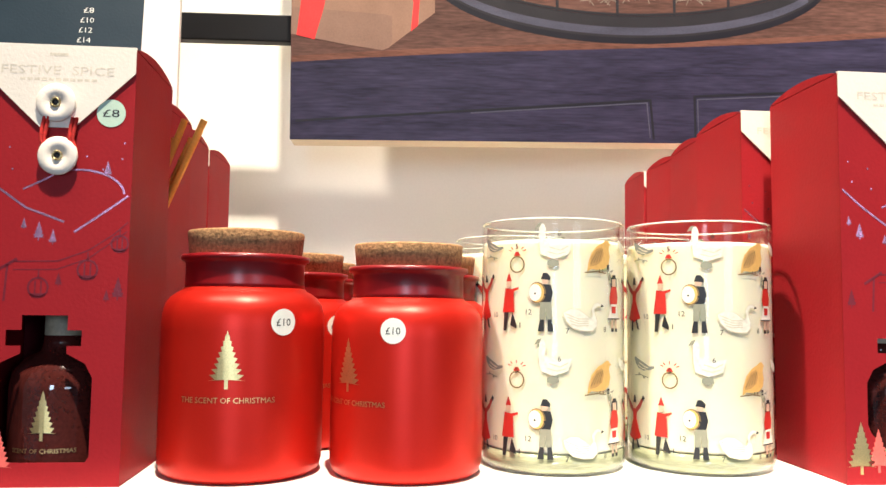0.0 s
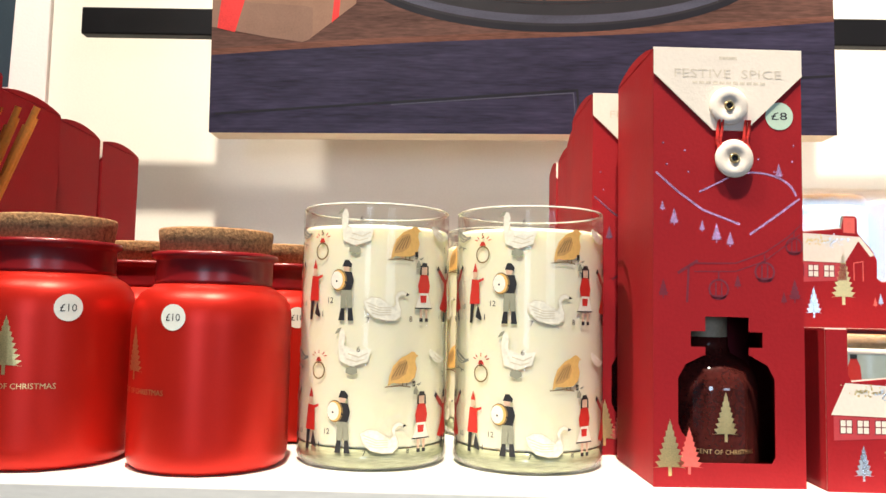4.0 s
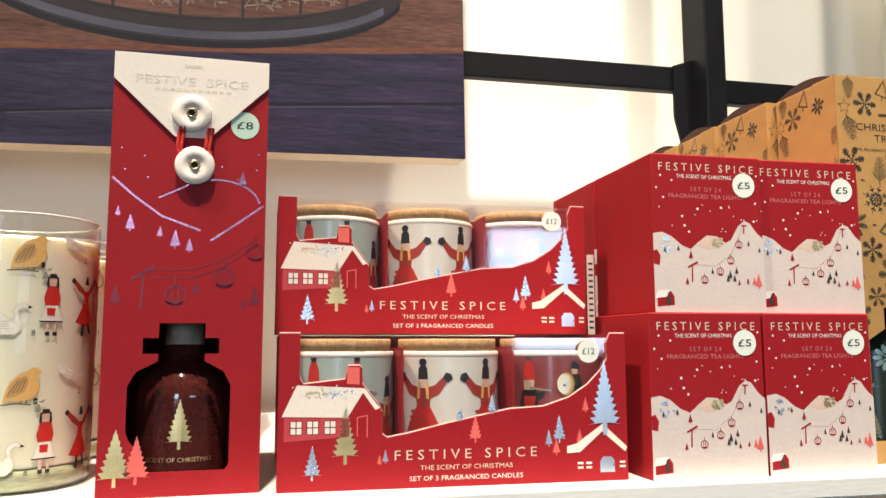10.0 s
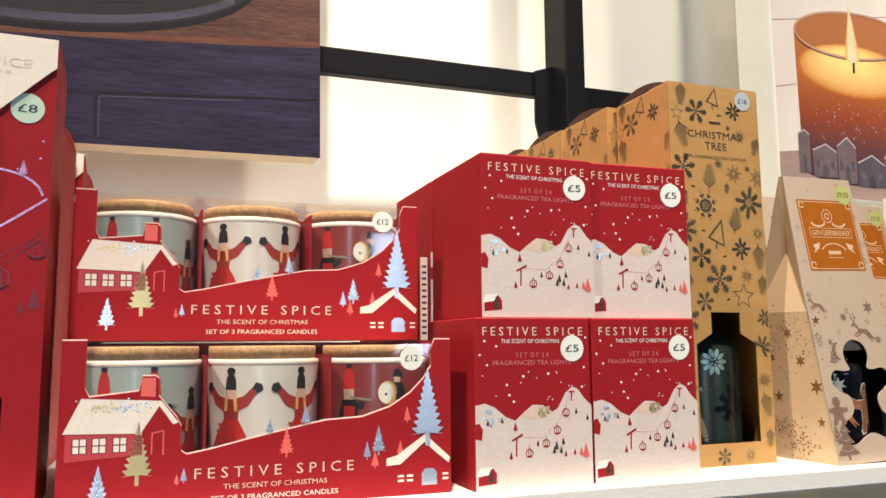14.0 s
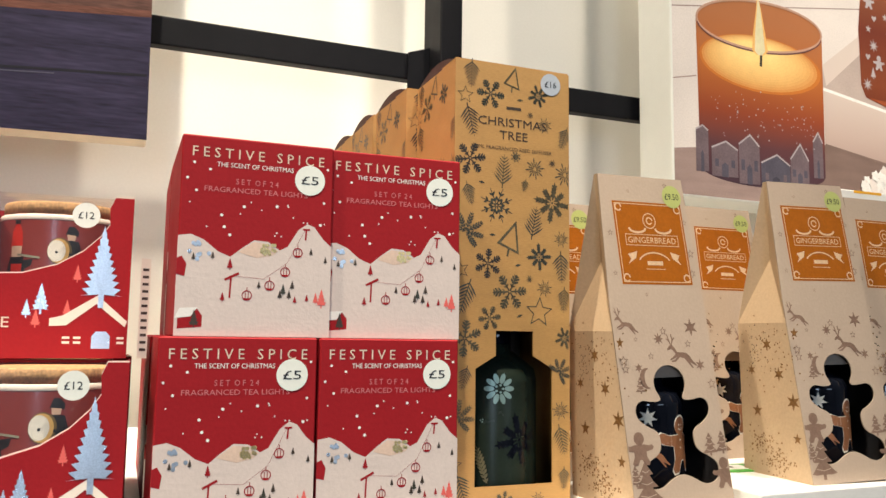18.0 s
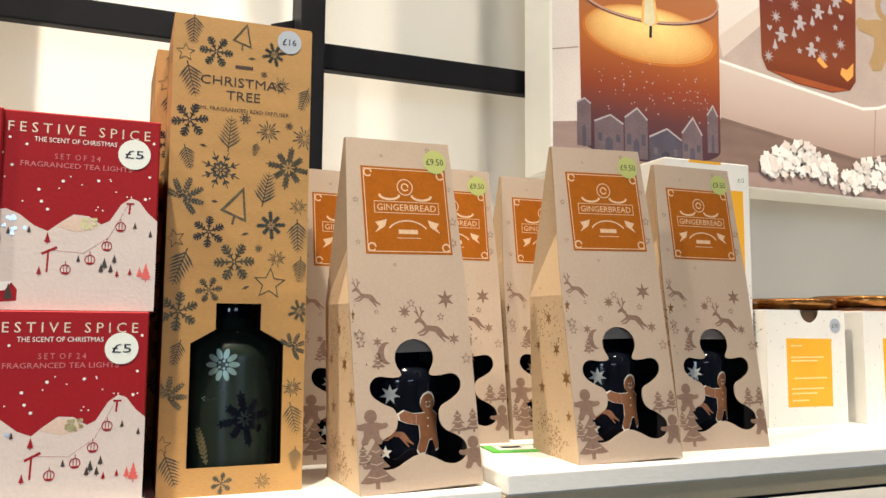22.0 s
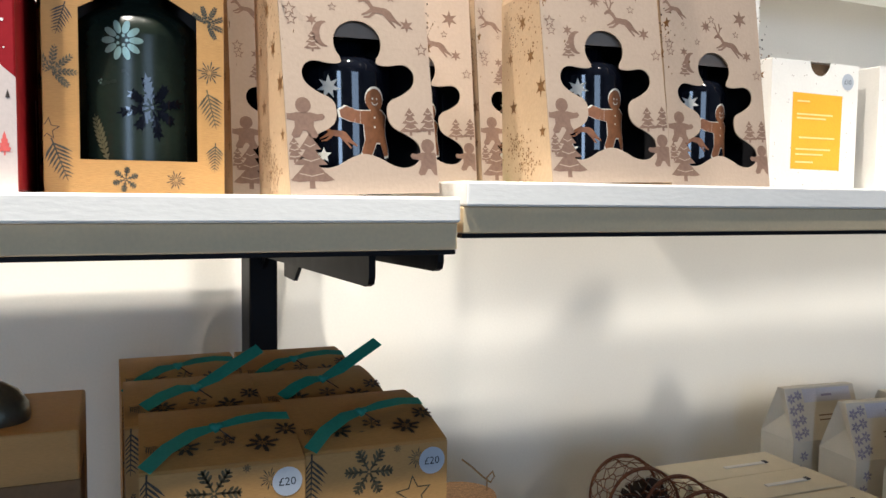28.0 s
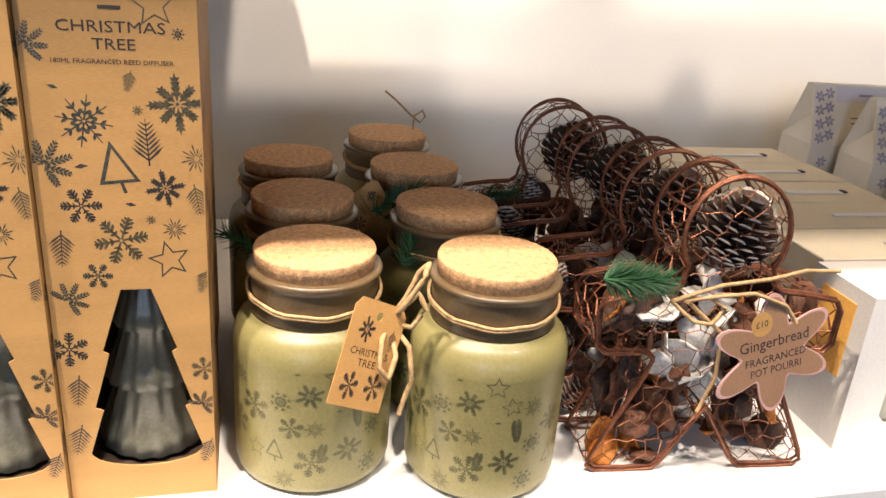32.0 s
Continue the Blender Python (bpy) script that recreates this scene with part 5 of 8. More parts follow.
def printed_glass():
    th = thing("glass_candle", "tall clear glass candle with ivory wax and printed carol figures", "candle", "printed glass candles on the shelf")
    R, H = 0.0455, 0.153
    out = [(0.0, 0.0), (0.040, 0.0), (0.0440, 0.0012), (R, 0.0045), (R, H - 0.0015), (R - 0.0007, H), (R - 0.0020, H), (R - 0.0026, H - 0.0015), (R - 0.0026, 0.1410), (R - 0.0004, 0.1404)]
    gl = part("glass", lathe(out, 72, False), GLASS, th)
    gl.visible_shadow = False
    part("wax", lathe([(0.0, 0.0110), (0.0385, 0.0115), (R - 0.0006, 0.0142), (R - 0.0006, 0.1385), (R - 0.0016, 0.1400), (0.0, 0.1392)], 64, False), WAX, th, "ivory candle wax")
    part("base", lathe([(0.0, 0.0008), (0.040, 0.0008), (0.0440, 0.003), (0.0449, 0.0065), (0.0449, 0.0128), (0.0, 0.0100)], 56, False), mat("pale_green_glass_base", (0.36, 0.37, 0.24), 0.08, bump=0, coat=0.6, var=0.35, scale=60, stretch=(0.3, 0.3, 3)), th, "thick greenish glass base")
    # pale ring on the rim, its bright highlight line put into the colour
    part("rim", lathe([(R - 0.0022, H - 0.0006), (R - 0.0016, H + 0.0003), (R - 0.0008, H + 0.0003), (R - 0.0002, H - 0.0006)], 72, False), mat("glass_rim_highlight", (0.62, 0.63, 0.60), 0.08, 0.35, bump=0, coat=0.5), th, "pale glossy ring as the glass rim's highlight")
    step = R * math.radians(30)
    rows = []
    for half in (0, 1):
        o = half * 6 * step
        for vz in (0.0085, 0.0830):
            rows += [("leaping_figure", motif_dancer(o - 2 * step, vz)), ("piper_figure", motif_coat(o - step, vz)), ("drummer_figure", motif_drummer(o, vz)), ("swan", motif_swan(o + step * 1.05, vz + 0.002)), ("maid_figure", motif_coat(o + 2 * step, vz, True)), ("dancing_figure", motif_dancer(o + 3 * step, vz))]
        for vz in (0.0480, 0.1205):
            rows += [("dark_bird", motif_bird(o - 1.6 * step, vz, "grey")), ("gold_ring", motif_ring(o - 0.75 * step, vz + (0.008 if vz < 0.1 else 0.0045))), ("goose", motif_goose(o + 0.2 * step, vz + (0.008 if vz < 0.1 else 0.0045))), ("partridge", motif_partridge(o + 1.45 * step, vz - 0.001)), ("dove", motif_bird(o + 2.6 * step, vz))]
    wrap_shapes(th, R, rows)
    for half in (0, 1):
        o = half * 6 * step
        for vz in (0.0, 0.0745):
            for s, u, v in (("12", -0.42, 0.022), ("11", -0.72, 0.014), ("7", 0.55, 0.011), ("8", 1.62, 0.012), ("10", -1.45, 0.020), ("5", -0.75, 0.0615), ("6", 0.35, 0.069), ("1", 1.75, 0.0495), ("2", 2.9, 0.054)):
                writing("numeral", s, o + u * step, v + vz, 0.0016 * len(s) + 0.0004, 0.0032, BLACK_INK, th, R=R)
    return th


glass_a = printed_glass()
glass_a.matrix_basis = pose(0.0462, 0.5035, SHELF, 0, 0, -16)
for x, y, a in ((0.1425, 0.5035, -20), (0.037, 0.622, 30), (0.135, 0.620, 75), (0.04, 0.74, 130), (0.135, 0.74, 10)):
    copy_thing(glass_a, pose(x, y, SHELF, 0, 0, a))


# ---- boxes of three candles ----
CUP_SAGE = mat("sage_ceramic", (0.36, 0.42, 0.39), 0.3, var=0.06, bump=0, coat=0.3)
CUP_WHITE = mat("white_ceramic", (0.66, 0.62, 0.56), 0.3, var=0.03, bump=0, coat=0.3)
CUP_RED = mat("red_ceramic", (0.24, 0.045, 0.042), 0.3, var=0.06, bump=0, coat=0.3)


def knit_dancer(u, v):
    s = 0.045
    f = lambda pts: [(u + x * s, v + y * s) for x, y in pts]
    checks = [[(-0.26 + 0.085 * i + 0.02 * j, 0.06 + 0.075 * j), (-0.215 + 0.085 * i + 0.02 * j, 0.06 + 0.075 * j), (-0.215 + 0.085 * i + 0.02 * j, 0.095 + 0.075 * j), (-0.26 + 0.085 * i + 0.02 * j, 0.095 + 0.075 * j)] for j in range(5) for i in range(6 - j)]
    return [("red", [f([(-0.30, 0.04), (0.0, 0.0), (0.30, 0.05), (0.16, 0.34), (0.09, 0.46), (-0.08, 0.46), (-0.16, 0.34)])]), ("brick", [f(q) for q in checks] + [f([(-0.09, 0.44), (0.10, 0.44), (0.12, 0.66), (0.06, 0.70), (-0.06, 0.70), (-0.11, 0.66)]), f([(-0.09, 0.54), (-0.22, 0.60), (-0.33, 0.76), (-0.27, 0.82), (-0.17, 0.72), (-0.07, 0.69)]), f([(0.10, 0.54), (0.22, 0.60), (0.33, 0.76), (0.27, 0.82), (0.17, 0.72), (0.07, 0.69)])]),
            ("gold", [f([(-0.085, 0.54), (-0.045, 0.54), (-0.03, 0.74), (-0.075, 0.74)]), f([(0.05, 0.54), (0.09, 0.54), (0.08, 0.74), (0.035, 0.74)])]), ("skin", [f([(-0.05, 0.68), (0.055, 0.68), (0.065, 0.80), (-0.06, 0.80)])]),
            ("black", [f([(-0.07, 0.79), (0.075, 0.79), (0.065, 0.93), (0.03, 0.97), (-0.025, 0.97), (-0.06, 0.93)]), [(u + 0.0026 * math.cos(a), v + 1.01 * s + 0.0022 * math.sin(a)) for a in [0.63 * k for k in range(10)]], f([(-0.34, 0.75), (-0.27, 0.81), (-0.31, 0.88), (-0.38, 0.86), (-0.40, 0.79)]), f([(0.34, 0.75), (0.27, 0.81), (0.31, 0.88), (0.38, 0.86), (0.40, 0.79)])])]


def knit_piper(u, v, coat="brick"):
    s = 0.045
    f = lambda pts: [(u + x * s, v + y * s) for x, y in pts]
    return [(coat, [f([(-0.17, 0.10), (0.17, 0.10), (0.13, 0.50), (0.10, 0.68), (-0.09, 0.68), (-0.14, 0.50)]), f([(0.05, 0.50), (0.20, 0.58), (0.22, 0.66), (0.08, 0.64)])]), ("red", [f([(-0.06, 0.36), (0.07, 0.36), (0.09, 0.60), (-0.07, 0.60)]), f([(-0.085, 0.80), (0.085, 0.80), (0.07, 0.98), (0.03, 1.08), (-0.03, 1.08), (-0.065, 0.98)])]), ("skin", [f([(-0.065, 0.68), (0.07, 0.68), (0.08, 0.81), (-0.075, 0.81)])]), ("sage", [f([(0.02, 0.695), (0.30, 0.66), (0.30, 0.685), (0.02, 0.72)])]), ("black", [f([(-0.14, -0.1), (-0.03, -0.1), (-0.03, 0.10), (-0.12, 0.10)]), f([(0.03, -0.1), (0.14, -0.1), (0.12, 0.10), (0.03, 0.10)]), f([(-0.035, 1.07), (0.035, 1.07), (0.04, 1.12), (-0.04, 1.12)])])]


def candle_trio_box(foil, foil_tree):
    w, h, d = 0.204, 0.086, 0.074
    th = thing("candle_gift_box", "red card box with clear window over three cork-lidded candles", "gift box", "boxes of three candles")
    outline = [(-.102, 0), (.102, 0), (.102, .086), (.0925, .086), (.0900, .080), (.0905, .071), (.086, .064), (.078, .056), (.066, .0485), (.050, .0435), (.030, .0425), (.012, .039), (-.010, .0345), (-.030, .030), (-.0415, .028), (-.0445, .030), (-.0445, .042), (-.047, .047), (-.0560, .058), (-.0560, .0665), (-.0575, .068), (-.0640, .068), (-.0655, .0605), (-.0885, .058), (-.0905, .062), (-.0905, .086), (-.102, .086)]
    part("front_panel", plate(outline, t=0.0009), RED, th)
    part("front_edge", plate([(u, v) for u, v in outline], t=0.0004), CREAM, th, "pale cut card edge", pose(0, 0.0009, 0.0007))
    part("back_panel", bm_box(-w / 2, w / 2, d - 0.001, d, 0, h - 0.001), RED, th)
    part("base_panel", bm_box(-w / 2, w / 2, 0.001, d - 0.001, 0, 0.001), RED, th)
    for s in (-1, 1):
        part("side_panel", bm_box(min(s * w / 2, s * (w / 2 - 0.001)), max(s * w / 2, s * (w / 2 - 0.001)), 0.001, d, 0, h - 0.0005), RED, th)
    fm = part("window_film", mesh_of("window_film", [(-.0995, .0018, .02), (.0995, .0018, .02), (.0995, .0018, .0835), (-.0995, .0018, .0835), (.0995, .0045, .0858), (-.0995, .0045, .0858), (.0995, d - .002, .0858), (-.0995, d - .002, .0858)], [(0, 1, 2, 3), (3, 2, 4, 5), (5, 4, 6, 7)]), FILM, th, "clear reflective plastic window")
    fm.visible_shadow = False
    for x, material, figs in ((-.0655, CUP_SAGE, [knit_piper(-0.018, 0.022), knit_piper(0.007, 0.022), knit_dancer(0.030, 0.014)]), (0.0, CUP_WHITE, [knit_dancer(-0.021, 0.024), knit_dancer(0.019, 0.024)]), (.0655, CUP_RED, [knit_piper(-0.022, 0.022, "black"), motif_drummer(0.006, 0.030)])):
        cup = part("candle", lathe([(0.025, 0.0015), (0.0305, 0.003), (0.0317, 0.008), (0.0317, 0.0735), (0.0310, 0.0755), (0.028, 0.0755)], 48), material, th, "", pose(x, 0.0365, 0))
        part("cup_rim", lathe([(0.0318, 0.0728), (0.0320, 0.0735), (0.0318, 0.0752), (0.0312, 0.0758)], 48, False), CREAM, cup, "pale glazed rim")
        part("cork_lid", lathe([(0.0285, 0.0758), (0.0300, 0.0762), (0.0302, 0.0822), (0.0295, 0.0830), (0.0, 0.0832)], 40, False), CORK, cup, "flat cork lid")
        for f in figs:
            prints_multi("figure", [(INK[i], q) for i, q in f], cup, R=0.0317)
    part("divider", bm_box(-0.0334, -0.0322, 0.003, d - 0.004, 0.001, 0.078), RED, th)
    part("divider", bm_box(0.0322, 0.0334, 0.003, d - 0.004, 0.001, 0.078), RED, th)
    prints("snowy_roof", [[(-.0998, .0405), (-.0920, .0575), (-.0545, .0555), (-.0460, .0445), (-.0485, .0435), (-.0555, .0530), (-.0640, .0395)]], CREAM, th, "cream snowy roof")
    prints("chimney", [[(-.0645, .0580), (-.0575, .0575), (-.0575, .0672), (-.0645, .0672)]], RED_LIGHT, th)
    prints("house_wall", [[(-.0985, .0270), (-.0630, .0290), (-.0630, .0390), (-.0985, .0400)]], mat("bright_red_print", (0.46, 0.04, 0.05), 0.5), th)
    for u in (-.0920, -.0830, -.0735):
        pane = prints("house_window", [[(u - .0034, .0305), (u + .0034, .0307), (u + .0034, .0383), (u - .0034, .0381)]], RED_DARK, th, off=0.0006)
        each("window_pane", [[[(u + a, b), (u + a + .0026, b), (u + a + .0026, b + .0031), (u + a, b + .0031)]] for a in (-.0029, .0003) for b in (.0310, .0347)], CREAM, pane, off=0.0008)
    rng = random.Random(21)
    for ink, cu in ((FOIL_GOLD, -.082), (FOIL_SILVER, -.070)):
        tagged(prints("roof_glitter", [circle(rng.gauss(cu, .0050), .0530 + rng.gauss(0, .0016), rng.uniform(.0003, .0007), 6) for _ in range(34)], ink, th, off=0.0007), kind="stuff")
    prints("house_door", ribbon([(-.0585, .0290), (-.0585, .0395), (-.0530, .0405), (-.0530, .0285)], .0006), RED_LIGHT, th)
    for u, v, s, ink in ((-.0830, .0060, .019, foil), (-.0427, .0140, .0075, foil), (.0000, .0360, .0095, foil), (.0190, .0400, .0115, foil), (.0595, .0225, .0165, foil), (.0530, .0205, .0100, foil), (.0090, .0240, .0160, RED_LIGHT), (.0575, .0155, .0100, RED_LIGHT), (.0760, .0395, .0095, RED_LIGHT), (.0720, .0215, .0090, RED_LIGHT), (-.0460, .0130, .0060, RED_LIGHT)):
        prints("small_tree", shift(tree_shape(0.55, 6), u, v, s), ink, th)
    prints("tall_tree", shift(tree_shape(0.50, 9), -.0650, .0140, .0320), foil_tree, th, "foil fir tree")
    prints("tall_tree", shift(tree_shape(0.48, 10), .0880, .0265, .0440), foil, th, "silver foil fir tree", off=0.0012)
    prints("cottage_roof", [[(.0640, .0165), (.0720, .0170), (.0860, .0285), (.1005, .0165), (.1015, .0195), (.0865, .0330), (.0700, .0220), (.0640, .0205)]], CREAM, th, "cream snowy roof", off=0.0008)
    prints("cottage_door", [[(.0845, .0050), (.0935, .0050), (.0935, .0115), (.0915, .0140), (.0865, .0140), (.0845, .0115)]], FOIL_SILVER, th)
    each("cottage_window", [[[(u, v), (u + .0035, v), (u + .0035, v + .0012), (u, v + .0012)]] for u in (.0705, .0758, .0968) for v in (.0075, .0100)], CREAM, th)
    writing("title", "F E S T I V E   S P I C E", 0.004, 0.0182, 0.083, 0.0054, FOIL_TITLE, th)
    writing("subtitle", "THE SCENT OF CHRISTMAS", 0.004, 0.0110, 0.054, 0.0026, FOIL_TITLE, th)
    writing("content_line", "SET OF 3 FRAGRANCED CANDLES", 0.004, 0.0052, 0.066, 0.0026, CREAM, th)
    price_sticker("£12", 0.0785, 0.0755, 0.0068, STICKER_WHITE, th)
    return th


trio = candle_trio_box(FOIL_SILVER, FOIL_GOLD)
trio.matrix_basis = pose(0.3980, 0.4365, SHELF, 0, 0, -0.8)
copy_thing(trio, pose(0.3965, 0.4900, SHELF + 0.0863, 0, 0, 0))
copy_thing(trio, pose(0.400, 0.530, SHELF, 0, 0, 1))


# ---- boxes of tea lights ----
BLUSH = mat("blush_print", (0.68, 0.50, 0.40), 0.5, var=0.1)
SNOWY = mat("pale_pink_print", (0.64, 0.545, 0.505), 0.55, var=0.05, scale=80)
MUTED = mat("muted_pink_print", (0.56, 0.16, 0.17), 0.5)


def tea_light_box():
    w, h, d = 0.0755, 0.0985, 0.086
    th = thing("tea_light_box", "red card tea light box printed with pale snowy mountains", "gift box", "red tea light boxes")
    part("carton", bm_box(-w / 2, w / 2, 0, d, 0, h, 0.0007, 1), RED, th)
    P = lambda u, v: ((u - 0.5) * w, v * h)
    ridge = [(0.0, .49), (.08, .50), (.16, .475), (.25, .42), (.33, .395), (.40, .44), (.48, .485), (.57, .48), (.65, .44), (.70, .46), (.77, .55), (.83, .585), (.88, .57), (.94, .51), (1.0, .47)]
    prints("mountain_range", [[P(0, 0), P(1, 0)] + [P(*q) for q in ridge[::-1]]], SNOWY, th, "pale pink mountains")
    prints("rosy_hill", [[P(.38, .42), P(.40, .435), P(.48, .475), P(.57, .47), P(.64, .435), P(.60, .41), P(.50, .395)]], BLUSH, th, off=0.0006)
    foil = [P(.52 + .10 * random.Random(k).random(), .415 + .05 * random.Random(k + 50).random()) for k in range(16)]
    prints("foil_specks", [circle(u, v, 0.0010, 6) for u, v in foil], FOIL_GOLD, th, off=0.0008)
    foil = [P(.06 + .14 * random.Random(k + 9).random(), .37 + .10 * random.Random(k + 70).random()) for k in range(9)]
    prints("foil_specks", [circle(u, v, 0.0011, 6) for u, v in foil], FOIL_SILVER, th, off=0.0008)
    writing("title", "F E S T I V E   S P I C E", 0, 0.918 * h, 0.0655, 0.0050, FOIL_TITLE, th)
    writing("subtitle", "THE SCENT OF CHRISTMAS", -0.002, 0.860 * h, 0.0380, 0.0024, WHITE_CARD, th)
    writing("content_line", "S E T  O F  2 4", -0.001, 0.778 * h, 0.0210, 0.0028, MUTED, th)
    writing("content_line", "FRAGRANCED TEA LIGHTS", -0.001, 0.733 * h, 0.0510, 0.0026, MUTED, th)
    rng = random.Random(3)
    tagged(prints("snow", [circle((rng.random() - .5) * w * .9, (0.50 + 0.19 * rng.random() + 0.18 * (k > 20)) * h * (1 if k <= 20 else 1.0), 0.0004 + 0.0004 * (k % 4 == 0), 7) for k in range(21)] + [circle(sx * w, sv * h, 0.0007, 7) for sx, sv in ((-.42, .86), (-.46, .78), (.46, .88), (-.40, .72), (.44, .70), (-.32, .83))], WHITE_CARD, th), kind="stuff")
    for u, v in ((.445, .205), (.59, .258), (.69, .33), (.77, .432)):
        x, z = P(u, v)
        prints("gondola", gondola(x, z, 0.0046), RED, th, off=0.0009)
    prints("ski_lift", ribbon([P(.335, .19), P(.34, .30)], .0009) + ribbon([P(.30, .28), P(.39, .315)], .0012) + ribbon([P(.36, .30), P(.55, .290), P(.70, .375), P(.82, .56)], .00014) + ribbon([P(.82, .50), P(.825, .555)], .0009) + ribbon([P(.80, .555), P(.85, .555)], .0009), RED, th, off=0.0007)
    for u, v, s, ink in ((.29, .17, .005, RED), (.33, .33, .006, RED), (.52, .24, .004, BROWN_INK), (.66, .19, .005, BROWN_INK), (.68, .21, .006, GREEN_INK), (.72, .19, .005, BROWN_INK), (.74, .24, .005, BROWN_INK), (.76, .17, .004, RED), (.84, .18, .004, RED), (.94, .15, .010, RED_LIGHT), (.90, .17, .006, RED_LIGHT), (.10, .37, .004, BROWN_INK), (.22, .38, .004, BROWN_INK), (.96, .38, .004, BROWN_INK), (.12, .04, .009, BROWN_INK), (.86, .42, .004, BROWN_INK)):
        x, z = P(u, v)
        prints("small_tree", shift(tree_shape(0.6, 5), x, z, s), ink, th, off=0.0009)
    prints("house_wall", [[P(.02, .035), P(.17, .045), P(.17, .10), P(.13, .14), P(.02, .10)]], RED, th, off=0.0006)
    prints("house_roof", [[P(0, .085), P(.10, .095), P(.14, .14), P(.03, .135)]], WHITE_CARD, th, off=0.0008)
    prints("red_barn", [[P(0, .30), P(.05, .29), P(.06, .35), P(.03, .39), P(0, .38)]], RED, th, off=0.0007)
    price_sticker("£5", 0.0255, 0.815 * h, 0.0078, STICKER_WHITE, th)
    return th


tea = tea_light_box()
tea.matrix_basis = pose(0.5495, 0.4265, SHELF)
for x, y, z, a in ((0.6265, 0.4265, 0, 0), (0.5560, 0.4300, 0.0988, 0), (0.6285, 0.4320, 0.0988, -1.5), (0.549, 0.516, 0, 0), (0.6265, 0.517, 0, 1), (0.556, 0.519, 0.0988, -1), (0.549, 0.604, 0, 0), (0.6265, 0.608, 0, 0)):
    copy_thing(tea, pose(x, y, SHELF + z, 0, 0, a))
paper = thing("paper_slip", "narrow cream paper strip hanging between two boxes", "paper", m=pose(0.506, 0.50, SHELF + 0.086))
part("strip", bm_box(-0.002, 0.003, 0, 0.0006, 0, 0.055), CREAM, paper)
each("printed_bar", [[[(-0.001, 0.004 + 0.004 * k), (0.0022, 0.004 + 0.004 * k), (0.0022, 0.0055 + 0.004 * k), (-0.001, 0.0055 + 0.004 * k)]] for k in range(12)], BROWN_INK, paper)


# ---- kraft boxes printed with winter foliage ----
def foliage(parent, items, m=None, ink=GREEN_INK, clip=None):
    """Printed snowflakes, firs, stars and leaves; items are kind, u, v, size, angle."""
    kinds = {"flake": needle_flake(), "leafy": leaf_star(), "burst": spark(), "cross": flake(8, .1, 1), "fir": shift(fir_spray(), 0, 0.5), "sprig": fir_spray(-1), "tree": tree_line(), "star": star_line(5, .45, .10), "leaf": [[(-.5, 0), (0, .22), (.5, .05), (0, -.15)]], "bough": needle_bough()}
    names = {"flake": "snowflake", "leafy": "leaf_snowflake", "burst": "small_snowflake", "cross": "snowflake", "fir": "fir_print", "sprig": "twig_print", "tree": "tree_outline", "star": "star_outline", "leaf": "leaf_print", "bough": "bough_print"}
    for k, u, v, s, a in items:
        polys = shift(kinds[k], u, v, s, a)
        if clip:
            polys = [[(min(max(x, -clip), clip), z) for x, z in p] for p in polys]
        prints(names[k], polys, ink if ink is not GREEN_INK else FOLIAGE_INKS[int(abs(u) * 9000 + v * 5000) % 3], parent, m=m)


def crop_items(rows, cx, base, scale):
    return [(k, (x - cx) / scale, (base - y) / scale, r / scale * 1.10, (i * 37 % 60 - 30) * 0.012) for i, (k, x, y, r) in enumerate(rows)]


TALL = [("flake", 170, 108, 48), ("leafy", 350, 95, 40), ("tree", 255, 50, 80), ("sprig", 98, 205, 105), ("sprig", 100, 45, 90), ("burst", 375, 195, 28), ("burst", 338, 350, 36), ("flake", 98, 335, 52), ("burst", 455, 360, 40), ("cross", 405, 325, 14), ("cross", 320, 165, 12), ("cross", 265, 315, 20), ("fir", 215, 425, 105), ("leafy", 405, 462, 68), ("cross", 195, 485, 56), ("fir", 325, 592, 105), ("sprig", 95, 452, 75), ("bough", 85, 580, 68), ("tree", 250, 595, 110), ("flake", 165, 680, 46), ("leafy", 355, 650, 46), ("burst", 440, 585, 28), ("sprig", 440, 680, 100), ("flake", 245, 770, 58), ("burst", 375, 755, 28), ("star", 355, 835, 44), ("sprig", 85, 790, 110), ("flake", 85, 925, 56), ("flake", 172, 858, 38), ("star", 68, 705, 26), ("star", 78, 122, 26), ("sprig", 85, 1050, 75), ("bough", 62, 1180, 62), ("star", 52, 1320, 24), ("sprig", 78, 1395, 100), ("flake", 228, 1441, 30), ("burst", 435, 1160, 30), ("sprig", 440, 1255, 95), ("sprig", 450, 790, 80), ("sprig", 452, 232, 80), ("leafy", 452, 920, 38), ("bough", 430, 1035, 50), ("burst", 350, 1441, 24), ("leaf", 280, 118, 24), ("leaf", 140, 412, 22), ("leaf", 275, 682, 22), ("leaf", 180, 585, 22), ("leaf", 282, 850, 24), ("cross", 318, 725, 13), ("sprig", 300, 410, 44), ("sprig", 185, 935, 60), ("sprig", 448, 1380, 70)]
TALL_ITEMS = crop_items(TALL, 257, 1476, 5548)


def clear_of(items, hole, pad=0.0):
    """Leaves out prints that would lie over the cut window (u0, u1, v0, v1)."""
    u0, u1, v0, v1 = hole
    return [i for i in items if not (u0 - pad < i[1] < u1 + pad and v0 - pad < i[2] < v1 + pad)]


SLOT_BOTTLE = [(-.0240, .0150), (.0265, .0150), (.0265, .0820), (.0135, .0895), (.0135, .1040), (-.0110, .1040), (-.0110, .0895), (-.0240, .0820)]


FLAP_DARK = mat("dark_card_inside", (0.055, 0.022, 0.016), 0.7)


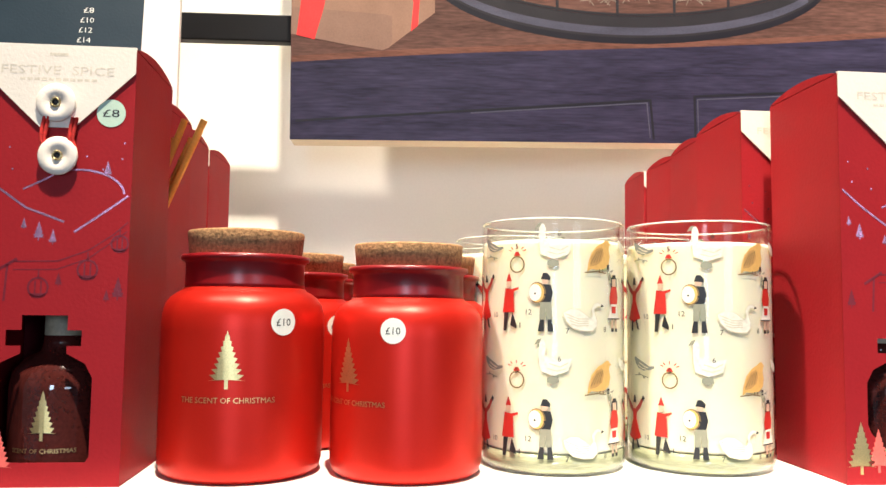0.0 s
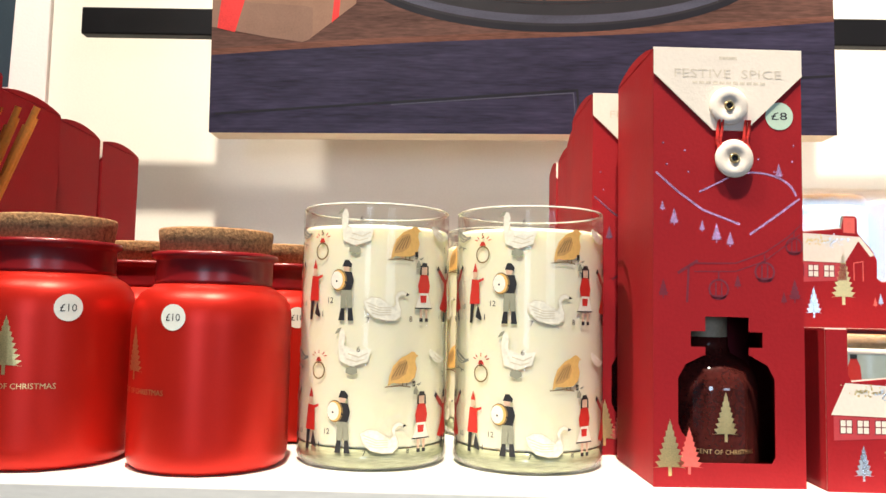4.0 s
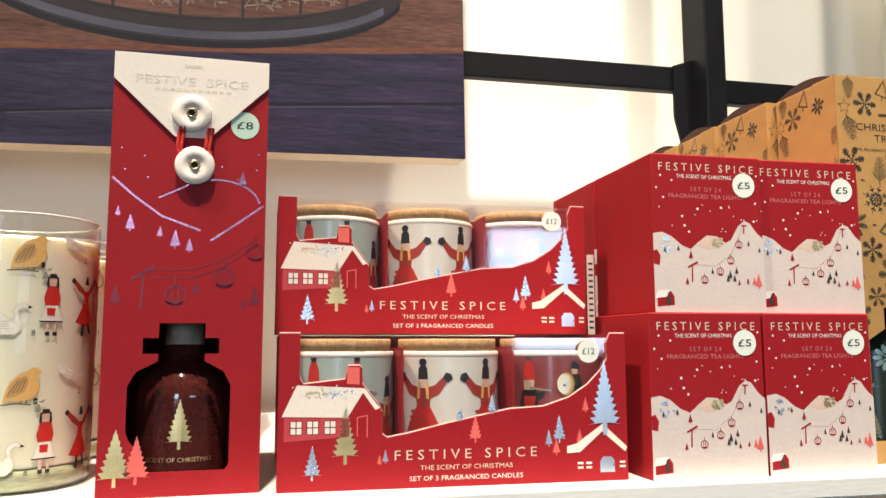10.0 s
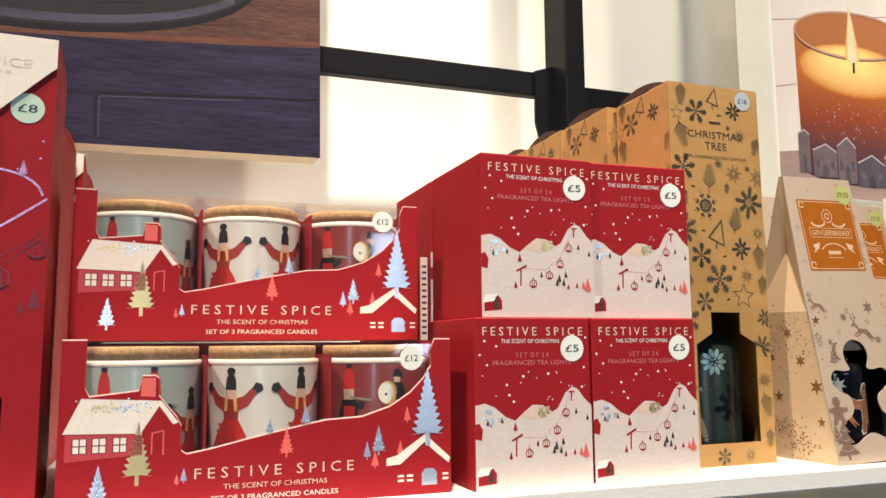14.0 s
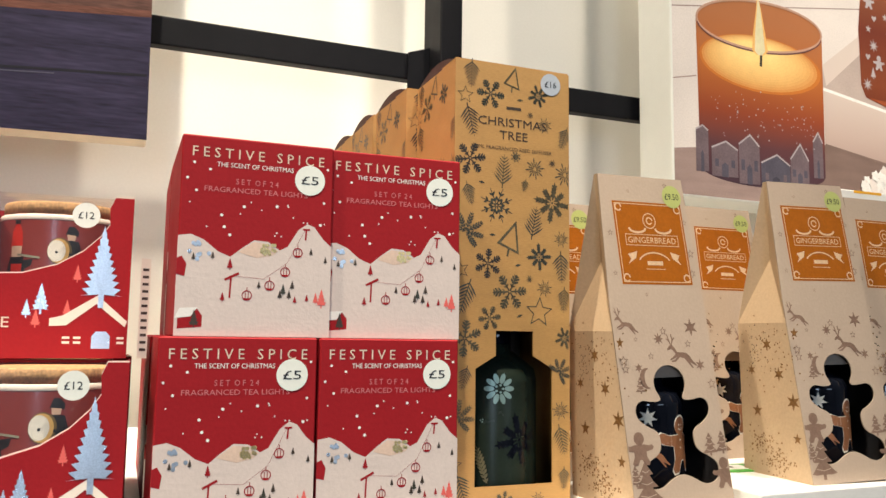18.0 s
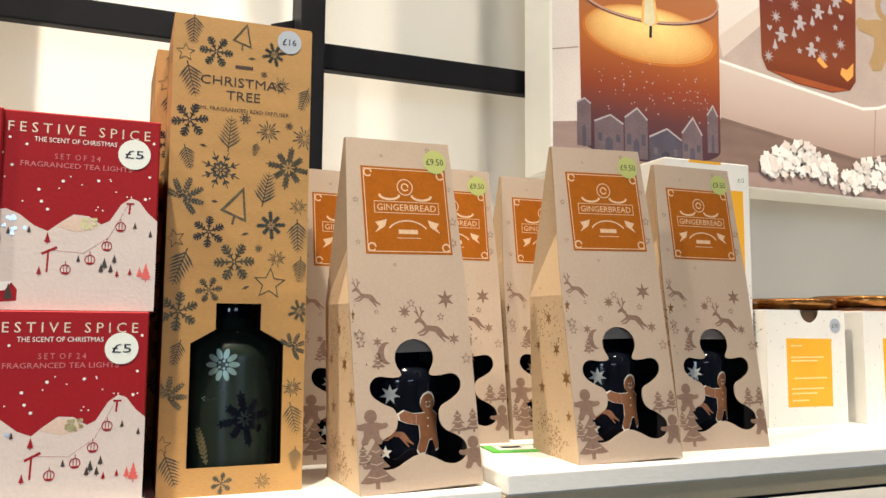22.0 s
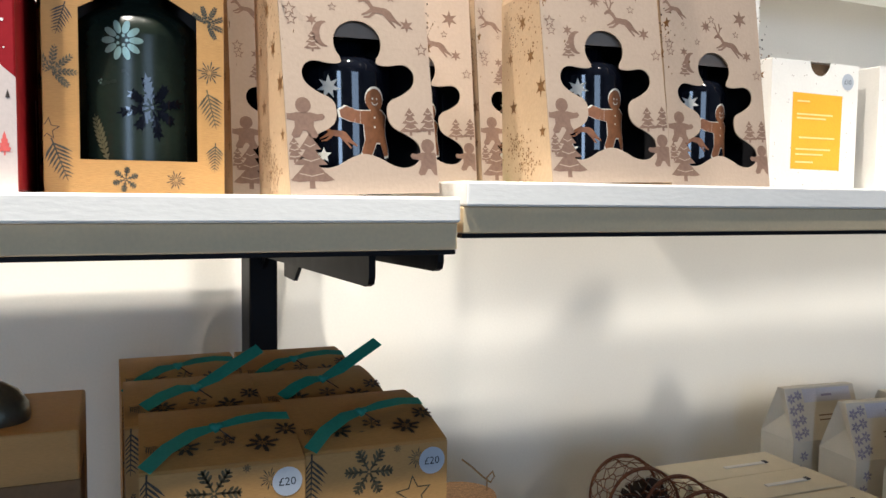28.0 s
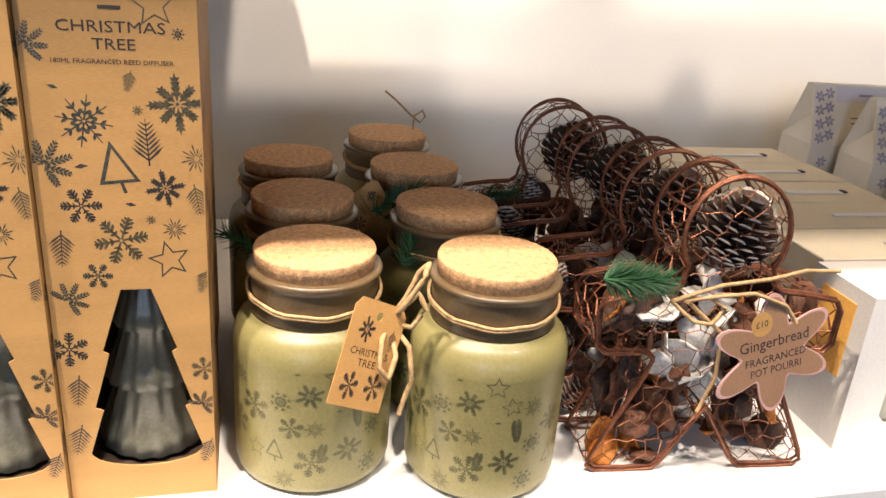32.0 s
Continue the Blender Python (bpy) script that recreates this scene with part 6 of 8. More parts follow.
def tree_diffuser_box():
    w, h, d = 0.0775, 0.2655, 0.066
    th = thing("reed_diffuser_box", "tall kraft card diffuser box printed with green snowflakes and firs", "gift box", "kraft diffuser boxes on the upper shelf")
    part("front_panel", plate([(-w / 2, 0), (w / 2, 0), (w / 2, h), (-w / 2, h)], [SLOT_BOTTLE]), KRAFT, th)
    carton_shell("carton", w, d, h, KRAFT, th)
    part("tuck_flap", arched_lid(w - 0.002, 0.003, d - 0.001, h + 0.0002, 0.0065), FLAP_DARK, th, "dark bowed edge of the tucked flap")
    part("lid", bm_box(-w / 2 + 0.0005, w / 2 - 0.0005, 0.0005, d * 0.35, h + 0.0001, h + 0.0009), KRAFT, th)
    foliage(th, clear_of(TALL_ITEMS, (-.030, .031, .008, .104)), clip=w / 2 - 0.0003)
    side = [i for i in TALL_ITEMS]
    foliage(th, [(k, u * 0.86, z, q, a) for k, u, z, q, a in clear_of(side, (-.02, .032, .206, .245))], pose(-w / 2, d / 2, 0, 0, 0, -90), clip=d / 2 - 0.0005)
    foliage(th, side[1::2], pose(w / 2, d / 2, 0, 0, 0, 90), clip=d / 2 - 0.0005)
    prints("brand_mark", [[(-.0050, .2382), (.0050, .2382), (.0050, .2400), (-.0050, .2400)]], BROWN_INK, th, off=0.0006)
    writing("title", "CHRISTMAS", -0.0005, .2300, 0.0465, 0.0052, BROWN_INK, th, off=0.0007)
    writing("title", "TREE", 0.0000, .2220, 0.0190, 0.0052, BROWN_INK, th, off=0.0007)
    writing("subtitle", "100ML FRAGRANCED REED DIFFUSER", -0.0008, .2137, 0.0540, 0.0021, BROWN_INK, th, off=0.0007)
    bo = part("bottle", lathe([(0.022, 0.002), (0.0285, 0.004), (0.0290, 0.008), (0.0290, 0.070), (0.0275, 0.077), (0.018, 0.085), (0.0130, 0.088), (0.0130, 0.092)], 44), DARK_GLASS, th, "dark green painted glass bottle", pose(0.001, 0.0335, 0.004))
    part("stopper", lathe([(0.0125, 0.092), (0.0128, 0.093), (0.0128, 0.108), (0.0115, 0.109)], 28), BLACK_GLASS, bo)
    sil = mat("verdigris_foil", (0.24, 0.34, 0.30), 0.35, 0.5)
    prints("flower_print", sum((shift([circle(0.66, 0, 0.34, 10, 0.17)], -0.007, 0.066, 0.0094, 2 * math.pi * k / 10) for k in range(10)), []) + [circle(-0.007 + 0.0022 * math.cos(1.26 * k), 0.066 + 0.0022 * math.sin(1.26 * k), 0.0008, 6) for k in range(5)], sil, bo, R=0.029, off=0.0005)
    prints("snowflake", shift(leaf_star(), 0.006, 0.036, 0.0165), BLACK_GLASS, bo, R=0.029, off=0.0005)
    prints("twig_print", shift(feather(-0.5, 0.5, 0.15, 9), -0.0175, 0.022, 0.022, 1.87), mat("olive_foil", (0.20, 0.17, 0.09), 0.4, 0.5), bo, R=0.029, off=0.0005)
    prints("berry_print", shift([circle(0, 0, .3, 6), circle(.7, .3, .3, 6), circle(.5, -.5, .3, 6)], -0.018, 0.0475, 0.0018), sil, bo, R=0.029, off=0.0005)
    # near-black sheet makes the box look shaded inside, behind the cut window
    part("inner_shade_sheet", bm_box(-w / 2 + 0.002, w / 2 - 0.002, d - 0.004, d - 0.002, 0.002, 0.13), BROWN_INK, th)
    return th


tall = tree_diffuser_box()
st = price_sticker("£16", 0.0255, .2575, 0.0070, STICKER_GREY, tall)
tall.matrix_basis = pose(0.7105, 0.4530, SHELF)
for x, y, a in ((0.7035, 0.522, 1), (0.702, 0.592, -1), (0.704, 0.662, 0)):
    copy_thing(tall, pose(x, y, SHELF, 0, 0, a))


# ---- gingerbread diffuser bags ----
def ginger_hole():
    r = [(0, .0205), (.008, .0175), (.0155, .0128), (.0235, .0125), (.0290, .0170), (.0292, .0245), (.0235, .0295), (.0150, .0335), (.0125, .0395), (.0135, .0475), (.0215, .0510), (.0280, .0560), (.0288, .0630), (.0240, .0678), (.0150, .0660), (.0085, .0665)]
    head = [(0.0122 * math.cos(radians(a)), 0.0775 + 0.0118 * math.sin(radians(a))) for a in range(-40, 91, 13)]
    half = [(u, 0.0125 + (v - 0.0125) * 0.94) for u, v in r + head]
    loop = half + [(-u, v) for u, v in half[::-1] if u > 1e-6]
    for _ in range(2):
        loop = [(a[0] + (b[0] - a[0]) * f, a[1] + (b[1] - a[1]) * f) for a, b in zip(loop, loop[1:] + loop[:1]) for f in (0.25, 0.75)]
    return loop


def deer(u, v, s):
    """A leaping reindeer in one outline."""
    p = [(-.54, .30), (-.66, .12), (-.86, -.06), (-.84, -.11), (-.50, .06), (-.66, -.16), (-.61, -.19), (-.22, .24), (.0, .28), (.24, .10), (.46, .09), (.45, .14), (.28, .17), (.14, .30), (.34, .22), (.52, .16), (.53, .21), (.36, .30), (.20, .42), (.30, .56), (.42, .64), (.58, .58), (.62, .64), (.52, .74), (.42, .80), (.52, .98), (.62, 1.06), (.60, 1.10), (.51, 1.04), (.56, 1.26), (.52, 1.27), (.45, 1.02), (.38, .82), (.32, 1.0), (.36, 1.24), (.31, 1.26), (.26, 1.06), (.18, 1.12), (.15, 1.08), (.26, .98), (.33, .80), (.20, .66), (.10, .50), (-.14, .48), (-.34, .46), (-.48, .38)]
    return shift([[(-x, z) for x, z in p]], u, v, s)


def ginger_figure(u, v, s):
    return shift([circle(0, .80, .20, 14), [(-.18, .62), (-.36, .58), (-.48, .60), (-.54, .52), (-.48, .44), (-.24, .40), (-.24, .26), (-.34, .06), (-.28, -.02), (-.14, .0), (-.04, .16), (.04, .16), (.14, .0), (.28, -.02), (.34, .06), (.24, .26), (.24, .40), (.48, .44), (.54, .52), (.48, .60), (.36, .58), (.18, .62)]], u, v, s)


def waving_figure(u, v, s):
    return shift([circle(.04, .82, .17, 16), [(-.10, .66), (-.26, .66), (-.42, .72), (-.52, .66), (-.50, .56), (-.36, .50), (-.16, .46), (-.14, .24), (-.20, .06), (-.16, -.02), (-.04, -.01), (.06, .20), (.14, .20), (.24, .00), (.36, .02), (.36, .12), (.28, .30), (.26, .46), (.30, .60), (.16, .68)]], u, v, s)


def tiered_fir(u, v, s):
    """A fir of three scalloped tiers in one outline."""
    half = [(.05, 0), (.05, .13), (.24, .12), (.42, .15), (.26, .28), (.13, .42), (.31, .43), (.18, .56), (.09, .70), (.20, .71), (.09, .86)]
    return shift([half + [(0, 1)] + [(-x, z) for x, z in half[::-1]]], u, v, s)


candle_poster()

LABEL_INK = mat("pale_label_print", (0.62, 0.42, 0.26), 0.5, 0.2, var=0.15, scale=150)
GINGER = mat("ginger_brown_print", (0.26, 0.105, 0.045), 0.5, var=0.2, scale=200)
PINK_SIDE = mat("tan_card", (0.52, 0.375, 0.235), 0.62, var=0.08, scale=25)


def gingerbread_bag():
    w, wt, d, k, h, yr = 0.0375, 0.0338, 0.064, 0.105, 0.205, 0.032
    th = thing("gift_bag", "blush card gable bag with gingerbread-figure window and orange label", "gift bag", "gingerbread gable bags")
    lean = math.degrees(math.atan2(yr, h))
    sl = math.hypot(yr, h)
    face = pose(0, 0, 0, -lean)
    trim = lambda polys: [[(min(max(u, 0.0004 - w), w - 0.0004), z) for u, z in p] for p in polys]
    m = face @ pose(0, 0, 0.1085)
    part("front_panel", plate([(-w, 0), (w, 0), (w, 0.122), (wt, sl), (-wt, sl), (-w, 0.122)], [ginger_hole()], 0.0008), PINK_CARD, th, m=face)
    kf = yr * k / h
    v = [(-w, kf, k), (w, kf, k), (wt, yr, h), (-wt, yr, h), (-wt, yr + 0.004, h), (wt, yr + 0.004, h), (w, d, k), (-w, d, k), (-w, d, 0), (w, d, 0), (-w, 0.0006, 0), (w, 0.0006, 0), (-w + 0.012, yr + 0.010, h - 0.055), (w - 0.012, yr + 0.010, h - 0.055)]
    f = [(3, 2, 5, 4), (4, 5, 6, 7), (7, 6, 9, 8), (10, 0, 7, 8), (11, 9, 6, 1), (8, 9, 11, 10), (0, 12, 7), (0, 3, 12), (3, 4, 12), (4, 7, 12), (1, 6, 13), (1, 13, 2), (2, 13, 5), (5, 13, 6)]
    part("bag", mesh_of("bag", v, f), PINK_SIDE, th, "kraft-toned bag sides")
    lab = prints("label_panel", [[(-.0255, .0270), (.0305, .0270), (.0300, .0815), (-.0258, .0815)]], ORANGE, th, "orange printed label", m=m)
    prints("label_border", ribbon([(-.0240, .0286), (.0290, .0286), (.0286, .0800), (-.0242, .0800), (-.0240, .0286)], .0005), LABEL_INK, lab, off=0.0007)
    each("corner_scroll", [ribbon(circle(u, z, .0024, 10), .0009) for u, z in ((-.0215, .0312), (.0265, .0312), (-.0215, .0775), (.0262, .0775))], LABEL_INK, lab, off=0.0008)
    prints("emblem", ribbon(circle(.0020, .0690, .0050, 18) + [(.0070, .0690)], .0006) + ribbon(circle(.0020, .0690, .0022, 12), .0008), LABEL_INK, lab, off=0.0008)
    each("scroll", [ribbon(arc_points(.0020 + s * .0105, .0640, .0065, .0030, 180 if s > 0 else 0, 360 if s > 0 else -180), .0014) for s in (-1, 1)], LABEL_INK, lab, off=0.0008)
    writing("title", "GINGERBREAD", .0024, .0560, .0385, .0040, LABEL_INK, lab, off=0.0008)
    prints("title_frame", ribbon([(-.0185, .0525), (.0235, .0525), (.0235, .0596), (-.0185, .0596), (-.0185, .0525)], .0004), LABEL_INK, lab, off=0.0008)
    each("banner_end", [[[(-.0190, .0400), (-.0125, .0440), (-.0110, .0485), (-.0185, .0465), (-.0165, .0435)]], [[(.0235, .0400), (.0170, .0440), (.0155, .0485), (.0230, .0465), (.0210, .0435)]]], LABEL_INK, lab, off=0.0008)
    prints("banner_text", ribbon(arc_points(.0022, .0380, .0140, .0098, 150, 30), .0009), LABEL_INK, lab, off=0.0008)
    prints("brand_mark", [[(-.0040, .0395), (.0085, .0395), (.0085, .0422), (-.0040, .0422)]], LABEL_INK, lab, off=0.0008)
    prints("rule", ribbon([(-.0055, .0370), (.0100, .0370)], .0004), LABEL_INK, lab, off=0.0008)
    for u, z, s, n in ((.0190, .094, .0016, 5), (-.012, .0885, .0011, 5), (.031, .069, .0018, 5), (-.030, .060, .0018, 5), (.0325, .048, .0026, 5), (.0315, .0345, .0026, 6), (-.030, .034, .0015, 5), (-.008, .0205, .0011, 5)):
        prints("star_print", shift(star_line(n, .45, .25), u, z, s), TAUPE, th, m=m)
    for u, z, s, n in ((.0230, .1080, .0060, 6), (-.0040, .1010, .0042, 8), (.0005, .1058, .0024, 5), (.0190, .0975, .0022, 5), (-.0115, .0905, .0020, 5), (-.0325, .0880, .0030, 5), (-.0320, .0830, .0026, 5), (-.0220, .0835, .0032, 6), (.0265, .0840, .0040, 6), (.0335, .0720, .0030, 5), (-.0215, .1010, .0014, 5)):
        prints("star_print", trim(shift(star_fill(n, .40) if n > 5 else star_line(n, .45, .22), u, z, s)), TAUPE, th, m=face)
    prints("reindeer", trim(deer(-.0285, .1060, .0115)), TAUPE, th, m=face)
    prints("reindeer", deer(.0110, .0850, .0150), TAUPE, th, m=face)
    prints("moon", [arc_points(-.0165, .0770, .0058, .0064, 80, 280) + arc_points(-.0150, .0770, .0036, .0056, 270, 90)], TAUPE, th, m=face)
    for u, z, s in ((-.0290, .0270, .0190), (.0330, .0090, .0180)):
        prints("gingerbread_figure", trim(ginger_figure(u, z, s)), TAUPE, th, m=face)
    for u, z, s in ((-.0270, .0030, .0260), (.0245, .0285, .0140), (.0345, .0290, .0140), (-.0225, .0680, .0100), (-.0345, .0150, .0120)):
        prints("fir_print", trim(tiered_fir(u, z, s)), TAUPE, th, m=face)
        prints("fir_garland", sum((ribbon([(u - s * q, z + s * y), (u, z + s * (y - .05)), (u + s * q, z + s * y)], .0005) for q, y in ((.22, .27), (.16, .54), (.10, .80))), []), PINK_CARD, th, off=0.0007, m=face)
    rng = random.Random(8)
    for s in (-1, 1):
        sm = pose(s * w, d / 2, 0, 0, 0, 90 * s)
        prints("gold_spatter", [circle(rng.gauss(-0.012, .007), rng.gauss(.020, .007), rng.uniform(.0003, .0009), 5) for _ in range(90)] + [circle(rng.gauss(0, .014), rng.gauss(.085, .010), rng.uniform(.0003, .0008), 5) for _ in range(80)], GOLD_DARK, th, m=sm)
        for u, z, r, n in ((.018, .052, .0062, 6), (-.016, .044, .0050, 5), (-.004, .090, .0048, 6), (.020, .028, .0040, 5), (.006, .070, .0050, 6), (-.020, .072, .0040, 6), (.022, .098, .0038, 5)):
            prints("gold_star", shift(star_fill(n, .4), u, z, r), GOLD_DARK, th, m=sm)
        prints("gold_burst", [circle(rng.gauss(0.004, .006), rng.gauss(.012, .005), rng.uniform(.0003, .0008), 5) for _ in range(90)], GOLD_DARK, th, m=sm)
        prints("black_spatter", [circle(rng.gauss(-0.016, .006), rng.gauss(.085, .010), rng.uniform(.0002, .0006), 5) for _ in range(50)], BROWN_INK, th, m=sm)
    bo = part("bottle", lathe([(0.020, 0.003), (0.0250, 0.005), (0.0255, 0.009), (0.0255, 0.058), (0.0235, 0.064), (0.0135, 0.068), (0.0130, 0.074)], 40), BLACK_GLASS, th, "glossy black glass diffuser bottle", pose(0, 0.0385, 0.002))
    part("stopper", lathe([(0.0128, 0.074), (0.0130, 0.0745), (0.0130, 0.083), (0.0120, 0.084)], 24), BLACK_GLASS, bo)
    prints_multi("gingerbread_figure", [(INK["white"], [[(.0085 + (p[0] - .0085) * 1.07, .0330 + (p[1] - .0330) * 1.07) for p in q] for q in waving_figure(.0085, .0165, .0335)]), (GINGER, waving_figure(.0085, .0165, .0335)), (INK["white"], [circle(.0084, .0447, .0006, 6), circle(.0112, .0447, .0006, 6), circle(.0096, .0355, .0006, 6), circle(.0096, .0308, .0006, 6)] + ribbon(arc_points(.0098, .0436, .0021, .0019, 200, 340), .0005))], bo, R=.0255)
    prints("reindeer", deer(-.0120, .0225, .0135), GINGER, bo, R=.0255)
    each("star_print", [shift(star_fill(7, .45), -.0140, .0500, .0060), shift(star_fill(5, .45), -.0170, .0170, .0040)], INK["white"], bo, R=.0255)
    # black sheets inside the bag stand in for the shade of its interior
    part("inner_shade_sheet", bm_box(-w + 0.002, w - 0.002, d - 0.004, d - 0.003, 0.002, k), BLACK_INK, th)
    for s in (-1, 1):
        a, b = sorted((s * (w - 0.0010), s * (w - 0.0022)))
        part("inner_shade_sheet", mesh_of("inner_shade_sheet", [(x, y, z) for x in (a, b) for y, z in ((.0025, .002), (d - .0045, .002), (d - .0045, .100), (.0025 + yr * .100 / h, .100))], [(0, 3, 2, 1), (4, 5, 6, 7), (0, 1, 5, 4), (1, 2, 6, 5), (2, 3, 7, 6), (3, 0, 4, 7)]), BLACK_INK, th)
    part("inner_flap", bm_box(-0.016, 0.016, 0.004, 0.0046, .0775, k - .002), PINK_CARD, th, m=face)
    price_sticker("£9.50", .0235, .0865, .0078, STICKER_LIME, th, m=m, off=0.0016)
    return th


bag = gingerbread_bag()
bag.matrix_basis = pose(0.8125, 0.4250, SHELF + 0.001, 0, -1.6, 3)
for x, y, z, a in ((0.9520, 0.4255, SHELF2, -2), (1.0470, 0.4490, SHELF2, -1), (0.8790, 0.528, SHELF2, -2), (0.801, 0.530, SHELF, 2), (0.963, 0.536, SHELF2, -2), (1.026, 0.635, SHELF2, 0)):
    copy_thing(bag, pose(x, y, z + (0.0008 if y < 0.43 else 0), 0, -1.4 if y < 0.43 else 0, a))
ticket = thing("shelf_ticket", "small green and white shelf ticket lying flat", "ticket", m=pose(0.884, 0.485, SHELF2, 0, 0, -6))
part("card", bm_box(0, 0.044, 0, 0.028, 0.0002, 0.0012), mat("ticket_green", (0.10, 0.42, 0.06), 0.5), ticket)
part("printed_panel", bm_box(0.006, 0.036, 0.005, 0.023, 0.0013, 0.0016), WHITE_CARD, ticket)
part("printed_bar", bm_box(0.010, 0.024, 0.011, 0.017, 0.0017, 0.0019), BLACK_INK, ticket)


# ---- white boxes and tins at the far end ----
def yellow_box(w=0.092, h=0.100, d=0.09):
    th = thing("candle_box", "white card candle box with yellow printed panel and thumb notch", "gift box", "white and yellow candle boxes")
    notch = [(-w / 2, 0), (w / 2, 0), (w / 2, h)] + [(0.004 + 0.011 * math.cos(radians(a)), h - 0.011 * math.sin(radians(a))) for a in range(0, 181, 20)] + [(-w / 2, h)]
    part("front_panel", plate(notch), WHITE_CARD, th)
    carton_shell("carton", w, d, h, WHITE_CARD, th)
    part("inner_panel", bm_box(-w / 2 + 0.003, w / 2 - 0.003, 0.003, 0.004, h - 0.03, h - 0.001), KRAFT_DARK, th)
    yp = prints("printed_panel", [[(-.0238, .0165), (.0285, .0160), (.0290, .0750), (-.0240, .0755)]], YELLOW, th, "yellow printed panel")
    pale = mat("pale_yellow_print", (0.90, 0.66, 0.28), 0.6)
    each("line_of_print", [ribbon([(u0, v), (u1, v)], .0012) for u0, u1, v in ((-.019, -.006, .069), (-.019, .019, .059), (-.019, .012, .056), (-.016, .022, .041), (-.019, .018, .032), (-.019, .010, .028), (-.019, .0, .022))], pale, yp, off=0.0008)
    rng = random.Random(2)
    prints("speckle", [circle(rng.uniform(-w / 2, w / 2) * .95, rng.uniform(0, h), .0004, 5) for _ in range(60)], TAUPE, th)
    price_sticker("£10", .034, .0865, .0065, STICKER_GREY, th)
    return th


yb = yellow_box()
yb.matrix_basis = pose(1.2080, 0.530, SHELF2, 0, 0, 1)
copy_thing(yb, pose(1.3130, 0.520, SHELF2, 0, 0, -3))
copy_thing(yb, pose(1.412, 0.528, SHELF2, 0, 0, 0))
tallw = thing("gift_box", "tall white card box with a yellow printed side panel", "gift box", m=pose(1.1135, 0.5400, SHELF2, 0, 0, 0))
part("carton", bm_box(-0.045, 0.045, 0, 0.085, 0, 0.227, 0.0008, 1), WHITE_CARD, tallw)
prints("printed_panel", [[(-.030, .128), (.0375, .128), (.0375, .203), (-.030, .203)]], YELLOW, tallw)
prints("orange_strip", [[(-.020, .2245), (.014, .2245), (.014, .2268), (-.020, .2268)]], YELLOW, tallw)
price_sticker("£12", .0355, .2125, .0062, STICKER_WHITE, tallw)
LID = mat("bronze_lid", (0.30, 0.13, 0.035), 0.25, 0.9, var=0.2)
TIN = mat("dark_amber_glass", (0.09, 0.03, 0.01), 0.15, 0, coat=0.5)


def tin(m):
    th = thing("candle_jar", "dark amber candle jar with a flat bronze lid", "candle", "bronze-lidded candle jars", m)
    part("jar", lathe([(0.040, 0), (0.044, 0.002), (0.045, 0.006), (0.045, 0.098), (0.043, 0.100)], 40), TIN, th)
    part("lid", lathe([(0.045, 0.1002), (0.0475, 0.1008), (0.048, 0.109), (0.0465, 0.111), (0.046, 0.1105), (0.0, 0.1105)], 44, False), LID, th, "bronze metal lid")
    part("ribbon", lathe([(0.0453, 0.088), (0.0458, 0.0885), (0.0458, 0.096), (0.0453, 0.0965)], 44, False), ORANGE, th)
    return th


for x, y, z in ((1.235, 0.685, 0), (1.335, 0.675, 0.004), (1.425, 0.665, 0.008), (1.52, 0.66, 0)):
    tin(pose(x, y, SHELF2 + 0.0, 0, 0, 0)).scale = (1, 1, 1 + z * 10)
rb = thing("round_box", "pale round lidded box with a printed lattice pattern", "box", m=pose(1.418, 0.80, SHELF2))
part("box", lathe([(0.050, 0), (0.052, 0.001), (0.052, 0.107), (0.050, 0.110), (0.0, 0.110)], 48, False), SNOWY, rb)
prints("lattice", sum((ribbon([(-.08 + .012 * k, .080), (-.068 + .012 * k, .104)], .0008) + ribbon([(-.068 + .012 * k, .080), (-.08 + .012 * k, .104)], .0008) for k in range(14)), []), MUTED, rb, R=.052)


# ---- lower shelf: tall kraft boxes tied with ribbon ----
GIFT = [("flake", 240, 212, 55), ("star", 352, 272, 40), ("burst", 360, 195, 24), ("cross", 310, 170, 10), ("sprig", 102, 215, 110), ("cross", 398, 322, 14), ("bough", 100, 350, 48), ("leafy", 390, 450, 62), ("cross", 200, 485, 52), ("fir", 325, 570, 95), ("sprig", 295, 410, 44), ("tree", 258, 575, 105), ("cross", 308, 463, 12), ("leaf", 145, 423, 22), ("leaf", 185, 572, 26), ("bough", 112, 570, 60), ("burst", 424, 555, 32), ("leafy", 355, 615, 42), ("flake", 178, 650, 40), ("sprig", 422, 640, 70), ("flake", 254, 722, 54), ("burst", 370, 700, 26), ("cross", 320, 680, 11), ("leaf", 280, 648, 22), ("star", 355, 765, 40), ("sprig", 128, 738, 80), ("flake", 198, 797, 30), ("sprig", 212, 865, 70), ("bough", 130, 850, 48), ("burst", 345, 835, 26), ("leafy", 395, 905, 55), ("sprig", 428, 815, 60), ("flake", 120, 960, 42), ("sprig", 130, 1060, 80), ("flake", 420, 1020, 30), ("bough", 410, 1110, 40), ("sprig", 120, 1180, 80), ("flake", 170, 1290, 36), ("leafy", 330, 1320, 40), ("sprig", 420, 1230, 70), ("star", 140, 1390, 30), ("flake", 260, 1430, 44), ("sprig", 400, 1420, 60)]
GIFT_ITEMS = [(k, (x - 263) / 4430, .305 - (y - 165) / 4430 * 1.145, r / 4000, (i * 37 % 60 - 30) * 0.012) for i, (k, x, y, r) in enumerate(GIFT) if y < 1290]


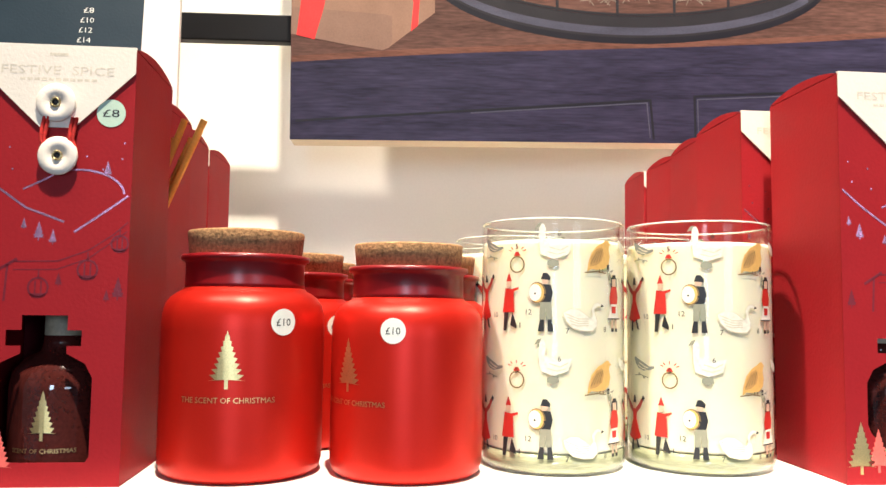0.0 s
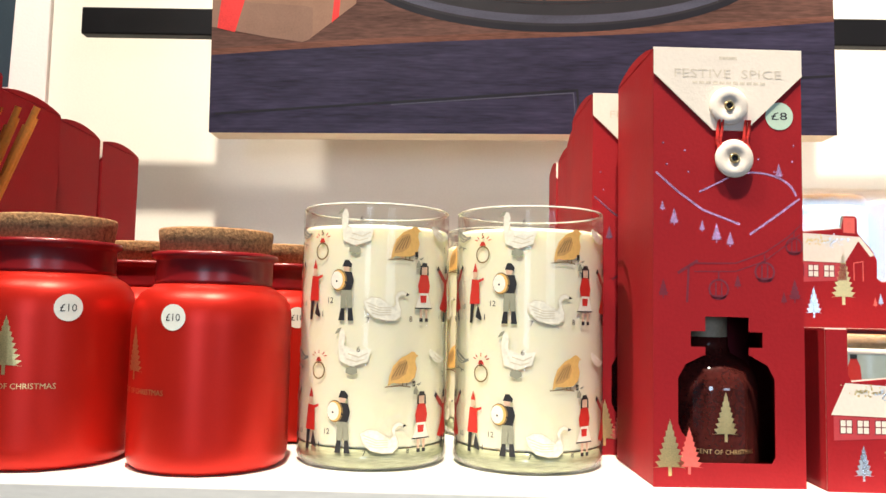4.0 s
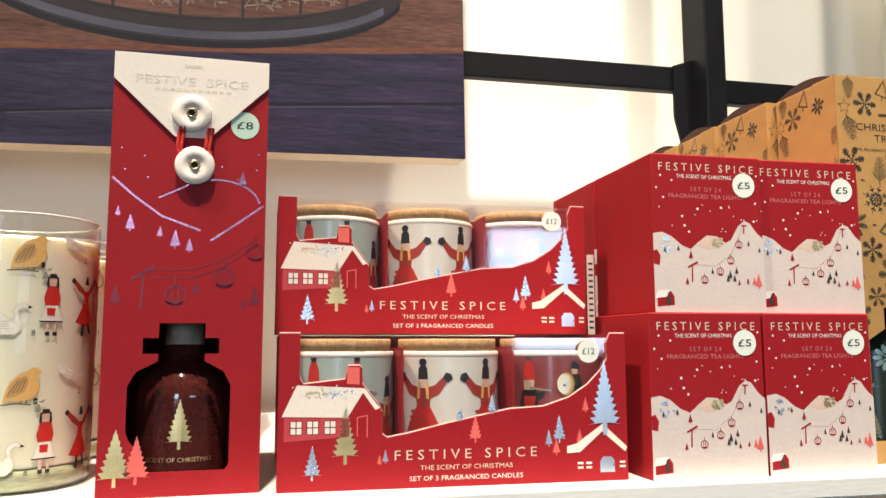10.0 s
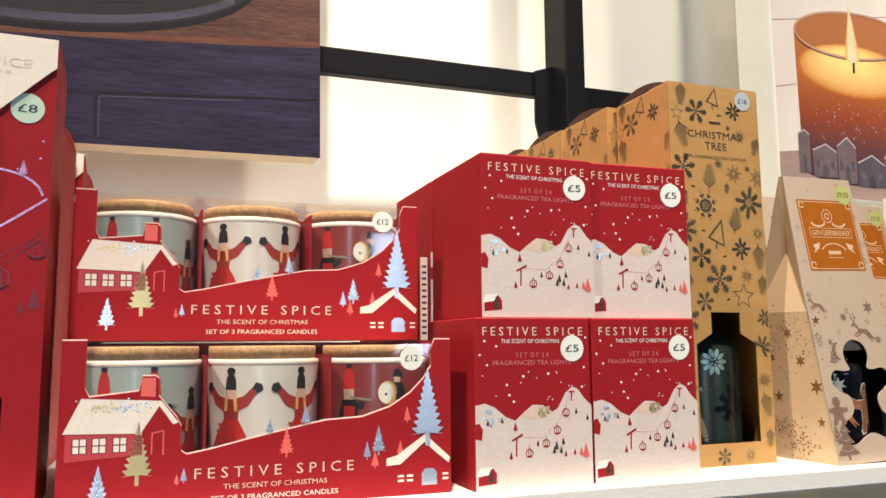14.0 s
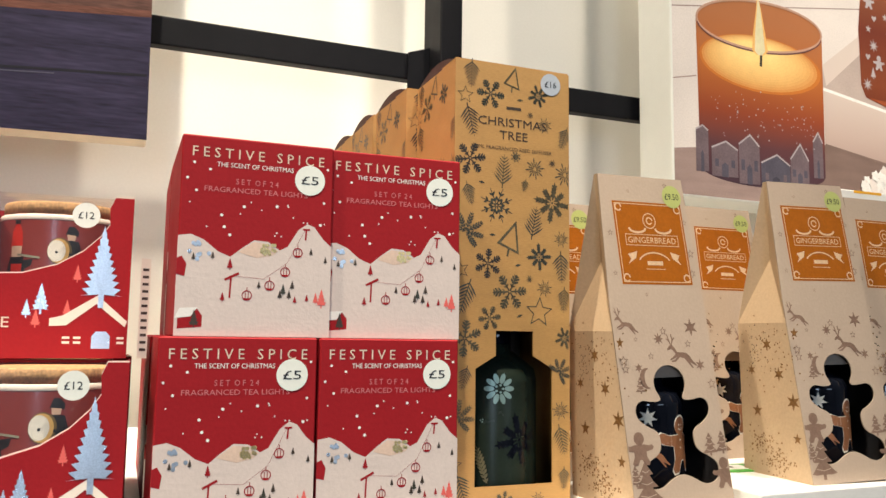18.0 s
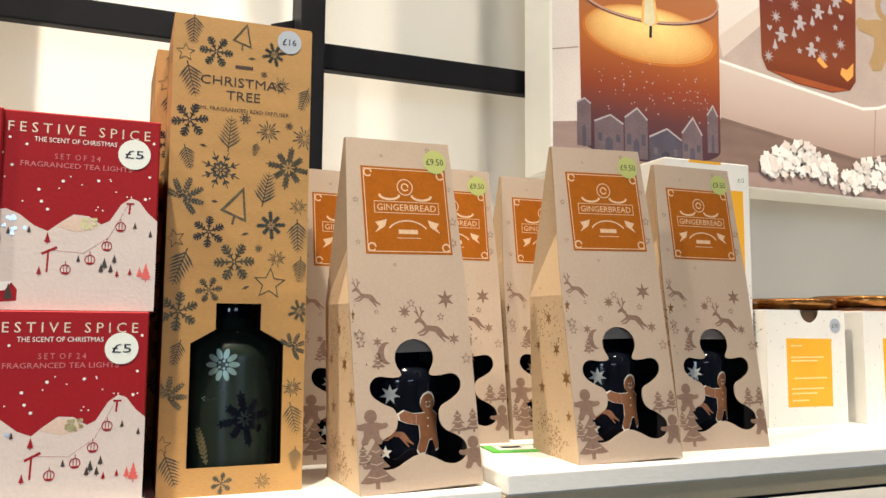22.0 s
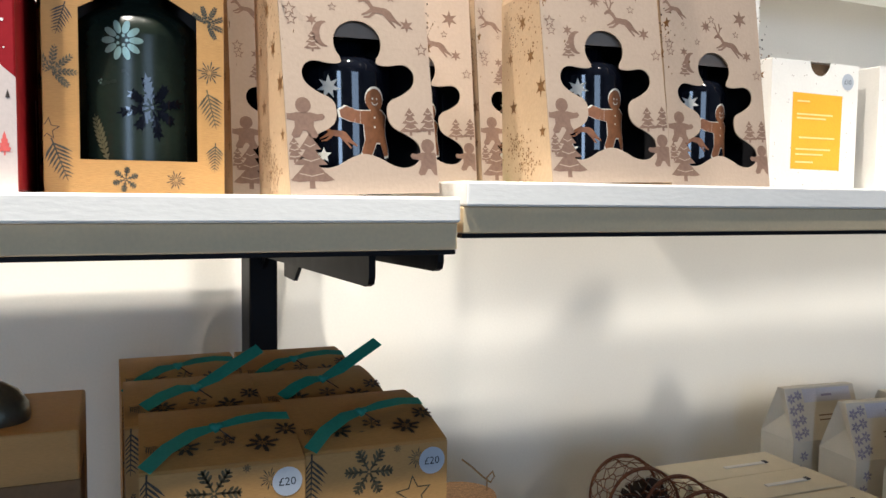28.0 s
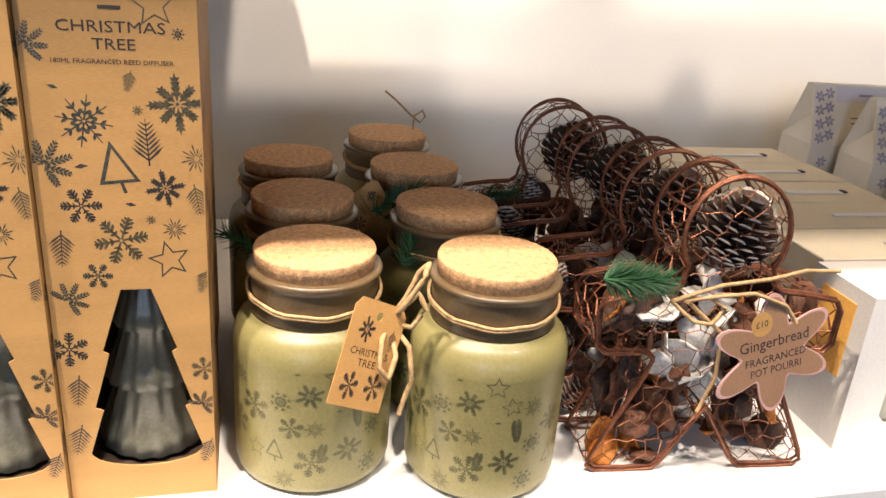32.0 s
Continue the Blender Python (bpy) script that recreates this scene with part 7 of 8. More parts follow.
def fir_hole():
    r = [(.0300, .0330), (.0215, .0605), (.0255, .0625), (.0160, .0955), (.0190, .0975), (.0075, .1335)]
    low = [(.0300 * math.sin(radians(a)), .0330 - .0105 * math.cos(radians(a))) for a in range(-80, 81, 20)]
    return [(.003 + u, v) for u, v in low + r + [(-u, v) for u, v in r[::-1]]]


def fluted_tree():
    """A ribbed glass fir in three tiers."""
    prof = [(0.028, 0.0), (0.0315, 0.004), (0.030, 0.014), (0.0205, 0.041), (0.0255, 0.044), (0.0235, 0.052), (0.0150, 0.076), (0.0190, 0.079), (0.0165, 0.088), (0.0080, 0.1130), (0.0070, 0.1150), (0.0, 0.1155)]
    seg, verts, faces = 96, [], []
    n = len(prof)
    for k in range(seg):
        a = 2 * math.pi * k / seg
        g = 1 - 0.05 * (0.5 + 0.5 * math.cos(16 * a))
        verts += [(r * g * math.cos(a), r * g * math.sin(a), z) for r, z in prof]
    for k in range(seg):
        k2 = (k + 1) % seg
        faces += [(k * n + i, k2 * n + i, k2 * n + i + 1, k * n + i + 1) for i in range(n - 1)]
    return mesh_of("glass_tree", verts, faces, True)


def bow(parent, u, y, z, a, material, tails):
    """A knotted ribbon: flat tails, each a run of points and a width, and a knot."""
    def tail(pts, w):
        v, f = [], []
        for i, p in enumerate(pts):
            d = (Vector(pts[min(i + 1, len(pts) - 1)]) - Vector(pts[max(i - 1, 0)])).normalized()
            s = d.cross(Vector((0.1, -0.5, 1))).normalized() * w / 2 * (0.6 if i == 0 else 1)
            v += [Vector(p) + s, Vector(p) - s]
        for i in range(len(pts) - 1):
            f.append((2 * i, 2 * i + 1, 2 * i + 3, 2 * i + 2))
        return mesh_of("ribbon_tail", v, f, True)
    m = pose(u, y, z, 0, 0, a)
    for pts, w in tails:
        part("ribbon_tail", tail(pts, w), material, parent, m=m)
    bm = bmesh.new()
    bmesh.ops.create_icosphere(bm, subdivisions=2, radius=0.0029)
    bmesh.ops.scale(bm, vec=(1.3, 0.9, 0.9), verts=bm.verts)
    for v in bm.verts:
        v.co += v.co.normalized() * 0.0008 * math.sin(v.co.x * 2500 + v.co.z * 1800)
    part("knot", bm, material, parent, m=m @ pose(0, 0, 0.003), smooth=True)
    wire("thread", [m @ Vector(p) for p in ((0, 0, 0.003), (0.004, -0.004, 0.0), (0.008, -0.007, -0.003))], 0.0004, BLACK_INK, parent)


def ribbon_box():
    w, h, d = 0.0790, 0.305, 0.074
    th = thing("reed_diffuser_box", "tall kraft gift box with tree-shaped window and teal ribbon bow", "gift box", "kraft ribbon boxes on the lower shelf")
    part("front_panel", plate([(-w / 2, 0), (w / 2, 0), (w / 2, h), (-w / 2, h)], [fir_hole()]), KRAFT, th)
    arc = [(0.002 + (d - 0.004) * k / 12, h + 0.012 * math.sin(math.pi * min(1, 0.06 + 0.94 * k / 12) * 0.56)) for k in range(13)]
    prof = [(0.0006, 0), (0.0006, h)] + arc + [(d, h), (d, 0)]
    v = [(s * w / 2, y, z) for s in (-1, 1) for y, z in prof]
    n = len(prof)
    f = [(i, i + 1, n + i + 1, n + i) for i in range(1, n - 1)] + [(n - 1, 0, n, 2 * n - 1)] + [list(range(n))[::-1], list(range(n, 2 * n))]
    part("carton", mesh_of("carton", v, f), KRAFT, th)
    foliage(th, clear_of(GIFT_ITEMS, (-.027, .032, .022, .136)), clip=w / 2 - 0.0004)
    foliage(th, GIFT_ITEMS[::2], pose(w / 2, d / 2, 0, 0, 0, 90), clip=d / 2 - 0.001)
    foliage(th, GIFT_ITEMS[1::2], pose(-w / 2, d / 2, 0, 0, 0, -90), clip=d / 2 - 0.001)
    top = pose(0, 0.004, h + 0.0042, -76)
    foliage(th, [("leafy", -.018, .012, .0095, 0.2), ("leafy", .020, .010, .0100, 0), ("flake", .002, .016, .006, 0), ("leaf", -.006, .008, .004, 0), ("sprig", -.032, .012, .014, .8), ("leafy", .034, .022, .008, 0.4)], top, clip=w / 2 - 0.0004)
    prints("brand_mark", [[(-.0040, .2745), (.0060, .2745), (.0060, .2762), (-.0040, .2762)]], BROWN_INK, th, off=0.0006)
    writing("title", "CHRISTMAS", 0.0012, .2667, .0475, .0052, BROWN_INK, th, off=0.0007)
    writing("title", "TREE", 0.0018, .2588, .0190, .0050, BROWN_INK, th, off=0.0007)
    writing("subtitle", "180ML FRAGRANCED REED DIFFUSER", 0.0010, .2507, .0540, .0022, BROWN_INK, th, off=0.0007)
    part("glass_tree", fluted_tree(), TREE_GLASS, th, "ribbed grey glass fir tree", pose(0.003, 0.036, 0.020))
    # dark sheet behind the glass tree: the box's inner shade as a colour
    part("inner_shade_sheet", bm_box(-w / 2 + 0.002, w / 2 - 0.002, d - 0.004, d - 0.003, 0.002, 0.16), BROWN_INK, th)
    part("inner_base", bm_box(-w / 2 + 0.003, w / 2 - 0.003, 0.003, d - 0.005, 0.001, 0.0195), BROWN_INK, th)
    price_sticker("£20", .0305, .2950, .0075, STICKER_GREY, th)
    return th


SLACK = [([(0, 0, 0.003), (-0.012, -0.006, 0.003), (-0.026, -0.014, -0.001), (-0.038, -0.024, -0.007)], 0.0075), ([(0, 0, 0.003), (0.012, 0.001, 0.005), (0.026, 0.004, 0.005), (0.040, 0.006, 0.003)], 0.0060)]
PERKY = [([(0, 0, 0.003), (-0.010, -0.003, 0.004), (-0.022, -0.008, 0.002), (-0.034, -0.014, -0.002)], 0.0080), ([(0, 0, 0.003), (0.012, 0.000, 0.008), (0.028, 0.002, 0.016), (0.042, 0.003, 0.023)], 0.0090)]
gift = ribbon_box()
bow(gift, -0.002, 0.026, 0.305 + 0.0105, 6, RIBBON, SLACK)
gift.matrix_basis = pose(0.8285, 0.4560, LOW)
copy_thing(gift, pose(0.7485, 0.4525, LOW, 0, 0, -1.5))
gift_back = ribbon_box()
bow(gift_back, 0.002, 0.030, 0.305 + 0.0115, 10, RIBBON, PERKY)
gift_back.matrix_basis = pose(0.8230, 0.533, LOW, 0, 0, 1)
for x, y, a in ((0.7430, 0.535, 0), (0.8220, 0.610, -1), (0.7420, 0.612, 1)):
    copy_thing(gift if y > 0.6 else gift_back, pose(x, y, LOW, 0, 0, a))

bell = thing("gift_box", "brown kraft box with a dark metal dome handle", "gift box", m=pose(0.640, 0.50, LOW))
part("carton", bm_box(-0.045, 0.042, 0, 0.09, 0, 0.318, 0.0015), KRAFT, bell)
part("front_band", bm_box(-0.0453, 0.0423, -0.0008, 0.045, 0.262, 0.292, 0.0006), KRAFT_DARK, bell)
part("dome_handle", lathe([(0.017, 0.3182), (0.0175, 0.321), (0.0165, 0.327), (0.012, 0.334), (0.005, 0.3385), (0.0, 0.339)], 28, False), mat("dull_green_metal", (0.09, 0.09, 0.07), 0.35, 0.7), bell, "dark metal dome", pose(0, 0.03, 0))
part("metal_ring", lathe([(0.006, 0), (0.008, 0.0015), (0.008, 0.004), (0.006, 0.0055), (0.0045, 0.004), (0.0045, 0.0015), (0.006, 0)], 24, False), BRASS, bell, "small metal ring", pose(0.036, -0.004, 0.270, 90))


# ---- green candle jars ----
def fir_twig(parent, m, n=90, length=0.040):
    """A short artificial fir tip: a stem with many needles."""
    rng = random.Random(11)
    verts, faces = [], []
    for k in range(n):
        t = k / n
        a = rng.uniform(0, 2 * math.pi)
        base = Vector((length * t, 0, 0))
        d = Vector((0.55 + 0.5 * t * t, math.cos(a), math.sin(a))).normalized()
        l = 0.0175 * (1 - 0.22 * t) * rng.uniform(0.8, 1.1)
        s = d.cross(Vector((1, 0.2, 0.1))).normalized() * 0.0008
        b = len(verts)
        q = d.cross(s).normalized() * 0.0006
        verts += [base + s, base - s, base + q, base + d * l]
        faces += [(b, b + 1, b + 3), (b + 1, b + 2, b + 3), (b + 2, b, b + 3)]
    return part("fir_twig", mesh_of("fir_twig", verts, faces), mat("fir_green", (0.012, 0.070, 0.020), 0.6, var=0.4, scale=200), parent, "green artificial fir tip", m)


JAR_ITEMS = [("cross", -.028, .062, .0075, 0), ("leafy", -.011, .067, .009, .2), ("star", .004, .078, .0065, 0), ("flake", -.022, .046, .0075, 0), ("burst", -.008, .046, .006, 0), ("sprig", .018, .050, .016, .1), ("star", .014, .066, .006, .2), ("tree", -.032, .030, .015, 0), ("flake", -.010, .024, .010, 0), ("leafy", .012, .030, .010, 0), ("sprig", -.004, .030, .013, -.2), ("cross", .030, .040, .008, 0), ("burst", .028, .064, .007, 0), ("leafy", .044, .052, .010, 0), ("flake", -.046, .055, .010, 0), ("star", -.045, .028, .006, 0), ("tree", .046, .026, .015, 0), ("cross", .026, .016, .008, 0), ("burst", -.026, .012, .007, 0), ("leaf", .006, .056, .004, 0), ("leaf", -.018, .080, .004, 0), ("burst", .06, .07, .008, 0), ("leafy", .062, .032, .01, 0), ("flake", -.062, .04, .01, 0), ("cross", -.06, .07, .008, 0)]
ETCH = mat("olive_foil_print", (0.115, 0.108, 0.050), 0.35, 0.4, var=0.35, scale=120)


def green_jar():
    th = thing("candle_jar", "sage green glass candle jar with cork lid and twine", "candle", "green candle jars on the lower shelf")
    R = 0.0485
    part("jar", lathe([(0.034, 0), (0.0440, 0.0006), (0.0475, 0.004), (R, 0.009), (R, 0.090), (0.0478, 0.096), (0.0455, 0.1025), (0.0420, 0.1065), (0.0392, 0.1085), (0.0382, 0.1100)], 64), GREEN_GLASS, th)
    part("neck", lathe([(0.0382, 0.1095), (0.0376, 0.112), (0.0376, 0.1325), (0.0384, 0.1345), (0.0396, 0.1358), (0.0399, 0.1372), (0.0393, 0.1386), (0.0375, 0.1390), (0.0345, 0.1390)], 56), SMOKE_GLASS, th, "smoky clear glass neck")
    part("cork_lid", lathe([(0.0330, 0.1380), (0.0350, 0.1392), (0.0357, 0.1485), (0.0352, 0.1497), (0.0, 0.1500)], 52, False), CORK, th, "flat cork lid")
    for k, r in enumerate((0.0392, 0.0394)):
        wire("twine", [(r * math.cos(a), r * math.sin(a), 0.1225 + 0.0018 * k - 0.004 * math.cos(a + 1.57) + 0.0005 * math.sin(9 * a)) for a in [2 * math.pi * i / 40 for i in range(40)]], 0.0011, TWINE, th, closed=True)
    kinds = {"flake": needle_flake(), "leafy": leaf_star(), "burst": spark(), "cross": flake(8, .1, 1), "sprig": sprig(7), "tree": tree_line(), "star": star_line(5, .45, .10), "leaf": [[(-.5, 0), (0, .22), (.5, .05), (0, -.15)]]}
    names = {"flake": "snowflake", "leafy": "leaf_snowflake", "burst": "small_snowflake", "cross": "snowflake", "sprig": "twig_print", "tree": "tree_outline", "star": "star_outline", "leaf": "leaf_print"}
    for k, u, v, s, a in JAR_ITEMS:
        prints(names[k], shift(kinds[k], u, v * 1.1, s * 1.08, a), ETCH, th, R=R)
    return th


def swing_tag(th, m):
    tag = part("swing_tag", plate([(-.0145, -.036), (.0145, -.036), (.0145, -.003), (.0115, 0), (-.0115, 0), (-.0145, -.003)], [circle(0, -.005, .0016, 10)], 0.0006), KRAFT, th, "small printed kraft swing tag", m)
    foliage(tag, [("leafy", -.005, -.010, .005, 0), ("flake", .007, -.028, .005, 0), ("flake", -.006, -.029, .005, 0), ("sprig", .010, -.012, .008, 0)], ink=BROWN_INK)
    writing("tag_title", "CHRISTMAS", 0, -.0175, .021, .0024, BROWN_INK, tag, off=0.0006)
    writing("tag_title", "TREE", 0, -.0210, .010, .0024, BROWN_INK, tag, off=0.0006)
    return tag


gj = green_jar()
gj.matrix_basis = pose(0.927, 0.490, LOW, 0, 0, 6) @ Matrix.Diagonal((1, 1, 0.955, 1))
jar2 = copy_thing(gj, pose(1.032, 0.468, LOW, 0, 0, -14))
for x, y, a in ((0.926, 0.588, 50), (1.024, 0.566, -60), (0.921, 0.686, 100), (1.020, 0.664, 140), (1.014, 0.766, 20)):
    copy_thing(gj, pose(x, y, LOW, 0, 0, a))
front_tag = thing("gift_tag", "kraft swing tag tied with a twine bow on a candle jar", "tag", m=pose(0.927, 0.490, LOW - 0.006, 0, 0, 6))
swing_tag(front_tag, pose(0.0270, -0.0570, 0.1365, -16, 27, 14) @ Matrix.Diagonal((1.2, 1.2, 1.62, 1)))
for pts in (((.030, -.043, .1205), (.034, -.050, .130), (.041, -.053, .143), (.044, -.050, .149), (.041, -.047, .144), (.036, -.046, .132), (.030, -.043, .1205)), ((.030, -.043, .1205), (.024, -.055, .118), (.022, -.060, .108), (.026, -.060, .102), (.030, -.056, .110), (.030, -.043, .1205)), ((.030, -.043, .1205), (.038, -.050, .120), (.044, -.050, .128), (.042, -.046, .134), (.033, -.043, .124)), ((.030, -.043, .1205), (.037, -.052, .112), (.038, -.055, .098), (.035, -.055, .088), (.033, -.055, .081))):
    smooth = []
    for i in range(len(pts) - 1):
        smooth += [Vector(pts[i]).lerp(Vector(pts[i + 1]), f) for f in (0, .33, .66)]
    wire("twine", [Vector((0.032, -0.050, 0.1215)) + (q - Vector((0.030, -0.043, 0.1205))) * 1.3 for q in smooth + [Vector(pts[-1])]], 0.0016, TWINE, front_tag)
back_tag = thing("gift_tag", "kraft swing tag hanging on a candle jar behind", "tag", m=pose(1.016, 0.662, LOW, 0, 0, 0))
swing_tag(back_tag, pose(-0.028, -0.050, 0.134, -20, 60, 0))
for x, y, z, a in ((0.975, 0.590, 0.128, 20), (0.985, 0.520, 0.115, 60), (1.055, 0.625, 0.123, -30), (0.905, 0.545, 0.110, 150)):
    sp = thing("fir_sprig", "small green artificial fir sprig tied to a jar", "sprig", "fir sprigs on the jars", pose(x, y, LOW + z, 0, -20, a))
    fir_twig(sp, pose(0, 0, 0))
curl = thing("twine_curl", "stiff brown twine end curling above a cork lid", "twine", m=pose(1.014, 0.768, LOW))
wire("twine", [(.020, -.020, .150), (.022, -.016, .162), (.030, -.012, .166), (.033, -.010, .160), (.028, -.012, .155), (.018, -.014, .163), (.004, -.016, .176), (-.006, -.018, .184)], 0.0009, TWINE, curl)


# ---- wire gingerbread figures filled with pot pourri ----
CONE = mat("pine_cone", (0.050, 0.024, 0.014), 0.75, var=0.5, scale=200)
CONE_TIP = mat("frosted_cone_tip", (0.62, 0.56, 0.47), 0.7, var=0.2)
BARK = mat("dried_bark", (0.125, 0.050, 0.024), 0.8, var=0.5, scale=90, bump=0.2)
SHELL_WHITE = mat("bleached_dried_leaf", (0.66, 0.63, 0.58), 0.55, var=0.3, scale=120)
PEEL = mat("dried_orange_slice", (0.48, 0.16, 0.02), 0.6, var=0.4, scale=120)


def pine_cone(parent, m, r=0.020, h=0.036):
    verts, faces, slot = [], [], []
    for ring in range(11):
        z = h * ring / 11
        rr = r * math.sin(math.pi * (0.20 + 0.76 * ring / 11))
        cnt = 11 if ring < 8 else 7
        for k in range(cnt):
            a = 2 * math.pi * (k + 0.5 * (ring % 2)) / cnt
            c, s = math.cos(a), math.sin(a)
            t = Vector((-s, c, 0))
            o = Vector((c, s, 0))
            b = len(verts)
            p = o * rr * 0.35 + Vector((0, 0, z))
            q = o * rr + Vector((0, 0, z + 0.004))
            verts += [p - t * .003, p + t * .003, q + t * .0046, q - t * .0046, q + o * .0008 + t * .0024 + Vector((0, 0, .0017)), q + o * .0008 - t * .0024 + Vector((0, 0, .0017)), p + Vector((0, 0, -.004))]
            faces += [(b, b + 1, b + 2, b + 3), (b + 3, b + 2, b + 4, b + 5), (b + 6, b + 2, b + 1), (b + 6, b, b + 3), (b + 6, b + 3, b + 2)]
            slot += [0, 1, 0, 0, 0]
    me = mesh_of("pine_cone", verts, faces)
    me.materials.append(CONE)
    me.materials.append(CONE_TIP)
    me.polygons.foreach_set("material_index", slot)
    return part("pine_cone", me, None, parent, "frosted brown pine cone", m)


def chip(seed, s):
    """A curled flake of bark or dried leaf."""
    rng = random.Random(seed)
    v, f = [], []
    for i in range(5):
        for j in range(4):
            u, w = i / 4 - .5, j / 3 - .5
            v.append((s * u * (1.3 - abs(w)), s * 0.7 * w * (1.1 - u * u), s * (0.5 * u * u + 0.3 * w * w) + s * 0.08 * rng.random()))
    n = len(v)
    v += [(x, y, z - s * 0.06) for x, y, z in v]
    for i in range(4):
        for j in range(3):
            a = i * 4 + j
            f += [(a, a + 1, a + 5, a + 4), (n + a, n + a + 4, n + a + 5, n + a + 1)]
    for a, b in [(j, j + 1) for j in range(3)] + [(16 + j + 1, 16 + j) for j in range(3)] + [(4 * i + 4, 4 * i) for i in range(4)] + [(4 * i + 3, 4 * i + 7) for i in range(4)]:
        f.append((b, a, n + a, n + b))
    return mesh_of("chip", v, f, True)


def figure_outline():
    r = [(0, .046), (.013, .026), (.026, .005), (.031, .001), (.050, 0), (.070, .001), (.075, .005), (.073, .012), (.058, .042), (.044, .070), (.041, .080), (.046, .085), (.073, .085), (.079, .090), (.080, .113), (.076, .120), (.055, .124), (.037, .126), (.031, .130), (.030, .136)]
    head = [(.034 * math.cos(radians(a)), .162 + .036 * math.sin(radians(a))) for a in range(-35, 91, 12)]
    half = r + head
    return half + [(-u, v) for u, v in half[::-1] if abs(u) > 1e-6]


OUT = figure_outline()


def inside(u, v):
    hit = False
    for (a, b), (c, d) in zip(OUT, OUT[1:] + OUT[:1]):
        if (b > v) != (d > v) and u < (c - a) * (v - b) / (d - b) + a:
            hit = not hit
    return hit


def hex_net(y, s=0.0085):
    """Chicken wire inside the outline, as short thin bars."""
    bars = []
    for i in range(-12, 13):
        for j in range(-2, 30):
            cx, cz = i * s * 1.732 + (j % 2) * s * 0.866, j * s * 1.5
            for a in (90, 210, 330):
                e = (cx + s * math.cos(radians(a)), cz + s * math.sin(radians(a)))
                if inside(cx, cz) and inside(*e):
                    bars.append(((cx, y, cz), (e[0], y + 0.0015 * math.sin(cx * 300 + cz * 170), e[1])))
    verts, faces = [], []
    bend = lambda p: Vector((p[0] + 0.0016 * math.sin(p[2] * 410 + p[0] * 130), p[1], p[2] + 0.0016 * math.sin(p[0] * 370 + p[2] * 90)))
    for a, b in bars:
        a, b = bend(a), bend(b)
        d = (b - a).normalized()
        p = d.cross(Vector((0, 1, 0))).normalized() * 0.00035
        q = Vector((0, 0.00035, 0))
        k = len(verts)
        for e in (a, b):
            verts += [e + p, e + q, e - p, e - q]
        faces += [(k + i, k + (i + 1) % 4, k + 4 + (i + 1) % 4, k + 4 + i) for i in range(4)]
    return mesh_of("wire_net", verts, faces)


def side_net(d, s=0.0082):
    """Chicken wire round the sides of a figure, between its two outlines."""
    loop = [Vector((u, 0, v)) for u, v in OUT]
    pts = []
    for a, b in zip(loop, loop[1:] + loop[:1]):
        n = max(1, round((b - a).length / 0.0041))
        pts += [a.lerp(b, i / n) for i in range(n)]
    n = len(pts)
    bars = []
    for i in range(n):
        for j, y in enumerate((0.0, 0.012, 0.023, 0.034)):
            y1 = y + 0.006
            if (i + 2 * j) % 4 == 0:
                bars += [(pts[i], y, pts[i], y1), (pts[i], y1, pts[(i + 2) % n], y + 0.0115), (pts[i], y1, pts[(i - 2) % n], y + 0.0115)]
    verts, faces = [], []
    for a, ya, b, yb in bars:
        a, b = a + Vector((0, ya, 0.0010 * math.sin(ya * 800))), b + Vector((0, yb, 0.0010 * math.sin(yb * 800)))
        k = len(verts)
        for e in (a, b):
            verts += [e + Vector((0.0004, 0, 0.0004)), e + Vector((-0.0004, 0.0003, 0)), e + Vector((0, -0.0003, -0.0004))]
        faces += [(k + i, k + (i + 1) % 3, k + 3 + (i + 1) % 3, k + 3 + i) for i in range(3)]
    return mesh_of("side_net", verts, faces)


NET = {}


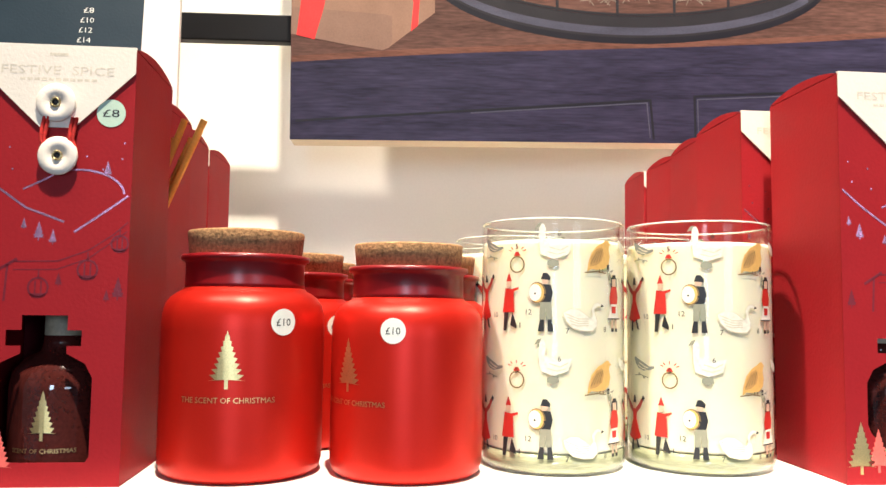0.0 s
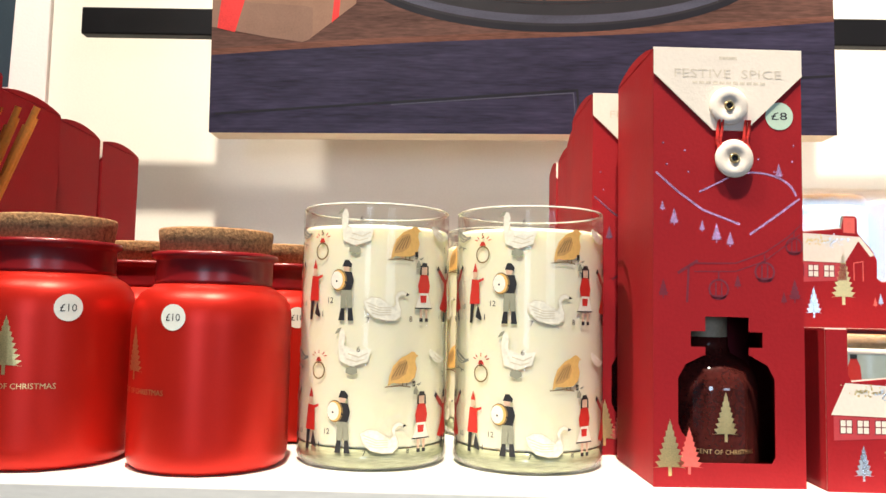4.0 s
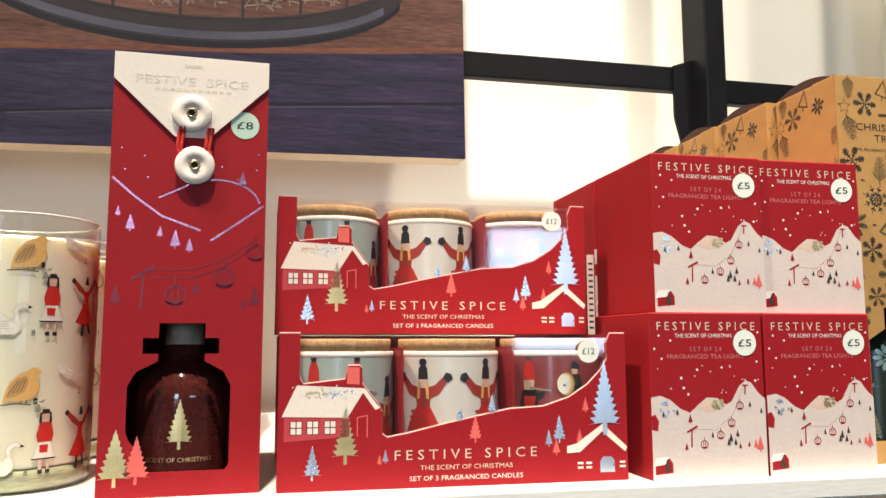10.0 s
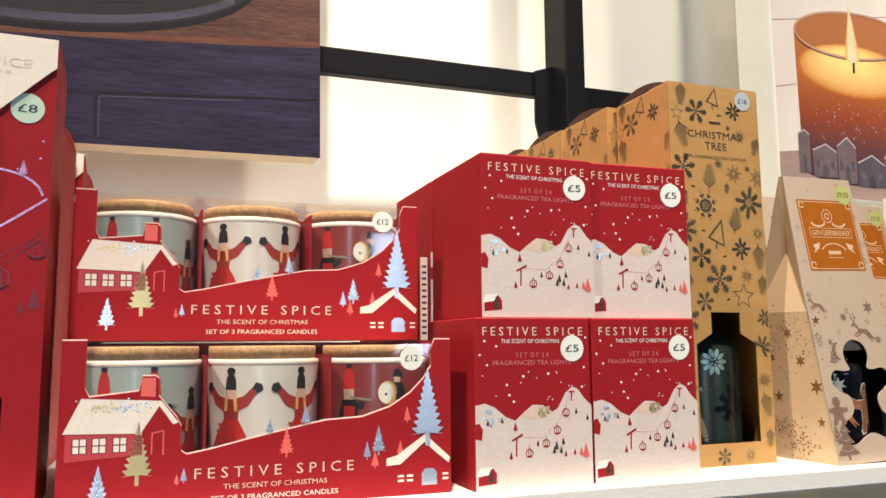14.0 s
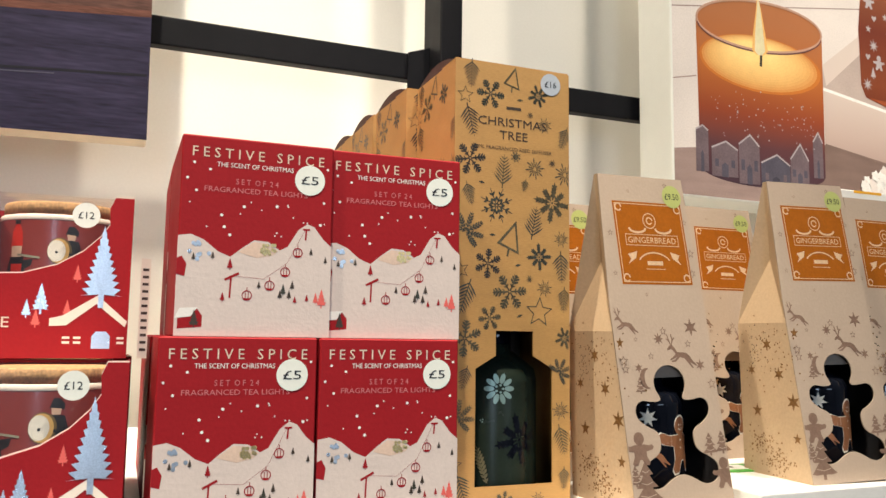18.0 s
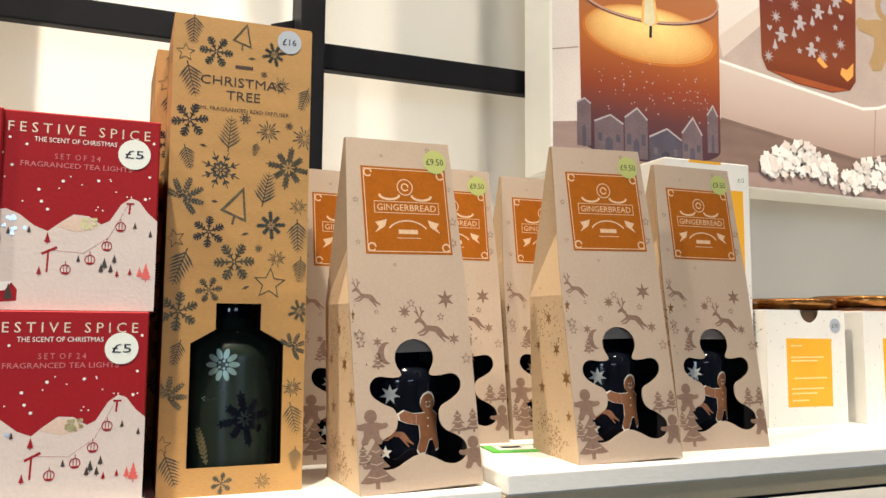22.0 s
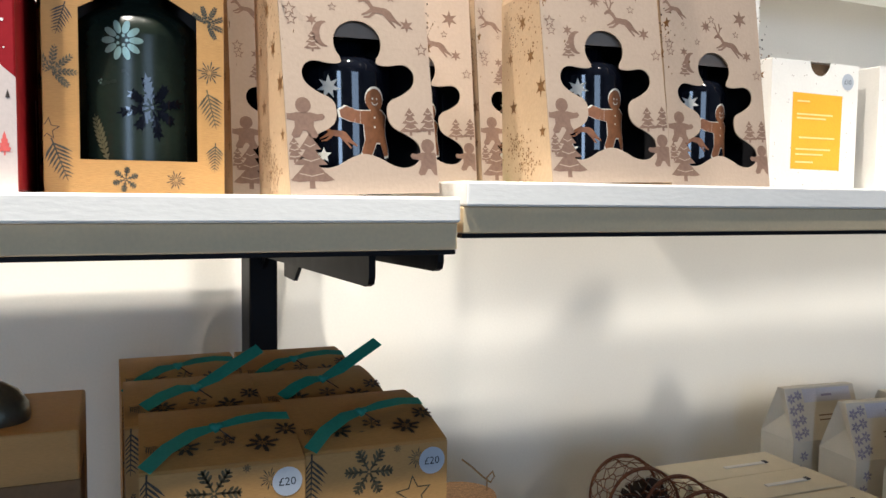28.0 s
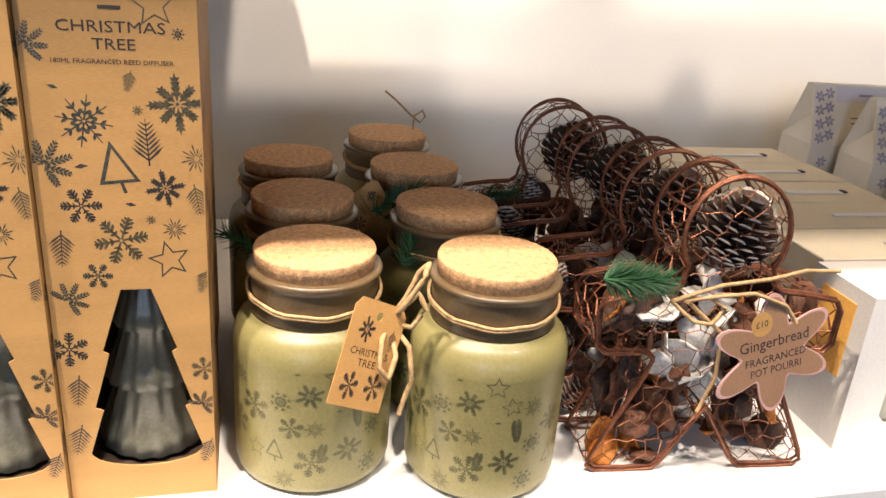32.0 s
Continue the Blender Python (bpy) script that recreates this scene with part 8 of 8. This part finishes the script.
def wire_figure(m, seed, front=False):
    th = thing("wire_figure", "rusty wire gingerbread figure filled with pine cones and dried leaves", "decoration", "wire figures of pot pourri", m)
    rng = random.Random(seed)
    d = 0.046
    for k, y in enumerate((0, d)):
        for o in (0, 0.0022):
            wire("frame_wire", [(u * (1 - o * 8), y + o * 0.6, v * (1 - o * 3) + o) for u, v in OUT], 0.0011 if not front else 0.0014, COPPER, th, closed=True, n=5)
        if k not in NET:
            NET[k] = hex_net(y - 0.001 if k == 0 else y + 0.001)
        part("wire_net", NET[k], COPPER, th, "fine hexagonal wire netting")
    if 2 not in NET:
        NET[2] = side_net(d)
    part("side_net", NET[2], COPPER, th, "hexagonal wire netting round the sides")
    for i in range(0, len(OUT), 4):
        u, v = OUT[i]
        wire("cross_wire", [(u, 0, v), (u * 1.02, d / 2, v), (u, d, v)], 0.0006, COPPER, th, n=4)
    spots = []
    while len(spots) < 72:
        u, v = rng.uniform(-.075, .075), rng.uniform(.006, .122)
        if inside(u, v) and inside(u * 1.12, v) and inside(u, v + .006) and inside(u, v - .006):
            spots.append((u, v))
    for i, (u, v) in enumerate(spots):
        y = rng.uniform(0.010, d - 0.010)
        if i % 6 == 0 and not front:
            pine_cone(th, pose(u, y, v - .012, rng.uniform(-50, 50), rng.uniform(-50, 50), 0), 0.015, 0.028)
        else:
            kind = (SHELL_WHITE if abs(u) < .017 and v > .05 or i % 11 == 5 else (BARK, CONE, BARK, BARK, PEEL)[i % 5]) if front else (BARK, BARK, CONE, BARK, BARK, SHELL_WHITE, CONE)[i % 7]
            nm = {"dried_bark": "bark_chip", "bleached_dried_leaf": "dried_leaf", "dried_orange_slice": "orange_peel", "pine_cone": "bark_chip"}[kind.name]
            part(nm, chip(seed * 100 + i, rng.uniform(0.020, 0.034)), kind, th, m=pose(u, y, v, rng.uniform(0, 360), rng.uniform(0, 360), rng.uniform(0, 360)))
    pine_cone(th, pose(0.004, d / 2, .140, 14 if front else 20, 12, 0), 0.025, 0.046)
    return th


fig = wire_figure(pose(1.173, 0.437, LOW, -3, 0, -5), 1, True)
wire_figure(pose(1.158, 0.492, LOW, -4, 0, -8), 2)
wire_figure(pose(1.146, 0.556, LOW, -4, 0, -10), 3)
wire_figure(pose(1.132, 0.620, LOW, -4, 0, -12), 4)

sprig_f = thing("fir_sprig", "green artificial fir sprig tied to a wire figure with twine", "sprig", m=pose(1.083, 0.434, LOW + 0.142, 0, 6, 0))
fir_twig(sprig_f, pose(0.002, 0, 0), 620, 0.038)
bow_f = thing("twine_bow", "jute twine bow on a wire figure", "twine", m=pose(1.128, 0.430, LOW + 0.128))
for pts in (((0, 0, 0), (.012, -.008, -.010), (.024, -.008, -.012), (.034, -.004, -.004), (.024, -.002, .002), (.008, 0, .001)), ((0, 0, 0), (.030, -.002, .010), (.060, -.004, .014), (.085, -.002, .018), (.11, .0, .016)), ((.008, 0, 0), (.030, -.004, .004), (.050, -.006, .006), (.075, -.004, -.004), (.085, -.004, -.016)), ((.01, -.002, 0), (.034, -.006, -.020), (.036, -.006, -.050), (.030, -.004, -.075))):
    sm = []
    for i in range(len(pts) - 1):
        sm += [Vector(pts[i]).lerp(Vector(pts[i + 1]), q) for q in (0, .33, .66)]
    wire("twine", sm + [Vector(pts[-1])], 0.0013, TWINE, bow_f)

label_t = thing("shaped_label", "snowflake-shaped kraft label with a pink edge on a wire figure", "label", m=pose(1.199, 0.422, LOW + 0.094, -8, -9, 6))
LBL = mat("kraft_label", (0.28, 0.155, 0.085), 0.6, var=0.1)
petal = lambda t: 0.0295 + 0.0095 * math.cos(6 * t)
lobes = [(petal(t) * math.cos(t + .5) * 1.18, petal(t) * math.sin(t + .5)) for t in [2 * math.pi * k / 144 for k in range(144)]]
part("backing", plate(lobes, t=0.0012), mat("dusty_pink_card", (0.52, 0.31, 0.28), 0.6), label_t)
prints("printed_panel", [[(u * .94, v * .94) for u, v in lobes]], LBL, label_t)
prints("price_spot", [circle(-.008, .021, .0078, 20)], KRAFT, label_t, off=0.0007)
writing("price", "£10", -.008, .0212, .0085, .0042, BLACK_INK, label_t, off=0.0010)
writing("title", "Gingerbread", .001, .0070, .050, .0095, BLACK_INK, label_t, off=0.0008)
writing("title", "FRAGRANCED", .002, -.0030, .044, .0050, BLACK_INK, label_t, off=0.0008)
writing("title", "POT POURRI", .002, -.0105, .037, .0050, BLACK_INK, label_t, off=0.0008)


# ---- cream boxes and floral packs at the far end of the lower shelf ----
CREAM_BOX = mat("cream_box_card", (0.74, 0.66, 0.49), 0.6, var=0.05)
SPECKLE = mat("white_speckled_card", (0.76, 0.73, 0.67), 0.6, var=0.06, scale=300)


def cream_box(m, front=False):
    w, h, d = 0.170, 0.117, 0.0620
    th = thing("candle_box", "long cream card box with a white slot in its lid", "gift box", "cream card boxes", m)
    if front:
        part("front_panel", plate([(0, 0), (w, 0), (w, h), (0, h)], [[(.030, .026), (.036, .020), (.13, .020), (.14, .026), (.14, .062), (.030, .062)]]), SPECKLE, th)
        part("candle", lathe([(0.022, 0), (0.026, 0.002), (0.027, 0.006), (0.027, 0.055)], 32), WAX, th, "ivory candle behind the window", pose(0.050, 0.032, 0.012))
        bm = bm_box(0, w, 0.0008, d, 0, h)
        bmesh.ops.delete(bm, geom=[q for q in bm.faces if q.normal.y < -0.5], context="FACES")
        part("carton", bm, SPECKLE, th)
        part("printed_panel", bm_box(-0.0008, -0.0001, 0.014, 0.050, 0.050, 0.106, 0.0002), REED, th, "orange printed side panel")
    else:
        part("carton", bm_box(0, w, 0, d, 0, h, 0.0008, 1), CREAM_BOX, th)
    part("lid_slot", bm_box(0.075, 0.138, 0.024, 0.030, h + 0.0003, h + 0.0016, 0.0004), WHITE_CARD, th, "white slot tab")
    part("slot_end", bm_box(0.134, 0.139, 0.0235, 0.0305, h + 0.0008, h + 0.0024, 0.0004), BLACK_INK, th)
    return th


cream_box(pose(1.285, 0.444, LOW, 0, 0, -2), True)
for k in range(5):
    cream_box(pose(1.295 + 0.003 * (k % 2), 0.5100 + 0.0640 * k, LOW, 0, 0, -1 + k % 2))

LILAC = mat("lilac_print", (0.30, 0.28, 0.40), 0.6, var=0.2)


def floral_pack(m):
    w, wt, d, k, h = 0.060, 0.058, 0.062, 0.120, 0.186
    th = thing("gift_bag", "cream card gable pack with a lilac floral border", "gift bag", "floral gable packs", m)
    yr = 0.024
    v = [(-w, 0, 0), (w, 0, 0), (w, d, 0), (-w, d, 0), (-w, 0, k), (w, 0, k), (w, d, k), (-w, d, k), (-wt, yr, h), (wt, yr, h), (wt, yr + .012, h), (-wt, yr + .012, h), (-w + .012, d / 2, h - .035), (w - .012, d / 2, h - .035)]
    f = [(3, 2, 1, 0), (0, 1, 5, 4), (2, 3, 7, 6), (3, 0, 4, 7), (1, 2, 6, 5), (4, 5, 9, 8), (6, 7, 11, 10), (8, 9, 10, 11), (4, 12, 7), (4, 8, 12), (8, 11, 12), (11, 7, 12), (5, 6, 13), (5, 13, 9), (9, 13, 10), (10, 13, 6)]
    part("bag", mesh_of("bag", v, f), mat("pale_cream_card", (0.70, 0.66, 0.58), 0.6, var=0.04), th)
    mm = pose(0, -0.0003, k, -math.degrees(math.atan2(yr, h - k)))
    prints("band", [[(-.030, .050), (.050, .050), (.050, .068), (-.030, .068)]], mat("pale_lilac_print", (0.60, 0.60, 0.68), 0.6), th, m=mm)
    for r in range(4):
        for c in range(2):
            prints("flower_print", shift(flake(6, .22, 0), -.050 + .012 * c, .008 + .016 * r + .004 * c, .0075), LILAC, th, m=mm)
    for r in range(6):
        prints("flower_print", shift(flake(6, .22, 0), -.048 + .006 * (r % 2), .010 + .018 * r, .0075), LILAC, th)
    each("line_of_print", [ribbon([(-.010, z), (.030, z)], .0016) for z in (.032, .026)], TAUPE, th, m=mm)
    prints("brand_mark", [[(.0, .057), (.018, .057), (.018, .060), (.0, .060)]], LILAC, th, off=0.0007, m=mm)
    return th


floral_pack(pose(1.582, 0.828, LOW, 0, 0, -4))
floral_pack(pose(1.596, 0.742, LOW, 0, 0, -6))
floral_pack(pose(1.592, 0.645, LOW, 0, 0, -6))
floral_pack(pose(1.70, 0.77, LOW, 0, 0, -4))
